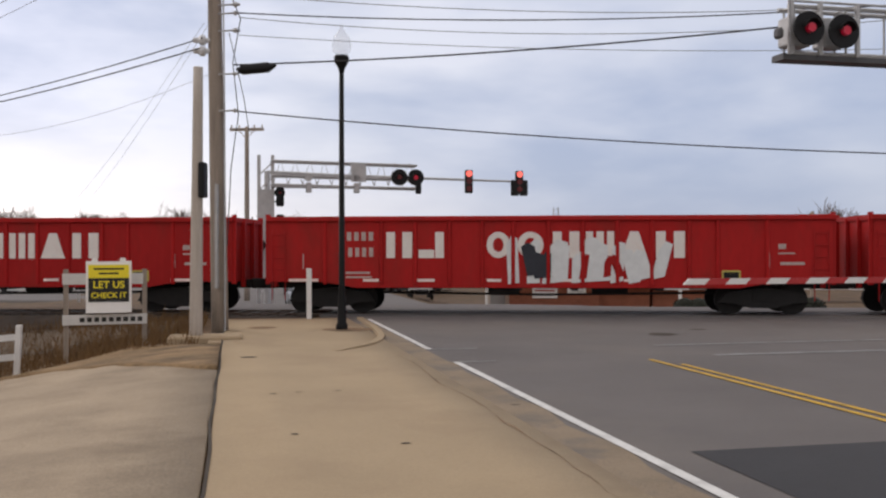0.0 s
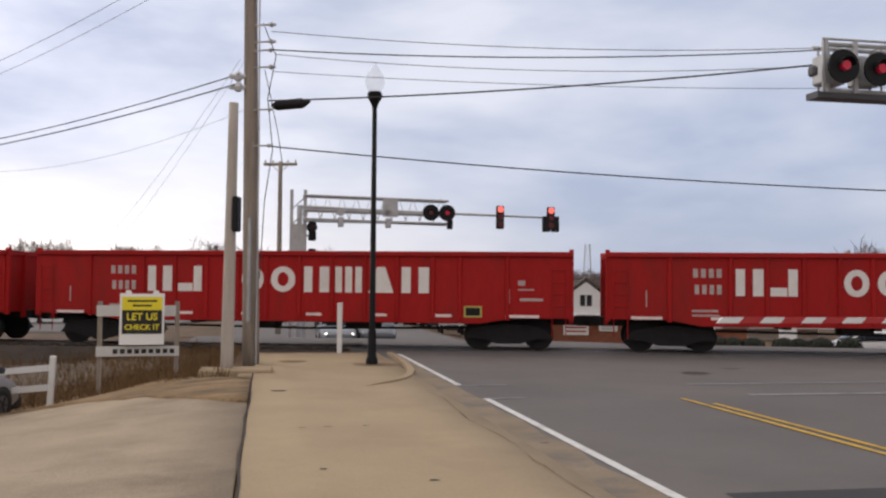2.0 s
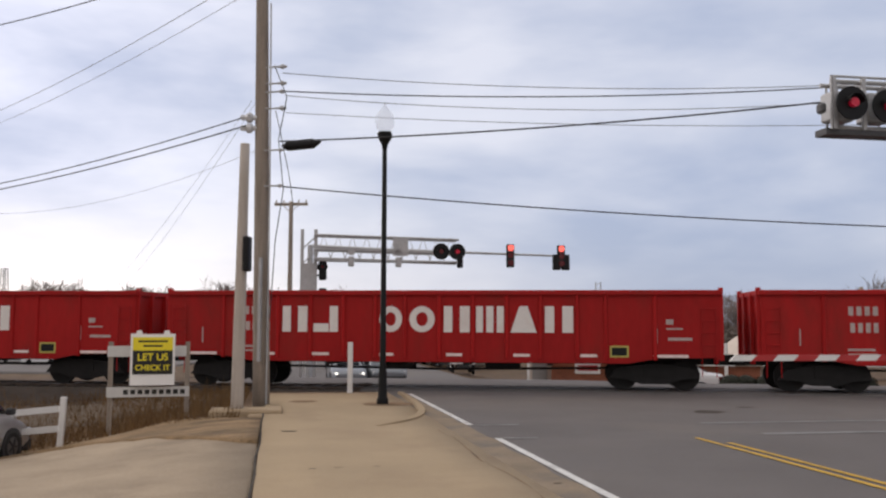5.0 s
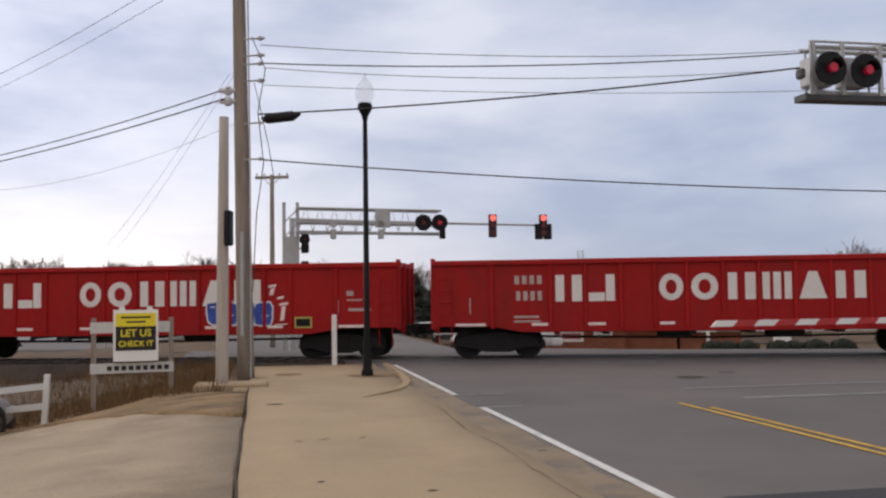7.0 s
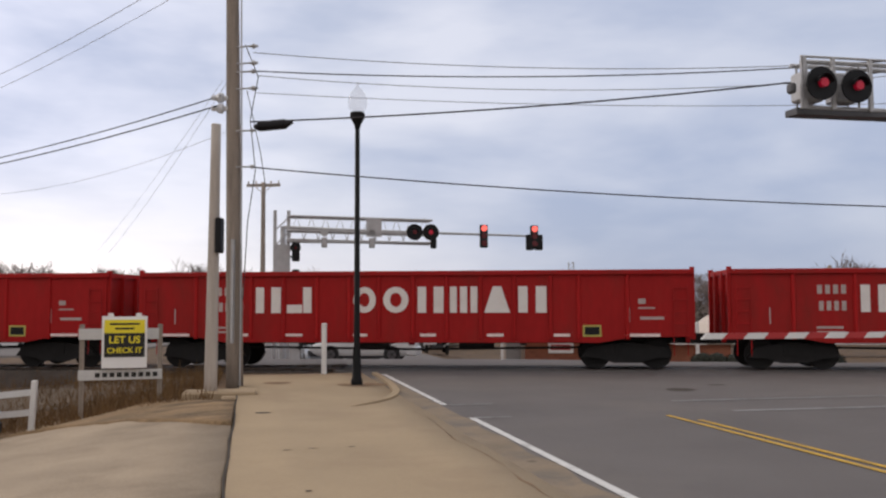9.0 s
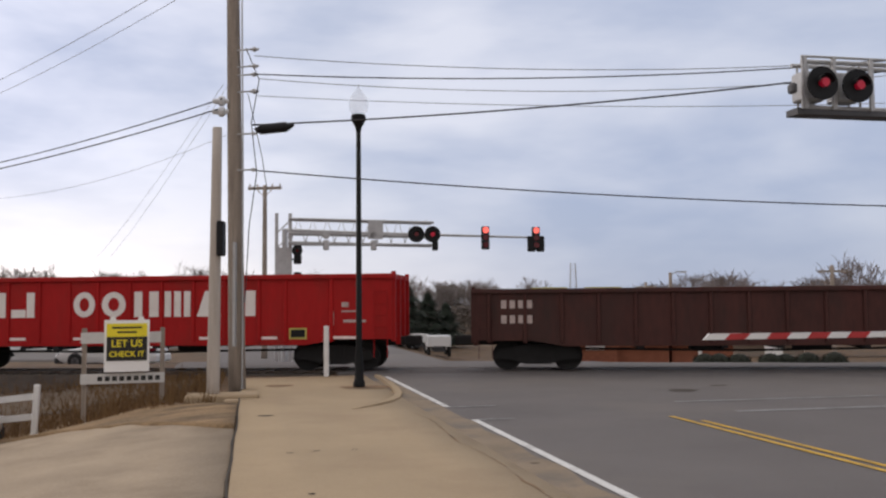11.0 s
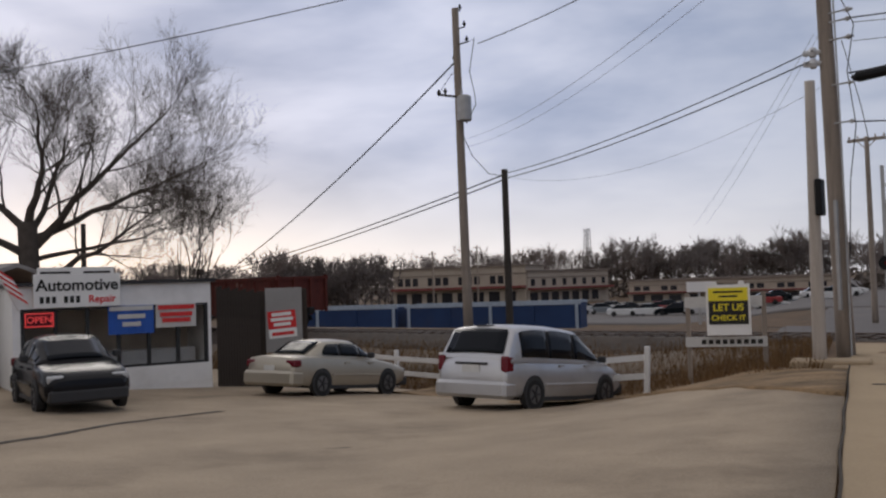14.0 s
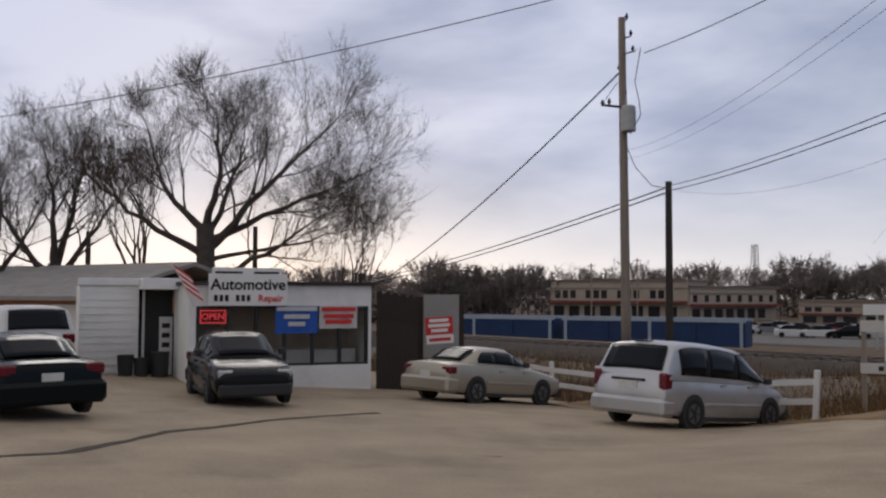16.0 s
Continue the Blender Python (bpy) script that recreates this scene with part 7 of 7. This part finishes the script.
# small white gabled porch, orange-fronted store, sign and shrubs further along
kiosk = thing("porch_building", pose(0, 0, height(*at(8.9, 64).xy)), "small brick building with a white gable", "building")
p = at(8.9, 64)
zk = height(p.x, p.y)
b = nb()
box(b, at(7.75, 64).x, at(11.3, 64).x, 63.4, 69, -0.3, up(-2.3, 64) - zk)
part("wall", b, M["brick"], kiosk)
b = nb()
prism(b, [(at(7.95, 64).x, up(-2.3, 64) - zk), (at(9.85, 64).x, up(-2.3, 64) - zk), (at(8.9, 64).x, up(-1.3, 64) - zk)], 1, 63.0, 67)
part("gable", b, M["white"], kiosk)
b = nb()
box(b, at(7.7, 64).x, at(11.4, 64).x, 63.1, 69.2, up(-2.3, 64) - zk, up(-2.12, 64) - zk)
part("roof_edge", b, M["tan_dark"], kiosk)
b = nb()
box(b, at(9.45, 62.5).x - 0.1, at(9.45, 62.5).x + 0.1, 62.3, 62.5, -0.3, up(-1.0, 62.5) - zk)
part("porch_post", b, M["white"], kiosk)
dz = height(*at(12, 92).xy)
store = thing("orange_store", pose(0, 0, dz), "orange-fronted store with a rounded top", "store building")
xs = [at(10.3 + 4.9 * i / 12, 92).x for i in range(13)]
prof = [up(-1.7 + 1.35 * math.sin(math.pi * min(1, (i / 12) * 1.02)) ** 0.7, 92) - dz for i in range(13)]
b = nb()
prism(b, [(xs[0], -0.4), (xs[-1], -0.4)] + [(x, z) for x, z in zip(reversed(xs), reversed(prof))], 1, 90, 104)
part("wall", b, M["pale_wall"], store)
b = nb()
prism(b, [(xs[3], up(-1.75, 92) - dz)] + [(xs[12], up(-1.75, 92) - dz)] + [(x, z - 0.05) for x, z in list(zip(xs, prof))[12:2:-1]], 1, 89.9, 89.98)
part("orange_front", b, M["orange_wall"], store, "orange painted front")
for a0, a1 in ((10.2, 11.2), (12.5, 13.6), (14.0, 14.8)):
    b = nb()
    prism(b, [(89.9, up(-1.6, 90) - dz), (88.9, up(-1.95, 90) - dz), (89.9, up(-1.95, 90) - dz)], 0, at(a0, 90).x, at(a1, 90).x)
    part("awning", b, M["gate_red"], store, "red awning")
b = nb()
box(b, xs[0], at(24, 92).x, 88, 89.8, up(-2.25, 90) - dz, up(-1.95, 90) - dz)
part("canopy", b, M["fascia"], store)
p = at(13.4, 66)
ps = thing("pylon_sign", pose(p.x, p.y, height(p.x, p.y)), "white framed sign board low on two legs", "sign")
zz = height(p.x, p.y)
b = nb()
box(b, -0.55, 0.55, -0.1, 0.1, up(-3.2, 66) - zz, up(-2.05, 66) - zz, 0.03)
part("panel", b, M["sign_white"], ps)
for x in (-0.45, 0.45):
    b = nb()
    box(b, x - 0.06, x + 0.06, -0.06, 0.06, -0.3, up(-3.2, 66) - zz)
    part("leg", b, M["galv"], ps)


def shrub(m, r, label):
    rnd = random.Random(int(r * 1000))
    v, f = [], []
    for _ in range(700):
        u = Vector((rnd.gauss(0, 1), rnd.gauss(0, 1), abs(rnd.gauss(0, 1)))).normalized() * r * rnd.uniform(0.75, 1.03)
        u.z *= 0.9
        s = 0.12 * r
        i = len(v)
        v += [tuple(u + Vector((rnd.uniform(-s, s), rnd.uniform(-s, s), rnd.uniform(-s, s)))) for _ in range(3)]
        f.append((i, i + 1, i + 2))
    t = thing("shrub", m, label, "shrub", "clipped shrubs")
    me = bpy.data.meshes.new("leaves")
    me.from_pydata(v, [], f)
    me.materials.append(M["shrub"])
    c = new("leaves", me)
    c.parent = t
    tagged(c, kind="stuff")
    b = nb()
    bmesh.ops.create_icosphere(b, subdivisions=2, radius=r * 0.86, matrix=pose(0, 0, 0.05))
    part("core", b, M["shrub"], t)
    return t


s0 = None
for az, dd, r in ((9.6, 37, 0.5), (10.4, 37, 0.5), (11.5, 37, 0.5), (13.2, 37, 0.5), (14.0, 37.3, 0.5), (15.2, 37, 0.5), (16.6, 37, 0.5)):
    x, y, z = ground_at(az, dd)
    if s0 is None:
        s0 = shrub(pose(x, y, z), r, "round clipped dark evergreen shrub")
    else:
        c = copy_thing(s0, pose(x, y, z))
for az, dd, el, hook in ((7.75, 75, 1.95, True), (6.33, 90, 1.4, False), (16.6, 70, 2.2, False), (-9.8, 90, 0.8, False), (-8.6, 120, 0.6, False), (-41.5, 160, 2.0, False), (-38.8, 170, 2.3, False)):
    x, y, z = ground_at(az, dd)
    pl = utility_pole(at(az, dd), z, up(el, dd), 0.17, 0.13, M["pole_wood"], "distant wooden service pole")
    b = nb()
    hh = up(el, dd) - z
    if hook:
        tube(b, [(0, 0, hh - 0.2), (0.5, 0, hh + 0.1), (0.9, 0, hh + 0.05)], 0.04, 6)
        box(b, 0.75, 1.2, -0.12, 0.12, hh - 0.02, hh + 0.1)
        part("lamp_arm", b, M["galv"], pl)
    else:
        box(b, -0.9, 0.9, -0.06, 0.06, hh - 0.5, hh - 0.36)
        part("crossarm", b, M["pole_wood"], pl)


def tower(az, d, el):
    x, y, z = ground_at(az, d)
    t = thing("radio_tower", pose(x, y, z), "slim lattice tower far beyond the trees", "tower", "far towers")
    h = up(el, d) - z
    for sx in (-1, 1):
        for sy in (-1, 1):
            b = nb()
            tube(b, [(1.6 * sx, 1.6 * sy, 0), (0.8 * sx, 0.8 * sy, h)], 0.16, 5)
            part("leg", b, M["galv"], t)
    b = nb()
    k = 14
    for i in range(k):
        w0, w1 = 1.6 - 0.8 * i / k, 1.6 - 0.8 * (i + 1) / k
        for s in (-1, 1):
            tube(b, [(-w0, s * w0, h * i / k), (w1, s * w1, h * (i + 1) / k)], 0.09, 4)
            tube(b, [(s * w0, w0, h * i / k), (s * w1, -w1, h * (i + 1) / k)], 0.09, 4)
    part("bracing", b, M["galv"], t)
    return t


tower(-32.15, 380, 3.05)
tower(2.07, 330, 2.6)
tower(-8.2, 420, 1.9)

# woods along the horizon: a few leafless trees built once and repeated
kinds = []
for i, (mat, size, sp) in enumerate((("hazed_twig", 11, 34), ("hazed_twig", 9.5, 40), ("pale_twig", 12, 30), ("hazed_twig", 8, 46), ("pale_twig", 10, 36))):
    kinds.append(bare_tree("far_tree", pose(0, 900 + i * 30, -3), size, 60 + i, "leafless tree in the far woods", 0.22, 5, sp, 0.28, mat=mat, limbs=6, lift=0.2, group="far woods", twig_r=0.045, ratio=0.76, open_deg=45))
rnd = random.Random(17)
az = -84.0
row = 0
while az < 34:
    for dd, hmax in ((rnd.uniform(165, 190), 0.8), (rnd.uniform(195, 235), 1.0), (rnd.uniform(240, 300), 1.2)):
        a = az + rnd.uniform(-0.7, 0.7)
        if dd < 232 and (-46 < a < -17):
            continue
        if abs(a + 11.5) < 2.3 and dd < 236:
            continue
        k = kinds[rnd.randrange(len(kinds))]
        x, y, z = ground_at(a, dd)
        s = rnd.uniform(0.75, 1.05) * hmax
        c = copy_thing(k, pose(x, y, z, 0, 0, rnd.uniform(0, 360)))
        w = s * rnd.uniform(1.25, 1.6)
        c.scale = (w, w, s)
    az += 1.12
for i, k in enumerate(kinds):
    x, y, z = ground_at(-60 + i * 9, 215)
    k.matrix_basis = pose(x, y, z)
for a0, a1, dd, lo, hi, stepa in ((-51.5, -44.3, 152, 1.4, 2.3, 0.42), (-31.2, -18.0, 236, 1.4, 2.4, 0.40), (-43, -32, 240, 1.5, 2.0, 1.3)):
    a = a0
    while a < a1:
        d_ = dd + rnd.uniform(0, 12)
        x, y, z = ground_at(a, d_)
        k = kinds[(2, 4)[rnd.randrange(2)] if a0 == -43 else rnd.randrange(4)]
        sc_ = (up(rnd.uniform(lo, hi), d_) - z) / 11.0
        c = copy_thing(k, pose(x, y, z, 0, 0, rnd.uniform(0, 360)))
        c.scale = (sc_ * 1.15, sc_ * 1.15, sc_)
        a += stepa
# undergrowth that closes the horizon beneath them
v, f = [], []
for i in range(26000):
    a, dd = rnd.uniform(-95, 60), rnd.choice((rnd.uniform(160, 185), rnd.uniform(190, 330)))
    if (abs(a + 11.5) < 1.8 and dd < 236) or (dd < 232 and -46 < a < -17):
        continue
    x, y, z = ground_at(a, dd)
    h = rnd.uniform(0.5, 1.0) * (4.2 + 1.6 * math.sin(a * 0.9) + 1.0 * math.sin(a * 2.3)) * (1.25 if dd > 230 else 0.9) * (1.5 if -31 < a < -17 or -51 < a < -44 else 1.0)
    zz = z + h * rnd.random() ** 0.7
    s = rnd.uniform(0.5, 1.3)
    j = len(v)
    for _ in range(3):
        v.append((x + rnd.uniform(-s, s) * 1.5, y + rnd.uniform(-s, s), zz + rnd.uniform(-s, s)))
    f.append((j, j + 1, j + 2))
me = bpy.data.meshes.new("undergrowth")
me.from_pydata(v, [], f)
me.materials.append(M["hazed_scrub"])
tagged(new("undergrowth", me), "brown leafless undergrowth of the far woods", "woods", kind="stuff")


def conifer(m, h, r, label, seed):
    rnd = random.Random(seed)
    t = thing("conifer", m, label, "tree", "dark conifers")
    b = nb()
    tube(b, [(0, 0, -0.2), (0, 0, h * 0.95)], [0.2, 0.03], 8)
    part("trunk", b, M["bark"], t)
    v, f = [], []
    for i in range(2600):
        z = h * (0.06 + 0.94 * rnd.random() ** 1.25)
        rr = r * (1 - z / h) ** 0.8 * (0.75 + 0.25 * math.sin(z * 5 + i % 3)) * rnd.uniform(0.55, 1.05) + 0.05
        a = rnd.uniform(0, 6.28)
        p = Vector((rr * math.cos(a), rr * math.sin(a), z))
        o = Vector((math.cos(a), math.sin(a), -0.35)) * 0.35
        s = Vector((-math.sin(a), math.cos(a), 0)) * 0.16
        j = len(v)
        v += [tuple(p - o * 0.6 + s), tuple(p - o * 0.6 - s), tuple(p + o)]
        f.append((j, j + 1, j + 2))
    me = bpy.data.meshes.new("foliage")
    me.from_pydata(v, [], f)
    me.materials.append(M["needle"])
    c = new("foliage", me)
    c.parent = t
    tagged(c, kind="stuff")
    return t


for az, dd, el, r in ((-9.2, 97, 1.75, 3.6), (-7.9, 103, 1.35, 4.2), (-6.7, 108, 0.9, 4.0), (-5.6, 112, 0.3, 3.6), (6.3, 110, 0.9, 2.4)):
    x, y, z = ground_at(az, dd)
    conifer(pose(x, y, z), up(el, dd) - z, r, "dark evergreen conifer beyond the railway", int(dd * 7))
for az, dd, el, seed in ((-3.1, 130, 2.7, 3), (10.2, 150, 1.6, 4), (13.8, 140, 1.3, 6), (17.4, 120, 2.3, 7), (1.0, 170, 1.2, 9), (-28.6, 236, 2.0, 5), (-27.2, 240, 2.2, 8), (-25.6, 238, 2.1, 5), (-24.0, 236, 2.0, 10), (-22.2, 238, 2.1, 6), (-20.5, 236, 2.2, 8), (-25.9, 200, 1.6, 10), (-31.0, 236, 1.7, 6)):
    x, y, z = ground_at(az, dd)
    h = up(el, dd) - z
    k = kinds[seed % 5]
    c = copy_thing(k, pose(x, y, z, 0, 0, seed * 50))
    s = h / 11.0
    c.scale = (s, s, s)

# dry weeds on the bank and along the verge
v, f = [], []
rnd = random.Random(8)
for i in range(34000):
    x = rnd.uniform(-34, -5.5)
    y = rnd.uniform(18.5, 26.5)
    n = x * RT.x + y * RT.y
    if n > EDGE - 0.5 or y < 16.9 + 0.70 * min(-6.0 - x, 4.6) * (x < -6) + 0.12 * max(0, -11 - x) + 0.9 * noise.noise((x * 1.3, 2.0, 1.0)):
        continue
    z = height(x, y) - 0.06
    h = rnd.uniform(0.10, 0.42) * (1.3 if rnd.random() < 0.1 else 0.8)
    a = rnd.uniform(0, 6.28)
    w = rnd.uniform(0.008, 0.02)
    lx, ly = rnd.uniform(-0.15, 0.15), rnd.uniform(-0.15, 0.15)
    j = len(v)
    v += [(x - w * math.cos(a), y - w * math.sin(a), z), (x + w * math.cos(a), y + w * math.sin(a), z), (x + lx, y + ly, z + h)]
    f.append((j, j + 1, j + 2))
me = bpy.data.meshes.new("dry_weeds")
me.from_pydata(v, [], f)
me.materials.append(M["dry_stem"])
tagged(new("dry_weeds", me), "dry brown winter weeds on the bank", "weeds", kind="stuff")
# cracks in the lot
for pts in (((-12.0, 2.4), (-12.1, 3.15), (-12.2, 3.95), (-13.2, 5.2), (-14.05, 6.1), (-14.5, 7.2), (-15.3, 8.55), (-15.75, 9.8), (-16.4, 12.1)), ((-10.2, 9.1), (-10.05, 9.5)), ((-10.4, 16.3), (-10.0, 17.6), (-9.65, 18.9)), ((-9.7, 10.4), (-9.5, 10.55))):
    b = nb()
    fine_pts = []
    for (x0, y0), (x1, y1) in zip(pts, pts[1:]):
        for i in range(6):
            x, y = x0 + (x1 - x0) * i / 6, y0 + (y1 - y0) * i / 6
            fine_pts.append((x + 0.05 * noise.noise((x * 3, y * 3, 0)), y + 0.05 * noise.noise((x * 3, y * 3, 5))))
    prev = None
    for i, (x, y) in enumerate(fine_pts):
        w = (0.085 if len(pts) > 5 else 0.05) + 0.07 * noise.noise((x * 2, y * 2, 9))
        cur = (b.verts.new((x - w, y - w * 0.4, height(x - w, y) + 0.006)), b.verts.new((x + w, y + w * 0.4, height(x + w, y) + 0.006)))
        if prev:
            b.faces.new((prev[0], prev[1], cur[1], cur[0]))
        prev = cur
    tagged(part("lot_crack", b, M["joint"]), "dark crack across the worn lot", "crack", kind="structure")


def motions():
    # an even run, with the slight unevenness of the train's slack
    slack = {0.0: -0.2, 0.5: 0.45, 1.0: 0.33, 1.5: -0.45, 2.0: 0.25, 2.5: 0.3, 3.0: -0.65, 3.5: 0.07, 4.5: 0.0, 5.5: 0.0, 6.0: 0.0, 6.5: -0.7, 7.0: -0.17,
             7.5: -0.25, 8.0: -0.55, 8.5: -0.1, 9.0: -0.04, 10.0: 0.0, 11.0: 0.0, 11.5: -0.5, 12.0: 0.0, 12.5: 0.0, 13.0: 0.0, 14.0: 0.0, 15.0: 0.0, 15.9: 0.0, 16.0: 0.0}
    for car, x0 in TRAIN:
        walk(car, [(t, pose(x0 - V_TRAIN * t + d, TRACK_Y, 0.03)) for t, d in slack.items()])
    run = ((0, 19.05), (2.0, 13.1), (3.0, 10.27), (3.6, 8.77), (5.0, 4.4), (6.4, 0.04), (7.5, -3.14), (9.0, -7.6), (10.0, -12.5), (11.3, -22), (12.5, -35), (13.5, -48), (14.5, -62), (16, -84))
    walk(white_car, [(t, pose(x + 2.3, 41.8, height(x, 41.8) + 0.03, 0, 0, 180)) for t, x in run])
    walk(gate_arm, [(0, pose(0, 0, 1.38)), (6, pose(0, 0, 1.38)), (12.0, pose(0, 0, 1.38)), (12.1, pose(0, 0, 1.38, 0, 6, 0)),
                    (12.2, pose(0, 0, 1.38, 0, 55, 0)), (12.3, pose(0, 0, 1.38, 0, 82, 0)), (16, pose(0, 0, 1.38, 0, 82, 0))])


motions()
